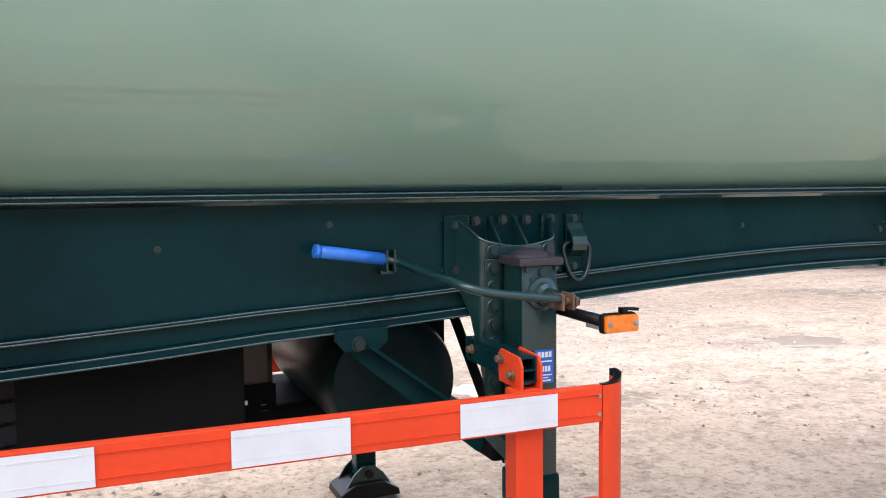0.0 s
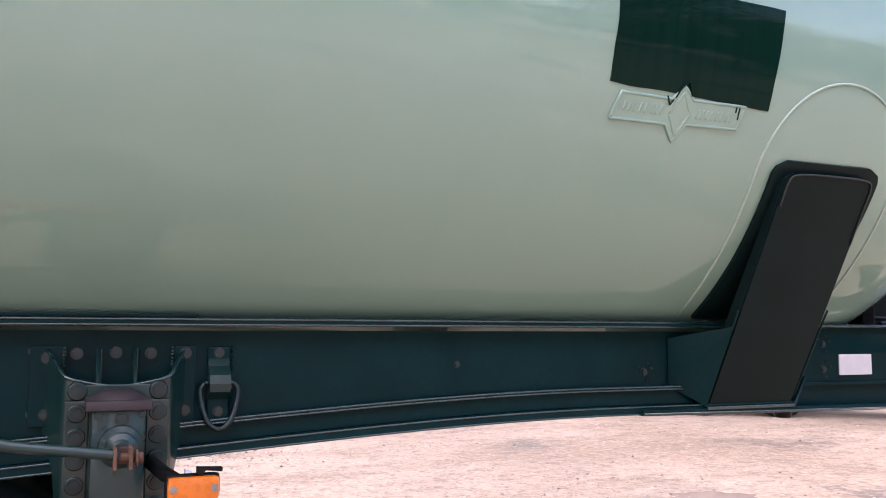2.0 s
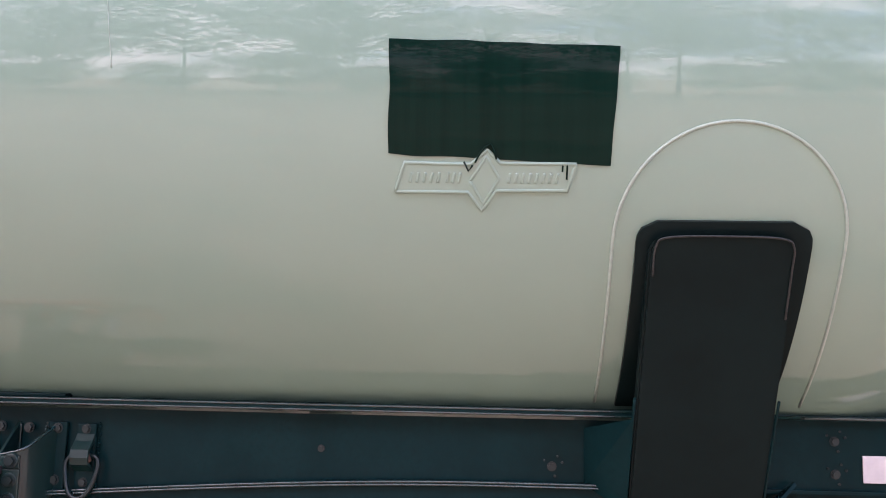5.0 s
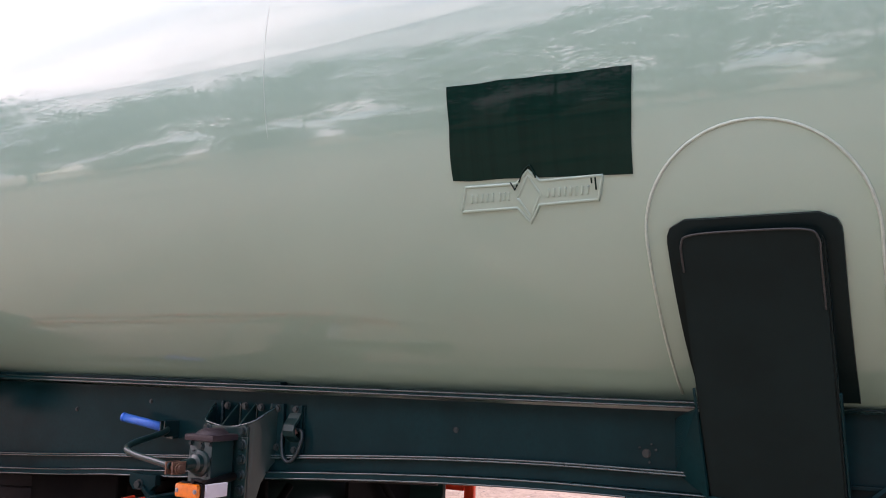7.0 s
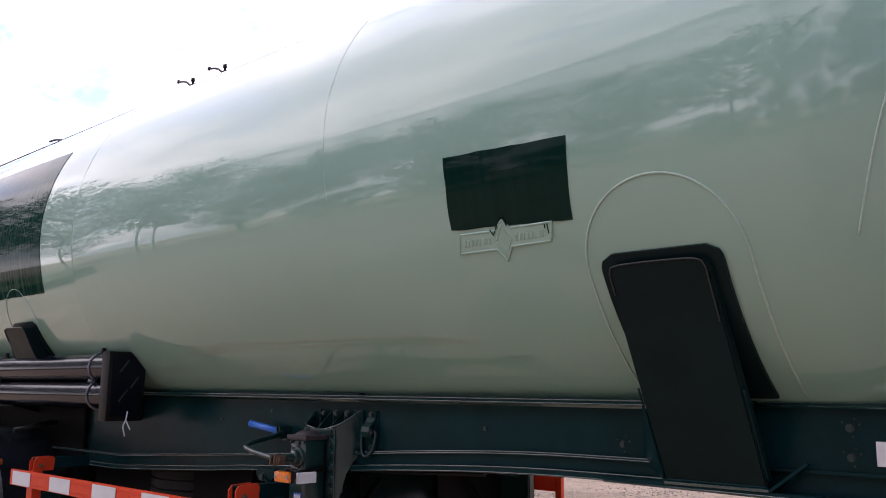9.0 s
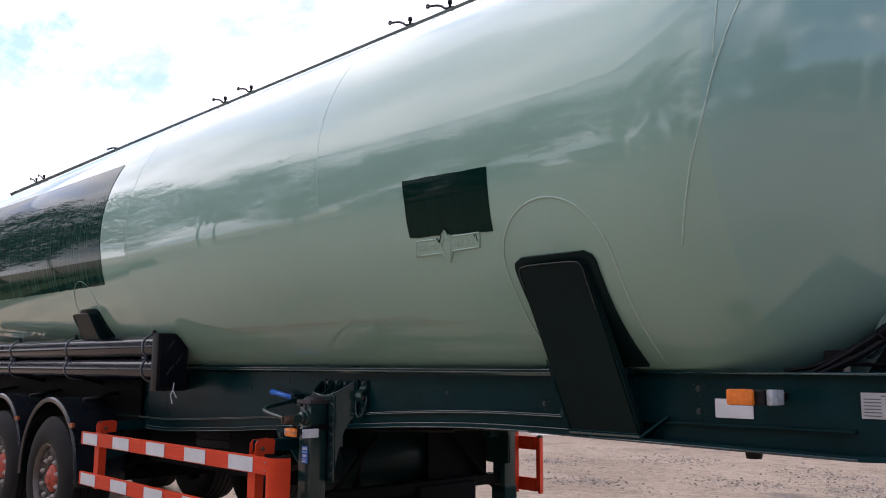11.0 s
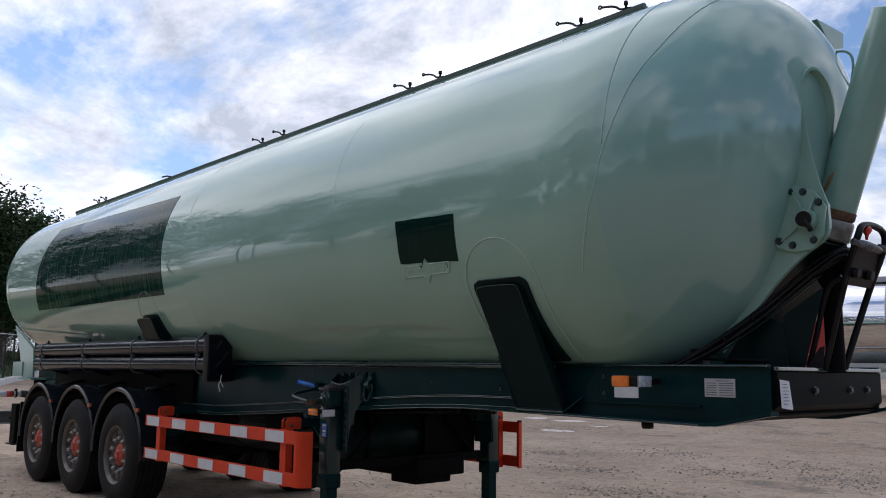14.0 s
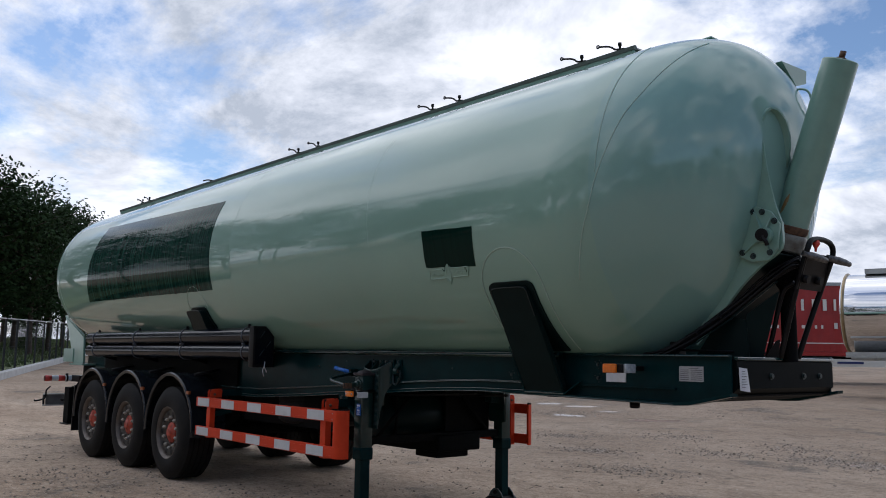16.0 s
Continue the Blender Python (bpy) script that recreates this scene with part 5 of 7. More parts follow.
def build_underside():
    bm = B()
    lathe(bm, [(0.655, 0.001), (0.635, 0.10), (0.640, 0.17), (0.655, 0.203), (0.69, 0.216), (1.60, 0.216), (1.64, 0.195), (1.65, 0.001)], (3.138, 0, 0.868), "y", 40)
    part("air_reservoir", bm, M_SADDLE, trailer, "black air reservoir below the beams", smooth=40)
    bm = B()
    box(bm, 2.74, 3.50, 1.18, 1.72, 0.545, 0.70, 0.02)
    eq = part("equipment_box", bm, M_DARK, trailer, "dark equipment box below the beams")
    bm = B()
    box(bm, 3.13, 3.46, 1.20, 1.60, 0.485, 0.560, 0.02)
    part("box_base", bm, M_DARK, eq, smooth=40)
    # Added plate that closes the light gap beside the air reservoir.
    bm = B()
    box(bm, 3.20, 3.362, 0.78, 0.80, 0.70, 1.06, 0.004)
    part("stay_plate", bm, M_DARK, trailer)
    # Added dark panel hides the web in place of the shade there.
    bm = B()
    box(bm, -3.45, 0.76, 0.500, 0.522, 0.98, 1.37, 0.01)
    part("splash_panel", bm, M_DARK, trailer, "added black panel standing in for shade behind the mudguards")
    # Added panel blocks light leaking in between reservoir and far leg.
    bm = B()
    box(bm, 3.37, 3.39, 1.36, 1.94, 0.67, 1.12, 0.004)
    part("frame_panel", bm, M_DARK, trailer, "added near-black panel blocking light beside the far landing leg")
    # Tyre, carrier and its panels are added to fill the dark behind the guard.
    sp = part("spare_tyre", WM["tyre"], None, trailer, "added spare tyre in its carrier", at=(1.80, 1.06, 0.70))
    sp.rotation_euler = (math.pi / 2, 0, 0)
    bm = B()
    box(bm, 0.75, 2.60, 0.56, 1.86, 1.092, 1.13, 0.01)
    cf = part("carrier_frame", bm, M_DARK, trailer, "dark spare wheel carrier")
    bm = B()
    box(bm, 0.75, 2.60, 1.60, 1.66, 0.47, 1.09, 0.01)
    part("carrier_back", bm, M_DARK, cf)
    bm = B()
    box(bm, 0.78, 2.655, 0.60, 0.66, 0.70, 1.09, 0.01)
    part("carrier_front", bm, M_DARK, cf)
    bm = B()
    box(bm, 2.648, 2.838, 1.10, 1.28, 0.775, 1.06, 0.022)
    vb = part("brake_valve", bm, M_VALVE, trailer, "brown grimy valve block")
    bm = B()
    for x0, x1, z0, z1 in ((2.640, 2.788, 0.690, 0.805), (2.812, 2.842, 0.690, 0.805), (2.788, 2.812, 0.690, 0.708), (2.788, 2.812, 0.734, 0.805)):
        box(bm, x0, x1, 1.086, 1.097, z0, z1)
    part("valve_bracket", bm, M_DARK, vb, "black bracket plate with a round hole")
    bm = B()
    lathe(bm, [(1.062, 0.001), (1.062, 0.085), (1.12, 0.085), (1.12, 0.001)], (2.73, 1.19, 0), "z", 20)
    part("valve_cap", bm, M_VALVE, vb)
    bm = B()
    box(bm, 2.719, 2.741, 1.082, 1.085, 0.738, 0.753)
    part("valve_label", bm, M_PAPER, vb)
    for ax in (0.0, -1.31, -2.62):
        for y in (0.62, 1.78):
            bm = B()
            lathe(bm, [(0.62, 0.001), (0.62, 0.13), (0.72, 0.15), (0.84, 0.14), (0.95, 0.15), (1.02, 0.12), (1.03, 0.001)], (ax - 0.30, y, 0), "z", 20)
            part("air_spring", bm, M_BLACK, trailer, "black air suspension bellows")
            bm = B()
            prism(bm, [(ax + 0.42, 1.04), (ax + 0.56, 1.04), (ax + 0.54, 0.70), (ax + 0.10, 0.48), (ax - 0.42, 0.56), (ax - 0.42, 0.62), (ax + 0.05, 0.58), (ax + 0.40, 0.74)], y - 0.05, y + 0.05, "y")
            part("trailing_arm", bm, M_DARK, trailer)
    for k, (y, z) in enumerate(((0.8, 1.12), (0.9, 1.16), (1.0, 1.12), (1.4, 1.10))):
        bm = B()
        sweep(bm, curve_pts([(-3.6, y, z), (-1.5, y + 0.05, z - 0.04), (0.8, y, z - 0.02), (2.6, y - 0.05, z - 0.06), (4.2, y, z)], 6), 0.012, 6)
        part("air_line", bm, M_BLACK, trailer)


build_underside()

# ---- nose: tipping gear ----


def build_tipping_bracket(y0, y1):
    """The ear on the tank's nose: an upright plate that narrows to a strap, bends over and comes down again, with its cast bearing plate."""
    near = y0 < YC
    DX, DZ = 0.068, -0.015
    yo = y0 if near else y1
    s = -1 if near else 1
    low = curve_pts([(x + DX, 0, z + DZ) for x, z in ((6.42, 1.56), (6.585, 1.90), (6.745, 2.21), (6.798, 2.315))], 4)
    low += curve_pts([(x + DX, 0, z + DZ) for x, z in ((7.054, 2.315), (7.045, 2.15), (6.90, 2.045), (6.74, 1.90), (6.575, 1.70), (6.44, 1.55))], 4)
    bm = B()
    prism(bm, [(p.x, p.z) for p in low], y0, y1, "y", 0.003)
    ear = part("tipping_ear", bm, M_SAGE, trailer, "sage green welded ear bent into a teardrop hoop")
    # back edge on the shell, free edge, depth and height, from the plate up the strap, over and down
    rib = [(6.866, 7.122, y0, 2.302), (6.880, 7.102, y0, 2.36), (6.900, 7.083, y0, 2.42), (6.925, 7.056, y0, 2.54), (6.942, 7.036, y0, 2.65), (6.955, 7.020, y0, 2.775), (6.965, 7.012, y0, 2.90),
           (6.976, 7.016, y0 + 0.006, 2.978), (6.990, 7.030, y0 + 0.030, 3.035), (7.000, 7.047, y0 + 0.080, 3.070), (7.014, 7.066, y0 + 0.135, 3.052), (7.028, 7.083, y0 + 0.185, 2.992), (7.034, 7.086, y0 + 0.222, 2.906),
           (7.030, 7.076, y0 + 0.242, 2.815), (7.015, 7.052, y0 + 0.256, 2.735), (6.990, 7.018, y0 + 0.266, 2.66)]
    mid = curve_pts([(0, y, z) for xb, xf, y, z in rib], 4)
    backs = curve_pts([(xb, 0, 0) for xb, xf, y, z in rib], 4)
    fronts = curve_pts([(xf, 0, 0) for xb, xf, y, z in rib], 4)
    bm = B()
    rings = []
    for i, p in enumerate(mid):
        d = (mid[min(i + 1, len(mid) - 1)] - mid[max(i - 1, 0)]).normalized()
        w = V(0, d.z, -d.y) * 0.016
        rings.append([bm.verts.new(v) for v in ((backs[i].x, p.y, p.z), (fronts[i].x, p.y, p.z), (fronts[i].x, p.y + w.y, p.z + w.z), (backs[i].x, p.y + w.y, p.z + w.z))])
    for q, r in zip(rings, rings[1:]):
        for k in range(4):
            bm.faces.new((q[k], q[(k + 1) % 4], r[(k + 1) % 4], r[k]))
    bm.faces.new(rings[0])
    bm.faces.new(rings[-1][::-1])
    part("ear_hoop", bm, M_SAGE, ear, "bent strap hoop of the ear", smooth=40)
    bm = B()
    edge = [V(backs[i].x, p.y - 0.001, p.z) for i, p in enumerate(mid[:30])]
    sweep(bm, [V(p.x, y0 - 0.001, p.z) for p in low[:13]] + edge, 0.0075, 6)
    part("ear_weld", bm, M_WELD, ear, "weld bead along the shell")
    # cast bearing plate
    pl = [(6.775, 2.115), (6.865, 2.075), (6.975, 2.080), (7.035, 2.150), (7.055, 2.300), (7.000, 2.385), (6.895, 2.430), (6.850, 2.415)]
    pl = [(x + DX, z + DZ) for x, z in pl]
    ya, yb = sorted((yo + s * 0.006, yo + s * 0.026))
    bm = B()
    prism(bm, pl, ya, yb, "y", 0.004)
    cast = part("bearing_plate", bm, M_SAGE, ear, "cast bearing plate with ribs and bolts")
    yf = yo + s * 0.026
    c = V(6.960 + DX, yf, 2.235 + DZ)
    for q in ((6.800, 2.130), (6.880, 2.405), (7.005, 2.360), (6.985, 2.110)):
        bm = B()
        d = V(q[0] + DX - c.x, 0, q[1] + DZ - c.z)
        nrm = V(-d.z, 0, d.x).normalized() * 0.007
        a, b = c + d * 0.15, c + d * 0.92
        vs = [bm.verts.new(p) for p in (a + nrm, a - nrm, b - nrm * 0.8, b + nrm * 0.8)]
        ws = [bm.verts.new(p + V(0, s * h, 0)) for p, h in zip((a + nrm * 0.6, a - nrm * 0.6, b - nrm * 0.5, b + nrm * 0.5), (0.034, 0.034, 0.010, 0.010))]
        bm.faces.new(ws)
        for i in range(4):
            bm.faces.new((vs[i], vs[(i + 1) % 4], ws[(i + 1) % 4], ws[i]))
        part("cast_rib", bm, M_SAGE, cast)
    bm = B()
    sweep(bm, [c, c + V(0, s * 0.045, 0)], 0.052, 24, True)
    part("bearing_boss", bm, M_SAGE, cast, smooth=40)
    bm = B()
    sweep(bm, [c + V(0, s * 0.040, 0), c + V(0, s * 0.060, 0)], 0.040, 20)
    part("trunnion_pin", bm, M_BLACK, cast, "greasy black trunnion pin")
    bm = B()
    slab_c = c + V(0.028, s * 0.052, -0.045)
    sweep(bm, [c + V(0.005, s * 0.062, -0.01), slab_c, slab_c + V(0.008, 0, -0.022)], 0.013, 8)
    part("grease_link", bm, M_BLACK, cast, "greasy black link")
    for x, z in ((6.800, 2.140), (6.872, 2.112), (6.985, 2.128), (6.868, 2.398), (6.940, 2.388), (7.020, 2.322)):
        bm = B()
        hexhead(bm, (x + DX, yf, z + DZ), (0, s, 0), 0.015, 0.016)
        part("bolt", bm, M_BOLT, cast)
    return ear


build_tipping_bracket(0.860, 0.890)


def build_ear_shade():
    """An added dark plate below the ear that stands in for the head's shade."""
    prof = [(6.56, 1.62), (6.66, 1.735), (6.80, 1.895), (6.95, 2.045), (7.06, 2.11)]
    bm = B()
    prism(bm, prof + [(x - 0.010, z + 0.010) for x, z in prof[::-1]], 0.892, 1.508, "y")
    part("ear_web", bm, M_SADDLE, trailer, "added dark plate standing in for shade under the nose")


build_ear_shade()
# Shade below the ear is put into this gusset's dark paint.
bm = B()
prism(bm, [(6.46, 1.452), (6.86, 1.452), (6.84, 1.70), (6.70, 1.74), (6.60, 1.64)], 0.893, 0.905, "y", 0.002)
part("ear_gusset", bm, M_SADDLE, trailer, "gusset plate below the tipping ear, its shade in the dark colour")


def build_ram():
    """The telescopic hydraulic ram that tips the tank."""
    yc = 1.175
    a, b = V(7.022, yc, 2.330), V(7.388, yc, 3.345)
    d = (b - a).normalized()
    bm = B()
    sweep(bm, [a - d * 0.02, a, b - d * 0.006, b], 0.110, 40, True, [0.110, 0.110, 0.110, 0.104])
    ram = part("hydraulic_ram", bm, M_SAGE, trailer, "sage green hydraulic ram leaning forward", smooth=40)
    bm = B()
    sweep(bm, [a - d * 0.060, a - d * 0.045, a - d * 0.010, a - d * 0.004], 0.116, 36, True, [0.106, 0.115, 0.115, 0.106])
    part("rust_ring", bm, M_RUST, ram, "rust-stained gland ring", smooth=40)
    bm = B()
    sweep(bm, [a - d * 0.175, a - d * 0.165, a - d * 0.075, a - d * 0.062], 0.122, 36, True, [0.112, 0.121, 0.121, 0.114])
    part("gland_collar", bm, M_CREAM, ram, "cream collar", smooth=40)
    bm = B()
    sweep(bm, [V(6.985, yc, 1.44), V(6.980, yc, 1.90), V(6.970, yc, 2.02), a - d * 0.16], 0.098, 28, True, [0.048, 0.048, 0.098, 0.098])
    part("inner_stage", bm, M_DARK, ram, smooth=40)
    bm = B()
    t = b + d * 0.012
    sweep(bm, [b, b + d * 0.02], 0.030, 12)
    sweep(bm, [b + d * 0.02 , b + d * 0.062], 0.020, 8)
    part("bleed_plug", bm, M_RUST, ram, "rusty plug on top")
    # rust stain as a thin flake patch
    bm = B()
    e1 = V(0, -1, 0)
    e2 = d.cross(e1).normalized()
    rows = []
    for j in range(12):
        row = []
        u = j / 11
        w = 0.26 * math.sin(math.pi * min(1, u * 0.94 + 0.05)) ** 0.7
        for i in range(7):
            th = 0.22 + (i / 6 - 0.5) * w * (1 + 0.25 * noise.noise(V(j * 0.9, i, 4))) - 0.25 * (u - 0.5)
            p = a + d * (0.055 + 0.135 * u) + (e1 * math.cos(th) + e2 * -math.sin(th)) * 0.1112
            row.append(bm.verts.new(p))
        rows.append(row)
    for r0, r1 in zip(rows, rows[1:]):
        for i in range(6):
            bm.faces.new((r0[i], r0[i + 1], r1[i + 1], r1[i]))
    part("rust_stain", bm, M_RUSTSTAIN, ram, "orange brown rust stain")
    # stand below: black tower the ram sits in
    slab("ram_stand", [(6.755, 0.905, 1.445), (6.888, 1.000, 1.445), (7.012, 1.006, 1.885), (6.842, 0.912, 1.742)], 0.016, M_SADDLE, trailer, "black side cheek of the ram stand")


M_COUPLING = material("grey_coupling", (0.16, 0.16, 0.165), 0.45, metal=0.6, vary=0.6, vary_scale=40, tint=(0.04, 0.04, 0.04), bump=0.4)
M_RUSTSTAIN = material("rust_stain", (0.22, 0.11, 0.03), 0.65, vary=0.5, vary_scale=25, tint=(0.34, 0.30, 0.18))
build_ram()


def build_hoses():
    """Thin hydraulic hoses, tied into one bundle, that climb from the beam to the stand."""
    core = [V(6.28, 0.60, 1.425), V(6.40, 0.63, 1.476), V(6.55, 0.72, 1.575), V(6.75, 0.87, 1.755), V(6.98, 0.99, 1.97), V(7.08, 1.05, 2.05), V(7.11, 1.11, 2.06)]
    for k, (u, w, r) in enumerate(((-0.012, -0.012, 0.0100), (0.013, -0.010, 0.0115), (-0.011, 0.013, 0.0095), (0.012, 0.014, 0.0100), (0.000, 0.030, 0.0085))):
        bm = B()
        pts = []
        for i, p in enumerate(core):
            loose = 1.5 if i in (0, 6) else 1.25 if i == 4 else 1.0
            pts.append(p + V(-0.30 * w, u, w) * loose + V(0, 0, 0.006 * math.sin(i * 1.7 + k * 2.1)))
        sweep(bm, curve_pts(pts, 8), r, 8)
        hs = part("hydraulic_hose", bm, M_BLACK, trailer, "black hydraulic hose in a tied bundle")
    for a, b, t in ((2, 3, 0.15), (2, 3, 0.75), (3, 4, 0.30), (3, 4, 0.85)):
        bm = B()
        p = core[a].lerp(core[b], t) + V(0, 0, 0.006)
        d = (core[b] - core[a]).normalized()
        sweep(bm, [p - d * 0.004, p + d * 0.004], 0.0275, 12)
        part("cable_tie", bm, M_BLACK, hs)
    # flat bar that the bundle is tied to, and the foot gusset of the stand
    for a, b in zip(core[2:4], core[3:5]):
        d = (b - a).normalized()
        w = V(0, 0, 1).cross(d).normalized() * 0.026
        o = V(0.012, 0.010, -0.040)
        slab("hose_bar", [a + o - w - d * 0.02, b + o - w + d * 0.02, b + o + w + d * 0.02, a + o + w - d * 0.02], 0.008, M_SADDLE, hs)
    slab("foot_gusset", [(6.885, 1.030, 1.452), (6.955, 1.080, 1.452), (6.968, 1.082, 1.580), (6.948, 1.066, 1.570)], 0.010, M_BLACK, hs)
    # valve block at the foot, with a short level hose
    bm = B()
    box(bm, 6.36, 6.43, 0.76, 0.84, 1.45, 1.56, 0.006)
    vb = part("valve_block", bm, M_BLACK, trailer, "small black valve block behind the hoses")
    bm = B()
    sweep(bm, curve_pts([(6.43, 0.80, 1.505), (6.62, 0.83, 1.50), (6.78, 0.92, 1.495), (6.90, 1.02, 1.49)], 6), 0.008, 8)
    part("level_hose", bm, M_BLACK, vb)


build_hoses()


def build_gantry():
    """The black coupling panel on its posts behind the ram."""
    yc = 1.40
    def tube(name, pts, r, par=None, mat=M_BLACK, lab=""):
        bm = B()
        sweep(bm, curve_pts(pts, 8), r, 12)
        return part(name, bm, mat, par or trailer, lab)
    root = tube("coupling_stand", [(6.962, 1.092, 1.46), (7.030, 1.086, 1.70), (7.092, 1.076, 1.90), (7.152, 1.064, 2.07), (7.183, 1.066, 2.155), (7.187, 1.10, 2.200), (7.187, 1.18, 2.218), (7.187, 1.28, 2.220), (7.187, 1.365, 2.203), (7.187, 1.395, 2.155), (7.17, 1.380, 2.07), (7.10, 1.39, 1.91), (7.04, 1.33, 1.68), (6.985, 1.275, 1.46)], 0.018, None, M_BLACK, "black tubular coupling stand with a rounded top")
    tube("stay", [(6.888, 1.062, 1.46), (6.932, 1.066, 1.62), (7.003, 1.070, 1.875), (7.085, 1.072, 1.94)], 0.015, root)
    slab("coupling_panel", [(7.095, 1.05, 1.90), (7.095, 1.40, 1.90), (7.175, 1.385, 2.125), (7.175, 1.045, 2.125)], 0.012, M_BLACK, root)
    for y, z, x in ((1.10, 2.098, 7.20), (1.40, 2.098, 7.21)):
        bm = B()
        sweep(bm, [(x - 0.04, y - 0.06, z + 0.02), (x, y, z), (x + 0.02, y + 0.06, z - 0.01), (x + 0.03, y + 0.11, z - 0.02)], 0.03, 12, True, [0.018, 0.026, 0.022, 0.017])
        part("hose_coupling", bm, M_COUPLING, root, "grey screw coupling")
    for y, z in ((1.10, 1.965), (1.27, 1.965)):
        bm = B()
        sweep(bm, [(7.115, y, z), (7.165, y, z - 0.012)], 0.026, 12)
        part("air_socket", bm, M_BLACK, root)
    bm = B()
    sweep(bm, [(7.185, 1.16, 2.135), (7.187, 1.16, 2.16), (7.19, 1.16, 2.185), (7.19, 1.16, 2.205)], 0.02, 12, True, [0.006, 0.010, 0.026, 0.020])
    part("red_tap", bm, M_REDCAP, root, "red coupling tap")


build_gantry()


def build_nose_fittings():
    bm = B()
    box(bm, 6.205, 6.335, 0.268, 0.400, 1.352, 1.408, 0.006)
    hb = part("lamp_housing", bm, M_BLACK, trailer, "black housing of the corner lamp")
    bm = B()
    box(bm, 6.26, 6.30, 0.401, 0.552, 1.365, 1.395, 0.004)
    part("lamp_arm", bm, M_BLACK, hb)
    bm = B()
    box(bm, 6.200, 6.305, 0.245, 0.267, 1.350, 1.410, 0.010)
    part("amber_lamp", bm, M_AMBER, hb, "amber side lamp lens", smooth=40)
    bm = B()
    box(bm, 6.336, 6.362, 0.285, 0.385, 1.350, 1.410, 0.010)
    part("clear_lamp", bm, M_CLEAR, hb, "clear position lamp lens", smooth=40)
    bm = B()
    box(bm, 5.990, 6.155, 0.548, 0.554, 1.285, 1.362, 0.002)
    part("white_reflector", bm, M_PAPER, trailer, "white rectangular reflector")
    bm = B()
    box(bm, 6.570, 6.745, 0.549, 0.554, 1.306, 1.400, 0.001)
    tp = part("type_plate", bm, M_PLATE, trailer, "metal type plate with rows of print")
    for k in range(7):
        z = 1.390 - k * 0.012
        for xa, xb in (((6.64, 6.71),) if k == 0 else ((6.580, 6.64), (6.655, 6.735))):
            bm = B()
            box(bm, xa, xb, 0.5475, 0.5488, z - 0.003, z + 0.001)
            part("print_row", bm, M_INK, tp)
    slab("paper_sheet", [(6.962, 0.598, 1.262), (6.968, 0.700, 1.250), (6.966, 0.672, 1.392), (6.962, 0.588, 1.400)], 0.003, M_PAPER, trailer, "torn white paper label with print")
    for k in range(7):
        bm = B()
        z = 1.378 - 0.016 * k
        box(bm, 6.9705, 6.9720, 0.606, 0.645 + 0.02 * ((k * 7) % 3) / 2, z - 0.003, z)
        part("print_row", bm, M_INK, trailer, "printed row on the paper label")
    # folded paper tag by the ear
    slab("paper_tag", [(6.575, 0.985, 1.47), (6.645, 0.99, 1.53), (6.665, 0.99, 1.57), (6.605, 0.985, 1.56)], 0.003, M_PAPER, trailer)
    # small weather box on the head
    bm = B()
    prism(bm, [(1.46, 3.553), (1.823, 3.563), (1.810, 3.463), (1.656, 3.412)], 6.72, 6.85, "x", 0.003)
    part("lamp_box", bm, M_SAGE, trailer, "grey green box on the tank's nose")
    bm = B()
    box(bm, 6.43, 6.50, 1.12, 1.19, 3.64, 3.735, 0.008)
    box(bm, 6.42, 6.51, 1.11, 1.20, 3.728, 3.742, 0.004)
    part("vent_cap", bm, M_SAGE, trailer)
    bm = B()
    sweep(bm, curve_pts([(6.86, 1.5, 3.34), (6.99, 1.5, 3.32), (7.03, 1.5, 3.24), (7.005, 1.5, 3.08)], 6), 0.008, 8)
    part("nose_handrail", bm, M_SAGE, trailer)


build_nose_fittings()

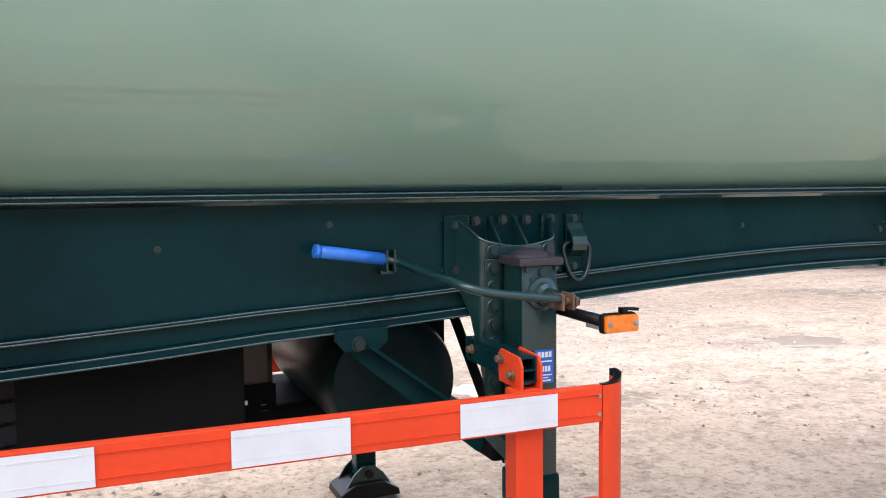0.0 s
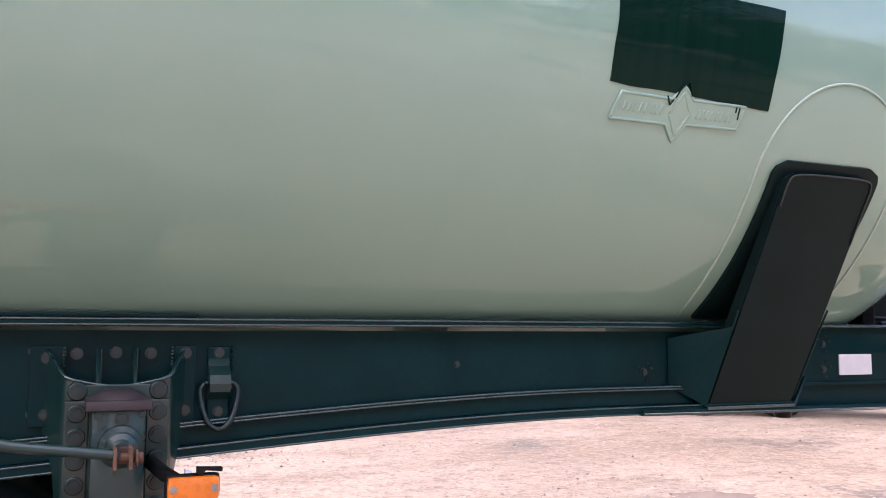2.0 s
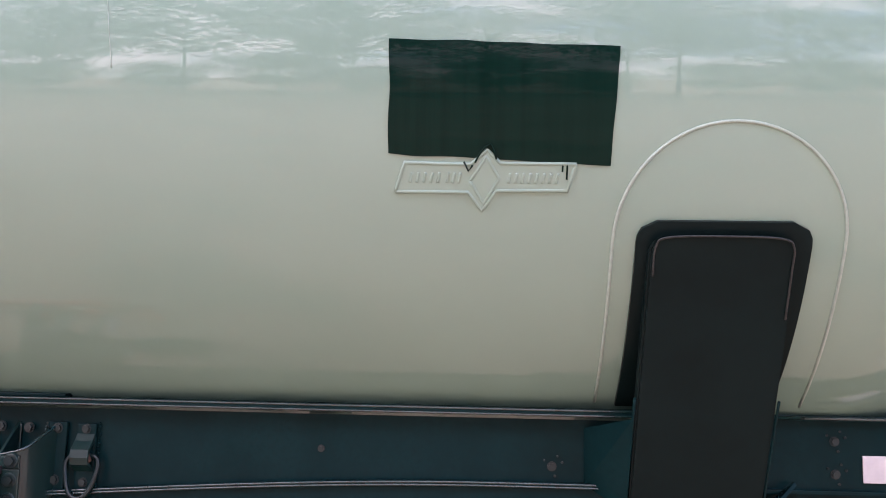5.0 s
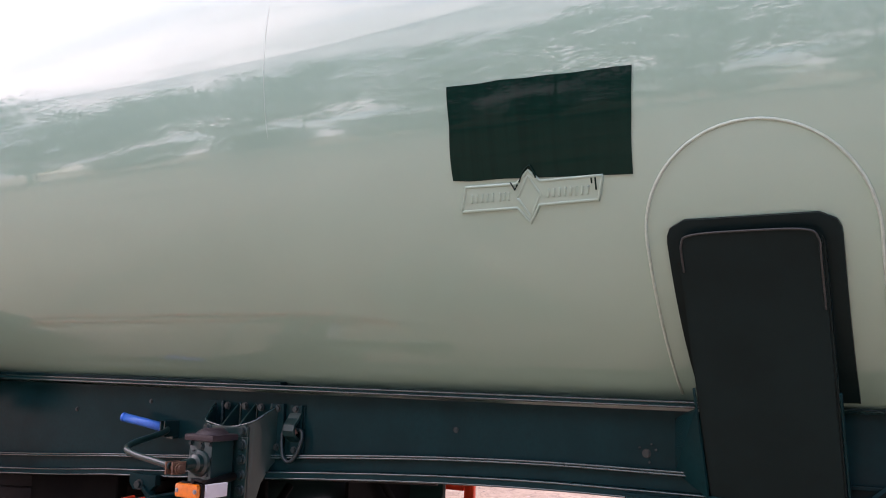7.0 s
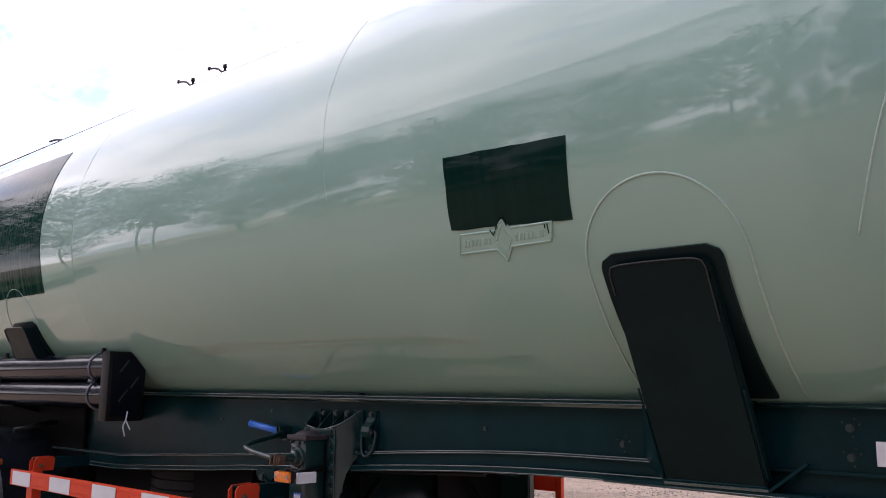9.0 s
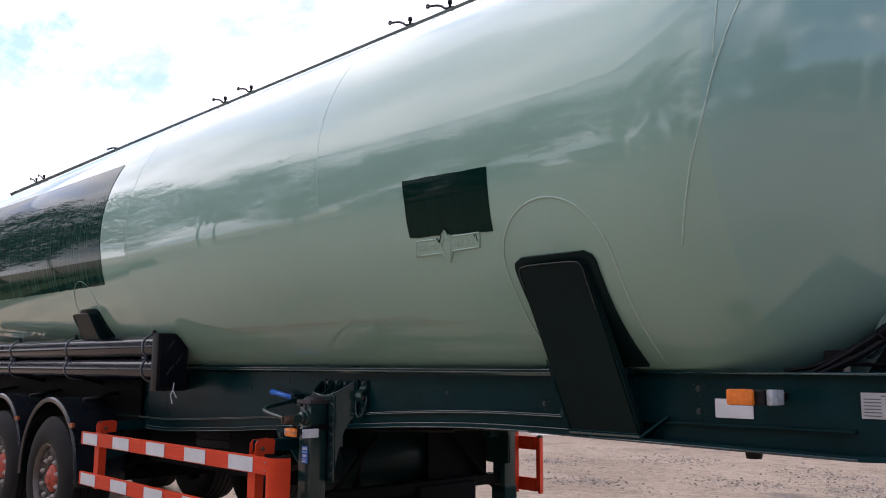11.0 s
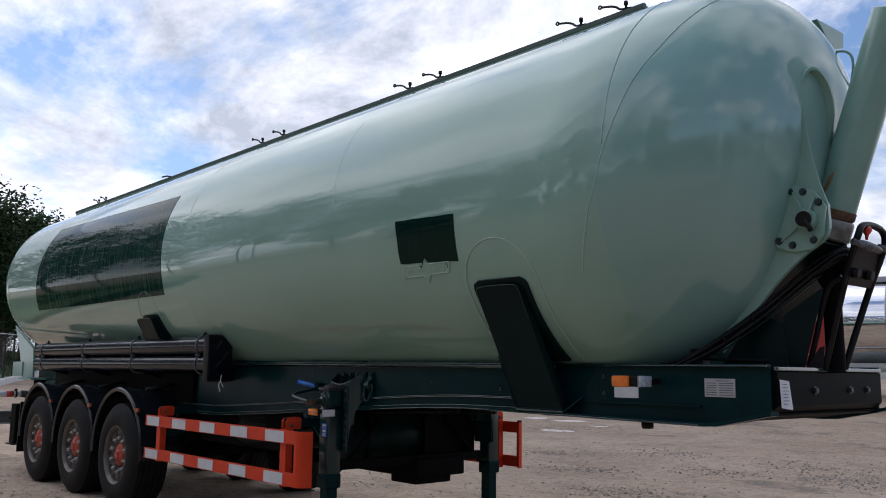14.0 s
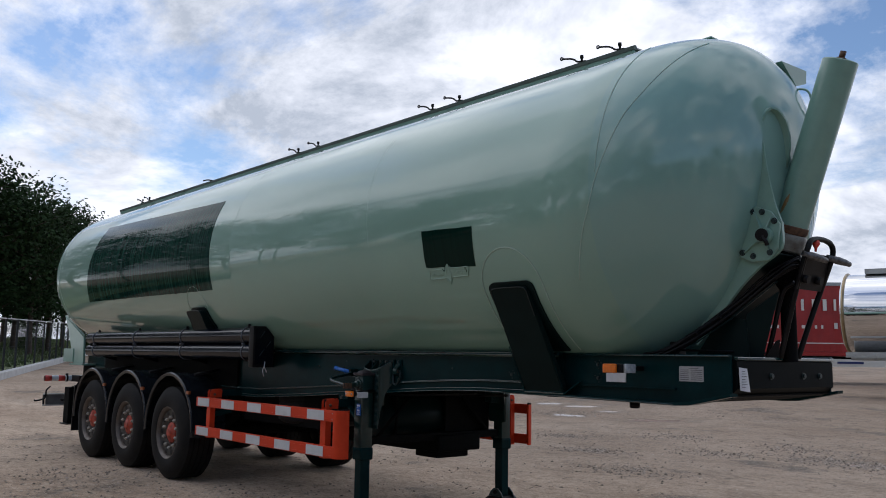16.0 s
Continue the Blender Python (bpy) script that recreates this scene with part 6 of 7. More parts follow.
# ---- walkway on top ----


def build_walkway():
    bm = B()
    prism(bm, [(0.866, 3.712), (0.862, 3.742), (0.885, 3.752), (0.905, 3.742), (0.902, 3.712)], -4.25, 6.02, "x", 0.003)
    rail = part("walkway_edge", bm, M_WALKWAY, trailer, "narrow walkway edge along the top, its shade in the grey green")
    bm = B()
    prism(bm, [(0.873, 3.640), (0.871, 3.711), (0.900, 3.711), (0.898, 3.640)], -4.24, 6.01, "x", 0.002)
    part("walkway_foot", bm, M_SAGE, rail, "sage green foot strip of the walkway")
    bm = B()
    prism(bm, [(1.500, 3.640), (1.495, 3.742), (1.515, 3.752), (1.538, 3.742), (1.532, 3.640)], -3.95, 6.02, "x", 0.003)
    part("walkway_far_edge", bm, M_SAGE, rail)
    bm = B()
    box(bm, -3.95, 6.02, 0.906, 1.494, 3.722, 3.734)
    part("walkway_grating", bm, M_STEEL, rail)
    for x, small in ((5.86, 0), (5.49, 0), (4.05, 0), (3.67, 0), (1.68, 0), (1.26, 0), (-1.03, 1), (-3.08, 0), (-3.35, 0)):
        bm = B()
        if small:
            sweep(bm, curve_pts([(x + 0.10, 0.88, 3.748), (x - 0.02, 0.88, 3.775), (x - 0.16, 0.88, 3.785)], 5), 0.010, 8)
        else:
            sweep(bm, curve_pts([(x + 0.06, 0.88, 3.748), (x - 0.02, 0.88, 3.762), (x - 0.055, 0.88, 3.786), (x - 0.10, 0.88, 3.806), (x - 0.17, 0.88, 3.822)], 6), 0.0080, 8)
            lathe(bm, [(-0.005, 0.008), (-0.005, 0.0155), (0.005, 0.0155), (0.005, 0.008), (-0.005, 0.008)], (x - 0.188, 0.88, 3.827), "y", 14)
        hk = part("lid_handle", bm, M_BLACK, rail, "curved black lid handle")
        if not small:
            bm = B()
            sweep(bm, [(x + 0.02, 0.88, 3.745), (x + 0.02, 0.88, 3.778), (x + 0.02, 0.88, 3.780), (x + 0.02, 0.88, 3.804)], 0.012, 10, True, [0.009, 0.009, 0.015, 0.014])
            part("lid_knob", bm, M_BLACK, hk)


build_walkway()

# ---- rear ----


M_BOARD = material("grey_board", (0.15, 0.155, 0.155), 0.5, vary=0.4, vary_scale=5, tint=(0.07, 0.07, 0.068), bump=0.1)


def build_rear():
    # skirt and frame below the rear dome
    bm = B()
    prism(bm, [(-5.00, 2.00), (-4.60, 1.86), (-4.05, 1.66), (-4.00, 1.26), (-4.45, 1.24), (-4.62, 1.50), (-4.80, 1.78)], 0.36, 0.39, "y", 0.004)
    sk = part("rear_skirt", bm, M_SAGE, trailer, "sage green rear skirt plate")
    bm = B()
    prism(bm, [(-5.00, 2.00), (-4.60, 1.86), (-4.05, 1.66), (-4.00, 1.26), (-4.45, 1.24), (-4.62, 1.50), (-4.80, 1.78)], 2.01, 2.04, "y", 0.004)
    part("skirt_plate", bm, M_SAGE, sk)
    bm = B()
    sweep(bm, [(-5.02, 0.375, 2.01), (-4.60, 0.372, 1.88), (-4.05, 0.372, 1.68)], 0.012, 8)
    part("skirt_weld", bm, M_WELD, sk)
    bm = B()
    box(bm, -4.55, -3.95, 0.33, 2.07, 1.225, 1.250, 0.003)
    part("skirt_flange", bm, M_SAGE, sk)
    bm = B()
    box(bm, -4.92, -4.46, 0.345, 0.375, 1.27, 1.48, 0.006)
    part("skirt_tail", bm, M_SAGE, sk)
    bm = B()
    box(bm, -4.40, -4.05, 0.50, 1.90, 0.98, 1.22, 0.01)
    part("rear_cross_beam", bm, M_DARK, trailer)
    # striped underrun bar
    bm = B()
    sweep(bm, [(-4.70, 0.02, 1.010), (-4.70, 2.38, 1.010)], 0.044, 16)
    bar = part("underrun_bar", bm, M_PAPER, trailer, "red and white striped underrun bar", smooth=40)
    for k in range(12):
        bm = B()
        y = 0.02 + 0.2 * k
        sweep(bm, [(-4.70, y, 1.010), (-4.70, y + 0.1, 1.010)], 0.0465, 16)
        part("red_stripe", bm, M_REDWHITE, bar)
    for y in (0.45, 1.95):
        bm = B()
        box(bm, -4.72, -4.30, y - 0.03, y + 0.03, 0.96, 1.06, 0.004)
        part("bar_arm", bm, M_BLACK, bar)
    bm = B()
    sweep(bm, [(-4.70, 0.34, 1.010), (-4.70, 0.365, 1.010)], 0.056, 16)
    box(bm, -4.72, -4.68, 0.335, 0.37, 1.05, 1.085, 0.004)
    part("bar_clamp", bm, M_BLACK, bar)
    # rear lamp board: a thin plate in a pale frame, lamps behind, and bent latches
    bm = B()
    box(bm, -4.835, -4.822, 0.09, 2.31, 0.595, 0.745, 0.003)
    lb = part("rear_lamp_board", bm, M_BOARD, trailer, "grey rear lamp board in a pale frame")
    for z in (0.746, 0.574):
        bm = B()
        box(bm, -4.852, -4.795, 0.05, 2.35, z, z + 0.020, 0.003)
        part("board_edge", bm, M_GALV, lb)
    for y in (0.05, 0.80, 1.58, 2.33):
        bm = B()
        box(bm, -4.848, -4.800, y, y + 0.022, 0.595, 0.745, 0.002)
        part("board_upright", bm, M_BLACK, lb)
    for y in (0.22, 2.02):
        bm = B()
        box(bm, -4.890, -4.837, y - 0.08, y + 0.24, 0.615, 0.725, 0.010)
        part("rear_lamp", bm, M_REDWHITE, lb)
        bm = B()
        sweep(bm, [(-4.790, y + 0.2, 0.660), (-4.30, y + 0.2, 0.95)], 0.02, 8)
        part("board_arm", bm, M_BLACK, lb)
    for y0, y1 in ((0.07, -0.10), (0.42, 0.30)):
        bm = B()
        sweep(bm, curve_pts([(-4.760, y0 + 0.06, 0.88), (-4.740, y0, 0.82), (-4.730, y0 - 0.02, 0.700), (-4.740, y1 + 0.02, 0.660), (-4.740, y1, 0.680)], 5), 0.013, 8)
        part("board_latch", bm, M_BLACK, lb, "bent black latch rod")
    bm = B()
    box(bm, -4.02, -3.80, 0.12, 0.42, 0.37, 0.90, 0.012)
    part("chock_box", bm, M_DARK, trailer, "black box behind the rear wheel")
    bm = B()
    box(bm, -4.06, -3.76, 0.09, 0.46, 0.350, 0.367, 0.003)
    part("box_step", bm, M_BLACK, trailer)
    # outlet cone and pipe below the rear
    bm = B()
    lathe(bm, [(0.80, 0.07), (0.95, 0.10), (1.10, 0.20), (1.55, 0.42)], (-4.10, 1.2, 0), "z", 28)
    part("outlet_cone", bm, M_SAGE, trailer, smooth=40)


build_rear()

# ---- surroundings ----


M_OLIVE = material("olive_foliage", (0.098, 0.110, 0.034), 0.7, spec=0.15, vary=0.5, vary_scale=0.8, tint=(0.06, 0.075, 0.022), island=0.6)


def leaf_clump(bm, c, r, n, spread):
    for _ in range(n):
        d = V(random.gauss(0, 1), random.gauss(0, 1), random.gauss(0, 1)).normalized()
        p = c + d * spread * random.random() ** 0.4
        u = V(random.gauss(0, 1), random.gauss(0, 1), random.gauss(0, 0.6)).normalized()
        w = u.orthogonal().normalized()
        s = r * random.uniform(0.6, 1.3)
        t = bm.verts.new(p + u * s)
        a = bm.verts.new(p + w * s * 0.55)
        e = bm.verts.new(p - u * s * 0.8 + d * s * 0.3)
        b = bm.verts.new(p - w * s * 0.55)
        bm.faces.new((t, a, e, b))


def tree_meshes(seed, height, width, base, leaf, size=0.14, count=110):
    """Trunk with limbs, and a crown of loose clumps with gaps."""
    random.seed(seed)
    bm = B()
    top = V(random.uniform(-0.4, 0.4), random.uniform(-0.4, 0.4), height * 0.9)
    path = [V(0, 0, -0.2), V(0.1, 0.05, height * 0.25), V(top.x * 0.5, top.y * 0.6, height * 0.6), top]
    pts = curve_pts(path, 5)
    k = len(pts)
    sweep(bm, pts, 0.2, 8, True, [(0.004 if height > 15 else 0.018) * height * (1 - 0.9 * i / (k - 1)) for i in range(k)])
    centres = []
    n = 26
    for i in range(n):
        h = base + (0.97 - base) * (i + random.random()) / n
        t = (h - base) / (1 - base)
        reach = width * (0.35 + 1.1 * math.sin(math.pi * min(1, t * 0.88 + 0.10))) * 0.62 * random.uniform(0.55, 1.12)
        ang = i * 2.4 + random.uniform(-0.5, 0.5)
        z0 = h * height * 0.86
        st = V(0.05, 0.03, z0 * 0.93)
        en = V(math.cos(ang) * reach, math.sin(ang) * reach, z0 + reach * 0.35)
        sweep(bm, curve_pts([st, st.lerp(en, 0.5) + V(0, 0, 0.15 * reach * 0.5), en], 3), 0.05, 5, False, [0.010 * height * 0.5 * (1 - 0.8 * j / 6) for j in range(7)])
        for f in (0.45, 0.75, 1.0):
            centres.append((st.lerp(en, f), (0.55 + 0.5 * random.random()) * width * 0.28))
    centres.append((top + V(0, 0, 0.3), width * 0.22))
    trunk = mesh_of(bm, "trunk", M_BARK)
    bm = B()
    for c, s in centres:
        leaf_clump(bm, c, size, count, s)
    crown = mesh_of(bm, "crown", leaf)
    return trunk, crown


TREES = [tree_meshes(11, 12.0, 5.2, 0.27, M_PINE), tree_meshes(23, 13.5, 5.8, 0.25, M_PINE), tree_meshes(37, 9.0, 5.6, 0.16, M_LEAF), tree_meshes(51, 10.5, 5.0, 0.18, M_LEAF), tree_meshes(67, 24.0, 7.0, 0.33, M_PINE, 0.20, 62),
         tree_meshes(71, 9.0, 5.4, 0.16, M_OLIVE, 0.085, 150), tree_meshes(83, 10.5, 5.0, 0.18, M_OLIVE, 0.085, 150)]
random.seed(5)


def add_tree(k, x, y, s=1.0, rot=0.0, group="trees round the yard"):
    t = thing("tree", (x, y, ground_z(x, y)), ("tall dark green tree with a dense crown" if k < 2 else "tall pine with a bare lower trunk" if k == 4 else "bushy green broadleaf tree at the yard's edge"), "tree", group)
    t.rotation_euler = (0, 0, rot)
    t.scale = (s, s, s)
    for nm, me in zip(("trunk", "crown"), TREES[k]):
        ob = new(nm, me)
        ob.parent = t
    return t


# rows of trees behind the fence, past the white tanker and along the near side of the yard
TREE_SPOTS = [(0, -41.2, -2.1, 0.95, 0.3), (1, -44.6, 0.1, 0.9, 1.2), (0, -38.3, 1.3, 0.92, 2.0), (1, -44.1, 3.7, 0.88, 2.9), (0, -38.4, 4.3, 0.95, 4.1),
              (1, -44.0, 6.9, 0.85, 5.0), (0, -38.7, 7.0, 0.88, 0.9), (1, -44.3, 9.6, 0.80, 1.9), (0, -39.4, 9.2, 0.80, 3.1), (0, -45.0, 11.8, 0.82, 4.4), (1, -55.0, 15.6, 0.80, 5.5),
              (1, -53.7, 7.9, 0.9, 0.1), (0, -55.6, 11.8, 0.95, 2.2)]
TREE_SPOTS += [(5 + i % 2, x, y, 0.88 + 0.09 * ((i * 5) % 4) / 3, i * 1.3) for i, (x, y) in enumerate(((37.2, 33.7), (36.1, 29.8), (34.2, 26.3), (38.6, 28.8), (35.5, 24.7), (39.4, 26.3), (37.1, 22.9), (40.8, 23.5), (40.6, 38.8), (38.5, 19.5), (40.0, 15.5)))]
# Unseen trees ahead of the nose, added to keep low sky off the dome.
TREE_SPOTS += [((i * 5) % 4, 27 + 2.0 * math.sin(i * 1.9), -30 + 4.0 * i, 0.50 + 0.20 * ((i * 3) % 5) / 5, i * 1.1) for i in range(9)]
TREE_SPOTS += [(0, 24.5, -8.5, 0.46, 0.4), (1, 23.5, -13.0, 0.50, 2.1), (1, 28.0, -2.0, 0.45, 4.0), (0, 21.5, -19.5, 0.62, 5.1), (1, 30.0, 7.0, 0.50, 0.2)]
TREE_SPOTS += [(4, -34 + 3.9 * i + 1.3 * math.sin(i * 4.1), -31 + 2.5 * math.sin(i * 2.3), 0.70 + 0.38 * ((i * 7) % 5) / 5, i * 0.9) for i in range(17)]
TREE_SPOTS += [((4, 1, 4)[i % 3], -43 + 0.35 * i + 2.2 * math.sin(i * 2.9), -6.5 - 3.3 * i, 0.80 + 0.3 * ((i * 3) % 4) / 4, i * 0.7) for i in range(10)]
TREE_SPOTS += [(2 + i % 2, -47 - 1.5 * math.sin(i * 2.1), -6 + 2.1 * i, 0.22 + 0.05 * (i % 3), i * 1.9) for i in range(0, 12, 2)]
TREE_SPOTS += [(2 + i % 2, -40 + 5.0 * i + 1.5 * math.sin(i * 3.1), -37 + 2.0 * math.sin(i * 2.7), 0.55 + 0.28 * ((i * 7) % 5) / 5, i * 1.7) for i in range(18)]


def build_fence():
    a, u = V(-13.0, -0.65, 0), V(-0.918, 0.395, 0)
    zb = lambda p: ground_z(p.x, p.y)
    n = 30
    root = thing("mesh_fence", (a.x, a.y, zb(a)), "dark steel mesh fence with a pale top rail", "fence", kind="structure")
    rails, wires = B(), B()
    for k in range(n):
        p = a + u * 2.5 * k
        z = zb(p)
        bm = B()
        box(bm, p.x - 0.035, p.x + 0.035, p.y - 0.035, p.y + 0.035, z, z + 2.12)
        part("post", bm, M_FENCE, root)
        if k == n - 1:
            break
        q = a + u * 2.5 * (k + 1)
        zq = zb(q)
        sweep(rails, [V(p.x, p.y, z + 2.1), V(q.x, q.y, zq + 2.1)], 0.025, 6)
        for h in [0.25 + 0.2 * j for j in range(10)]:
            sweep(wires, [V(p.x, p.y, z + h), V(q.x, q.y, zq + h)], 0.0022, 4)
        for j in range(1, 10):
            m = p.lerp(q, j / 10)
            zm = z + (zq - z) * j / 10
            sweep(wires, [V(m.x, m.y, zm + 0.1), V(m.x, m.y, zm + 2.1)], 0.0018, 4, False)
    part("top_rail", rails, M_GALV, root)
    part("wire_mesh", wires, M_FENCE, root)
    # kerb in front of it
    bm = B()
    prev = None
    nrm = V(0.395, 0.918, 0)
    for k in range(n):
        p = a + u * 2.5 * k + nrm * 0.25
        z = zb(p)
        ring = [bm.verts.new(p + nrm * o + V(0, 0, z + h)) for o, h in ((-0.10, -0.2), (0.10, -0.2), (0.10, 0.22), (0.08, 0.25), (-0.10, 0.25))]
        if prev:
            for j in range(5):
                bm.faces.new((prev[j], prev[(j + 1) % 5], ring[(j + 1) % 5], ring[j]))
        prev = ring
    k_ob = new("kerb", mesh_of(bm, "kerb", M_CONCRETE))
    tagged(k_ob, "pale concrete kerb along the foot of the fence", "kerb", kind="structure")
    # grass bank behind
    bm = B()
    random.seed(9)
    for _ in range(9000):
        s, o = random.uniform(2, 72), random.uniform(0.1, 7.0)
        p = a + u * s - nrm * o
        z = zb(p) + 0.25 + 0.10 * o - 0.1
        h = random.uniform(0.10, 0.32)
        d = V(random.uniform(-1, 1), random.uniform(-1, 1), 0).normalized() * 0.10
        v0, v1 = bm.verts.new(p + d + V(0, 0, z)), bm.verts.new(p - d + V(0, 0, z))
        v2 = bm.verts.new(p + V(random.uniform(-0.1, 0.1), random.uniform(-0.1, 0.1), z + h))
        bm.faces.new((v0, v1, v2))
    prev = None
    for k in range(n):
        p = a + u * 2.5 * k
        z = zb(p)
        ring = [bm.verts.new(p + nrm * -o + V(0, 0, z + h)) for o, h in ((0.0, 0.22), (3.0, 0.5), (9.0, 0.9), (9.0, -0.5))]
        if prev:
            for j in range(3):
                bm.faces.new((prev[j], prev[j + 1], ring[j + 1], ring[j]))
        prev = ring
    g = new("grass", mesh_of(bm, "grass", M_GRASS))
    tagged(g, "rough grass bank behind the fence", "grass", kind="stuff")


build_fence()

for k, x, y, s, r in TREE_SPOTS:
    add_tree(k, x, y, s, r)


def simple_wheel(parent, x, y, z, axis, r=0.5, w=0.30):
    ax = Vector(axis).normalized()
    c = V(x, y, z)
    bm = B()
    sweep(bm, [c - ax * w / 2, c - ax * w * 0.42, c + ax * w * 0.42, c + ax * w / 2], r, 28, True, [r * 0.9, r, r, r * 0.9])
    wh = part("wheel", bm, M_RUBBER, parent, "dark road wheel")
    bm = B()
    sweep(bm, [c - ax * (w / 2 + 0.01), c + ax * (w / 2 + 0.01)], r * 0.55, 20)
    part("rim", bm, M_RIM, wh)


def oriented(pt, u):
    """Frame at pt with x along u: returns a function from local to world."""
    u = Vector((u[0], u[1], 0)).normalized()
    v = V(-u.y, u.x, 0)
    return lambda a, b, c: V(pt[0], pt[1], 0) + u * a + v * b + V(0, 0, c)


def obox(bm, T, a0, a1, b0, b1, c0, c1):
    vs = [bm.verts.new(T(a, b, c)) for a in (a0, a1) for b in (b0, b1) for c in (c0, c1)]
    for q in ((0, 1, 3, 2), (4, 6, 7, 5), (0, 4, 5, 1), (2, 3, 7, 6), (0, 2, 6, 4), (1, 5, 7, 3)):
        bm.faces.new([vs[i] for i in q])


def build_red_trailer():
    pt, u = (-12.3, 24.5), (0.73, 0.683)
    T = oriented(pt, u)
    z0 = ground_z(-7.0, 29.5)
    t = thing("curtain_trailer", (pt[0], pt[1], z0), "red curtain-sided trailer with pale lettering parked across the yard", "trailer")
    bm = B()
    n = 120
    for k in range(n):
        a0, a1 = 13.6 * k / n, 13.6 * (k + 1) / n
        w = lambda a: 0.03 * math.sin(a * 14.0) * 0.5
        vs = [bm.verts.new(T(a, -w(a), z0 + c)) for a, c in ((a0, 1.28), (a1, 1.28), (a1, 3.92), (a0, 3.92))]
        bm.faces.new(vs).smooth = True
    obox(bm, T, 0.02, 13.58, 0.03, 2.5, z0 + 1.28, z0 + 3.92)
    cu = part("curtain", bm, M_CURTAIN, t, "red side curtain")
    bm = B()
    obox(bm, T, 0, 13.6, -0.04, 2.54, z0 + 3.93, z0 + 4.06)
    part("roof_rail", bm, M_GALV, t)
    bm = B()
    obox(bm, T, 0, 13.6, -0.03, 2.53, z0 + 1.12, z0 + 1.27)
    part("side_rave", bm, M_CURTAIN, t)
    bm = B()
    obox(bm, T, 0.5, 13.0, 0.7, 1.8, z0 + 0.85, z0 + 1.11)
    part("frame_beams", bm, M_DARK, t)
    v = T(0, 1, 0) - T(0, 0, 0)
    for a in (2.2, 3.5, 4.8):
        for b in (0.25, 2.25):
            p = T(a, b, z0 + 0.5)
            simple_wheel(t, p.x, p.y, p.z, v)
    bm = B()
    obox(bm, T, 7.2, 10.6, -0.08, -0.03, z0 + 0.70, z0 + 1.00)
    sk = part("white_skirt", bm, M_OFFWHITE, t, "white side skirt panel")
    bm = B()
    obox(bm, T, 8.4, 9.4, -0.10, -0.085, z0 + 0.82, z0 + 0.90)
    part("skirt_mark", bm, M_NAVY, sk)
    # plain pale strips where the lettering stands
    random.seed(3)
    for za, zb, a0, a1, step in ((2.92, 3.40, 5.0, 9.8, 0.42), (2.20, 2.44, 4.6, 9.4, 0.25)):
        a, k = a0, 0
        while a < a1:
            k += 1
            wd = step * random.uniform(0.16, 0.55)
            if k % 5:
                bm = B()
                obox(bm, T, a, a + wd, -0.06, -0.045, z0 + za, z0 + zb - (zb - za) * (0.45 if random.random() < 0.6 else 0.05))
                part("letter_strip", bm, M_OFFWHITE, cu)
            a += step
    bm = B()
    obox(bm, T, 0, 13.6, -0.05, -0.04, z0 + 1.60, z0 + 1.64)
    part("curtain_stripe", bm, M_OFFWHITE, cu)


build_red_trailer()


def build_chrome_tanker():
    pt, u = (-2.62, 23.5), (0.97, 0.24)
    T = oriented(pt, u)
    z0 = ground_z(0, 27)
    R, zc = 1.24, 3.00
    t = thing("steel_tanker", (pt[0], pt[1], z0), "polished steel tank trailer parked beside the red trailer", "trailer")
    bm = B()
    prof = [(-0.22, 0.02), (-0.20, 0.35), (-0.14, 0.75), (-0.06, 1.1), (0.02, 1.23), (0.10, R)] + [(k * 1.0 + 0.5, R) for k in range(9)] + [(9.0, R), (9.2, 0.8), (9.25, 0.02)]
    seg = 56
    rings = [[bm.verts.new(T(a, r * math.cos(k * math.tau / seg), zc + r * math.sin(k * math.tau / seg))) for k in range(seg)] for a, r in prof]
    for p, q in zip(rings, rings[1:]):
        for k in range(seg):
            bm.faces.new((p[k], p[(k + 1) % seg], q[(k + 1) % seg], q[k])).smooth = True
    body = part("tank_body", bm, M_CHROME, t, "mirror-polished steel tank body")
    for a in (0.06, 1.35, 2.9, 4.5, 6.1, 7.7):
        bm = B()
        pts = [T(a, (R + 0.012) * math.cos(k * math.tau / 48), zc + (R + 0.012) * math.sin(k * math.tau / 48)) for k in range(49)]
        sweep(bm, pts, 0.030 if a > 0.1 else 0.045, 8, False)
        part("tank_band", bm, M_STEEL if a > 0.1 else M_BAND, body)
    bm = B()
    obox(bm, T, 0.6, 8.6, -0.4, 0.4, zc + R - 0.02, zc + R + 0.14)
    part("top_walkway", bm, M_GALV, t)
    bm = B()
    obox(bm, T, 0.2, 8.8, -0.9, 0.9, zc - R - 0.22, zc - R - 0.04)
    obox(bm, T, 0.1, 8.9, -1.16, -1.08, zc - R - 0.14, zc - R + 0.03)
    part("chassis", bm, M_GALV, t)
    bm = B()
    obox(bm, T, 3.0, 7.0, -0.7, 0.7, z0 + 0.85, zc - R - 0.23)
    part("underframe", bm, M_DARK, t)
    v = T(0, 1, 0) - T(0, 0, 0)
    for a in (3.4, 4.7, 6.0):
        for b in (-1.0, 1.0):
            p = T(a, b, z0 + 0.5)
            simple_wheel(t, p.x, p.y, p.z, v)


build_chrome_tanker()


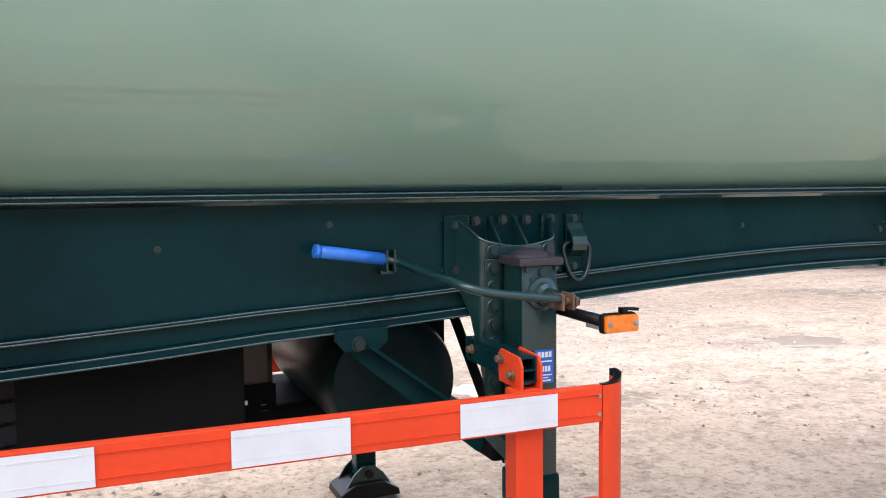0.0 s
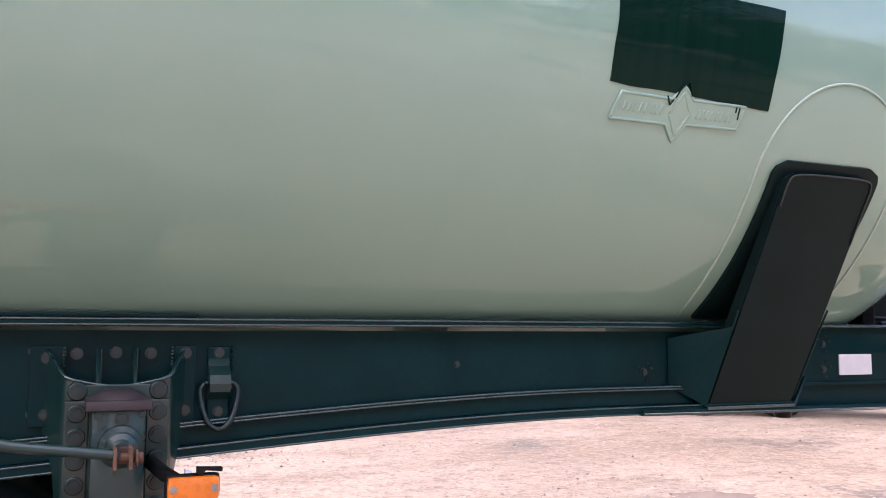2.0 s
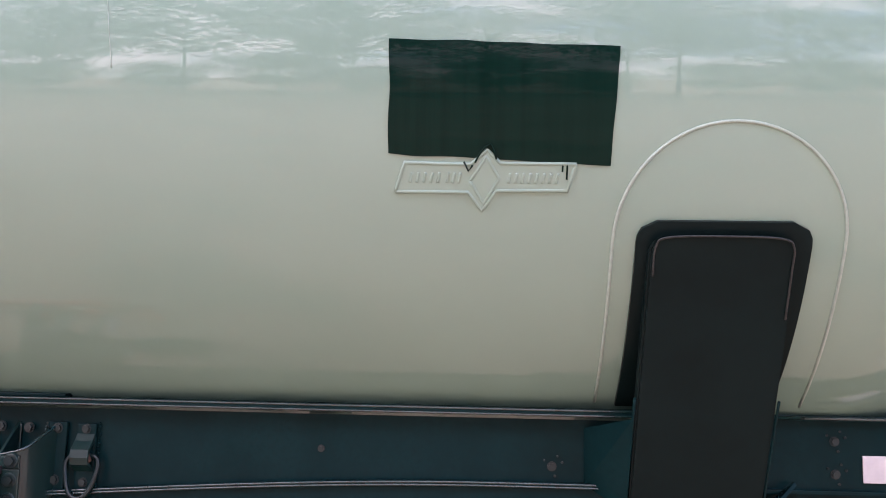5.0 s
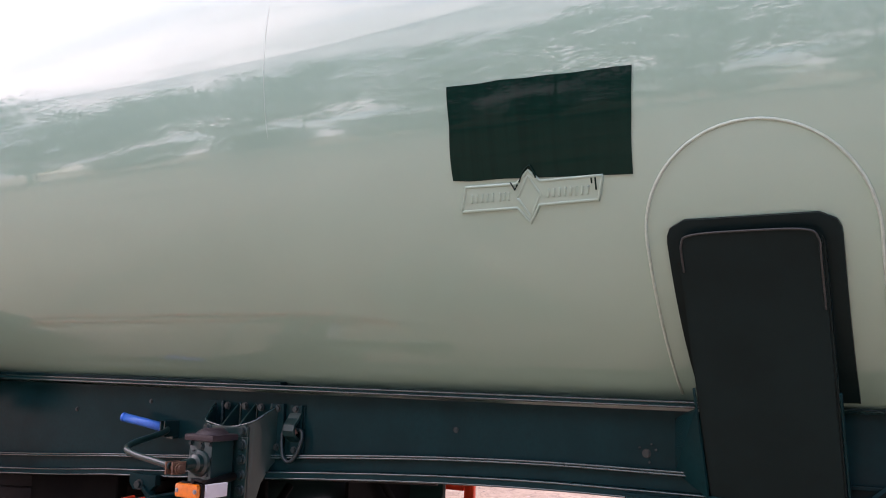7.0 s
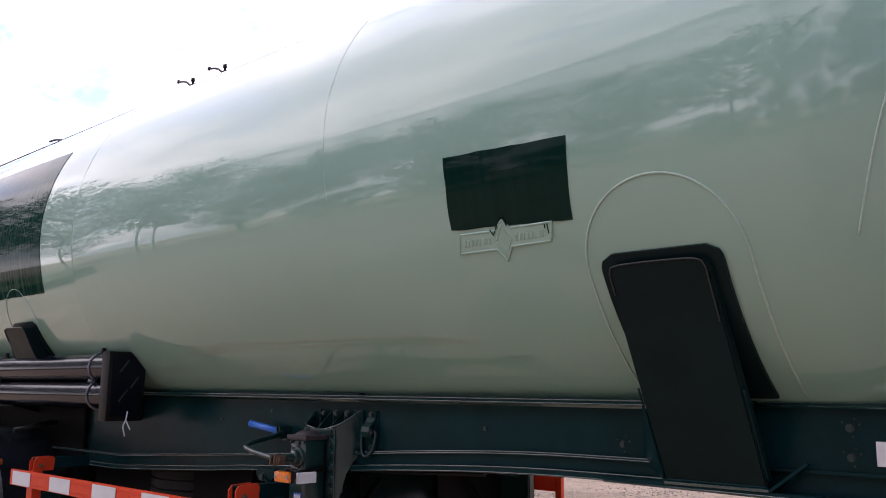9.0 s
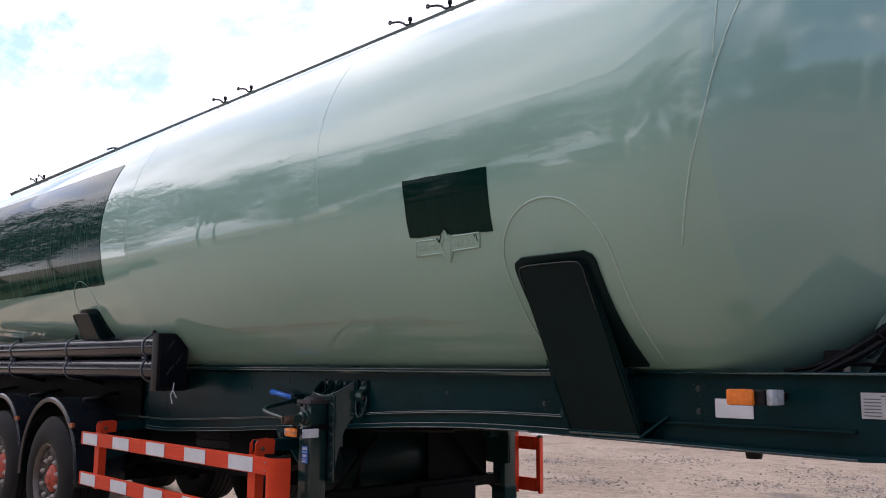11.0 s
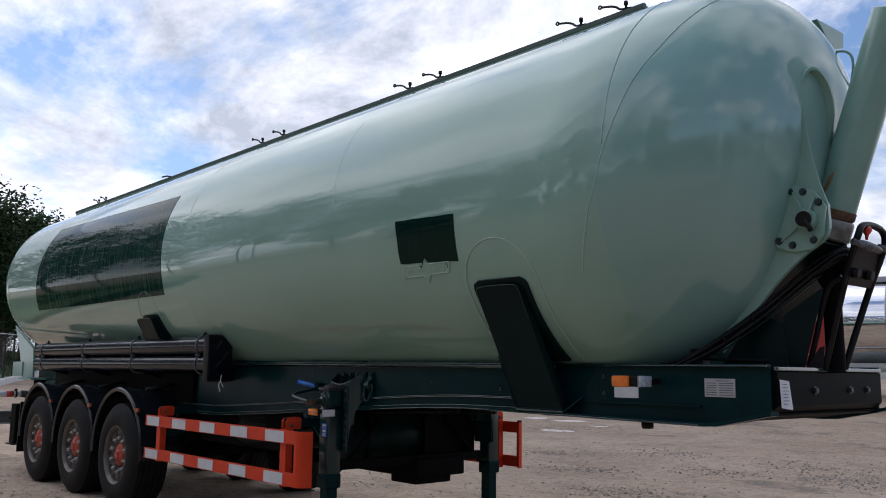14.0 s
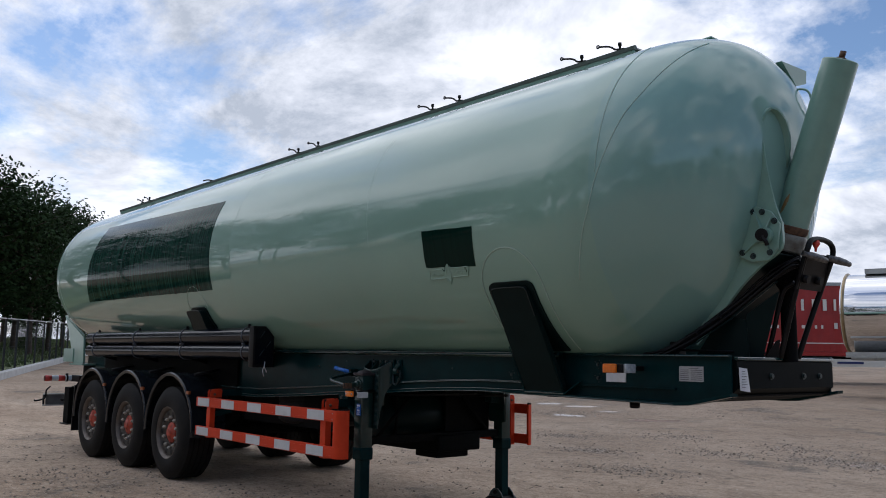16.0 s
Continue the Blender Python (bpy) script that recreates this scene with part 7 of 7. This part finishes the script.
def build_white_tanker():
    pt, u = (12.1, 10.5), (0.905, -0.425)
    T = oriented(pt, u)
    z0 = ground_z(15, 9)
    t = thing("white_tanker", (pt[0], pt[1], z0), "cream white tank vehicle with a navy blue skirt", "truck")
    bm = B()
    seg = 40
    def ring(a, s):
        out = []
        for k in range(seg):
            th = k * math.tau / seg
            c, q = math.cos(th), math.sin(th)
            out.append(bm.verts.new(T(a, 1.2 * s * math.copysign(abs(c) ** 0.55, c), 1.79 + 0.64 * s * math.copysign(abs(q) ** 0.55, q))))
        return out
    rings = [ring(a, s) for a, s in ((0.0, 0.05), (0.01, 0.80), (0.05, 0.93), (0.14, 1.0), (3.0, 1.0), (6.0, 1.0), (9.0, 1.0), (9.1, 0.9), (9.15, 0.05))]
    for p, q in zip(rings, rings[1:]):
        for k in range(seg):
            bm.faces.new((p[k], p[(k + 1) % seg], q[(k + 1) % seg], q[k])).smooth = True
    part("tank_body", bm, M_OFFWHITE, t, "cream white tank body")
    bm = B()
    prism_pts = [(3.80, 2.415), (4.15, 2.50), (8.0, 2.50), (8.0, 2.20), (4.00, 2.20)]
    lo = [bm.verts.new(T(a, -1.16, c)) for a, c in prism_pts]
    hi = [bm.verts.new(T(a, 0.7, c)) for a, c in prism_pts]
    bm.faces.new(lo)
    bm.faces.new(hi[::-1])
    for i in range(5):
        bm.faces.new((lo[i], hi[i], hi[(i + 1) % 5], lo[(i + 1) % 5]))
    part("manhole_hood", bm, M_OFFWHITE, t)
    bm = B()
    obox(bm, T, 0.05, 9.05, -1.24, 1.24, 1.02, 1.50)
    sk = part("blue_skirt", bm, M_NAVY, t, "navy blue side skirt")
    for a in (1.2, 2.2, 3.4, 5.0):
        bm = B()
        obox(bm, T, a, a + 0.22, -1.262, -1.245, 1.05, 1.10)
        part("skirt_marker", bm, M_BLACK, sk)
    bm = B()
    obox(bm, T, 0.3, 8.8, -0.52, 0.8, 0.62, 1.0)
    part("underframe", bm, M_DARK, t)
    v = T(0, 1, 0) - T(0, 0, 0)
    for a in (0.9, 2.1, 6.8):
        for b in (-0.95, 1.02):
            p = T(a, b, 0)
            simple_wheel(t, p.x, p.y, ground_top(p.x, p.y) + 0.455, v, 0.46)


build_white_tanker()


def build_puddle(name, x, y, rx, ry, rot, seed):
    bm = B()
    n, rings = 96, 6
    c = bm.verts.new((x, y, ground_sheet(x, y) + 0.0025))
    prev = None
    for q in range(1, rings + 1):
        ring = []
        for k in range(n):
            t = k * math.tau / n
            f = 0.90 + 0.38 * noise.noise(V(math.cos(t) * 1.9, math.sin(t) * 1.9, seed)) + 0.20 * noise.noise(V(math.cos(t) * 5, math.sin(t) * 5, seed))
            a, b = rx * f * q / rings * math.cos(t), ry * f * q / rings * math.sin(t)
            px, py = x + a * math.cos(rot) - b * math.sin(rot), y + a * math.sin(rot) + b * math.cos(rot)
            ring.append(bm.verts.new((px, py, ground_sheet(px, py) + (0.0025 if q < rings else 0.0005))))
        for k in range(n):
            j = (k + 1) % n
            bm.faces.new((prev[k], ring[k], ring[j], prev[j]) if prev else (c, ring[k], ring[j])).smooth = True
        prev = ring
    ob = new(name, mesh_of(bm, name, M_WATER))
    tagged(ob, "shallow muddy puddle with a pale dried rim", "puddle", "puddles in the yard", "structure")
    # pale flakes of dried mud round the water
    random.seed(seed)
    bm = B()
    for _ in range(int(150 + 120 * rx)):
        t, q = random.uniform(0, math.tau), 1.0 + abs(random.gauss(0, 0.38))
        if noise.noise(V(math.cos(t) * 1.6, math.sin(t) * 1.6, seed + 7)) + random.uniform(-0.25, 0.25) < 0.0:
            continue
        a, b = (rx + 0.05) * q * math.cos(t), (ry + 0.05) * q * math.sin(t)
        px, py = x + a * math.cos(rot) - b * math.sin(rot), y + a * math.sin(rot) + b * math.cos(rot)
        size = random.uniform(0.008, 0.034) / q
        vs = []
        for k in range(7):
            g = k * math.tau / 7
            e = size * random.uniform(0.5, 1.2)
            fx, fy = px + 1.5 * e * math.cos(g + rot), py + 0.8 * e * math.sin(g + rot)
            vs.append(bm.verts.new((fx, fy, ground_sheet(fx, fy) + 0.004)))
        bm.faces.new(vs)
    rim = new("dried_rim", mesh_of(bm, "dried_rim", M_CRUST))
    rim.parent = ob


for i, (x, y, rx, ry, rot) in enumerate(((4.87, 3.75, 0.24, 0.22, 0.3), (8.5, 4.25, 0.42, 0.26, -0.3), (-6.48, 13.67, 0.36, 0.30, 0.8), (-5.35, 13.68, 0.48, 0.22, 0.5), (-4.05, 11.7, 0.50, 0.24, 0.1), (-3.95, 13.12, 0.26, 0.14, 0.6), (-1.93, 12.2, 0.72, 0.22, 0.6), (4.35, 8.52, 0.50, 0.34, 0.1))):
    build_puddle("puddle", x, y, rx, ry, rot, i + 2)


# stony patches where the sand has washed out
STONY = [(4.35, 8.52, 0.62), (4.35, 8.52, 0.55), (0.16, 9.91, 0.45), (2.16, 7.99, 0.40), (3.62, 8.67, 0.45), (0.67, 6.77, 0.40), (-1.14, 8.21, 0.35), (2.62, 5.24, 0.45), (3.0, 9.6, 0.5), (-4.2, 12.2, 0.7)]


def build_gravel():
    random.seed(21)
    verts, faces = [], []
    base = [(1, 0, 0), (-1, 0, 0), (0, 1, 0), (0, -1, 0), (0, 0, 1), (0, 0, -0.6)]
    tri = [(0, 2, 4), (2, 1, 4), (1, 3, 4), (3, 0, 4), (2, 0, 5), (1, 2, 5), (3, 1, 5), (0, 3, 5)]
    for k in range(90000):
        if k % 3 == 0:
            x, y = random.uniform(-8, 14), random.uniform(2.6, 16)
        elif k % 3 == 1:
            x, y = random.uniform(-9, 5), random.uniform(-3.5, 0.6)
        else:
            x, y = random.gauss(3, 5), random.gauss(1.5, 5)
        patch = k % 14 == 5
        if patch:
            x, y, w = STONY[k // 14 % len(STONY)]
            x, y = x + random.gauss(0, w), y + random.gauss(0, w * 0.6)
        elif k % 25 == 0:
            t, q = random.uniform(0, math.tau), random.uniform(0.24, 0.62)
            x, y = 4.87 + 1.5 * q * math.cos(t), 3.75 + q * math.sin(t)
        if not patch and noise.noise(V(x * 0.45, y * 0.45, 1.7)) + 0.5 * noise.noise(V(x * 1.7, y * 1.7, 5.0)) < random.uniform(-0.30, 0.45):
            continue
        r = 0.003 + (0.024 if patch else 0.019) * random.random() ** (3 if patch else 5)
        z = ground_sheet(x, y) + r * 0.12
        o = len(verts)
        rot = random.uniform(0, math.tau)
        c, s = math.cos(rot), math.sin(rot)
        for a, b, d in base:
            a, b, d = a * random.uniform(0.7, 1.3), b * random.uniform(0.6, 1.2), d * random.uniform(0.4, 0.9)
            verts.append((x + r * (a * c - b * s), y + r * (a * s + b * c), z + r * d))
        faces += [tuple(o + i for i in f) for f in tri]
    me = bpy.data.meshes.new("gravel")
    me.from_pydata(verts, [], faces)
    me.materials.append(M_STONE)
    tagged(new("gravel", me), "scattered small stones on the sandy yard", "gravel", kind="stuff")


build_gravel()
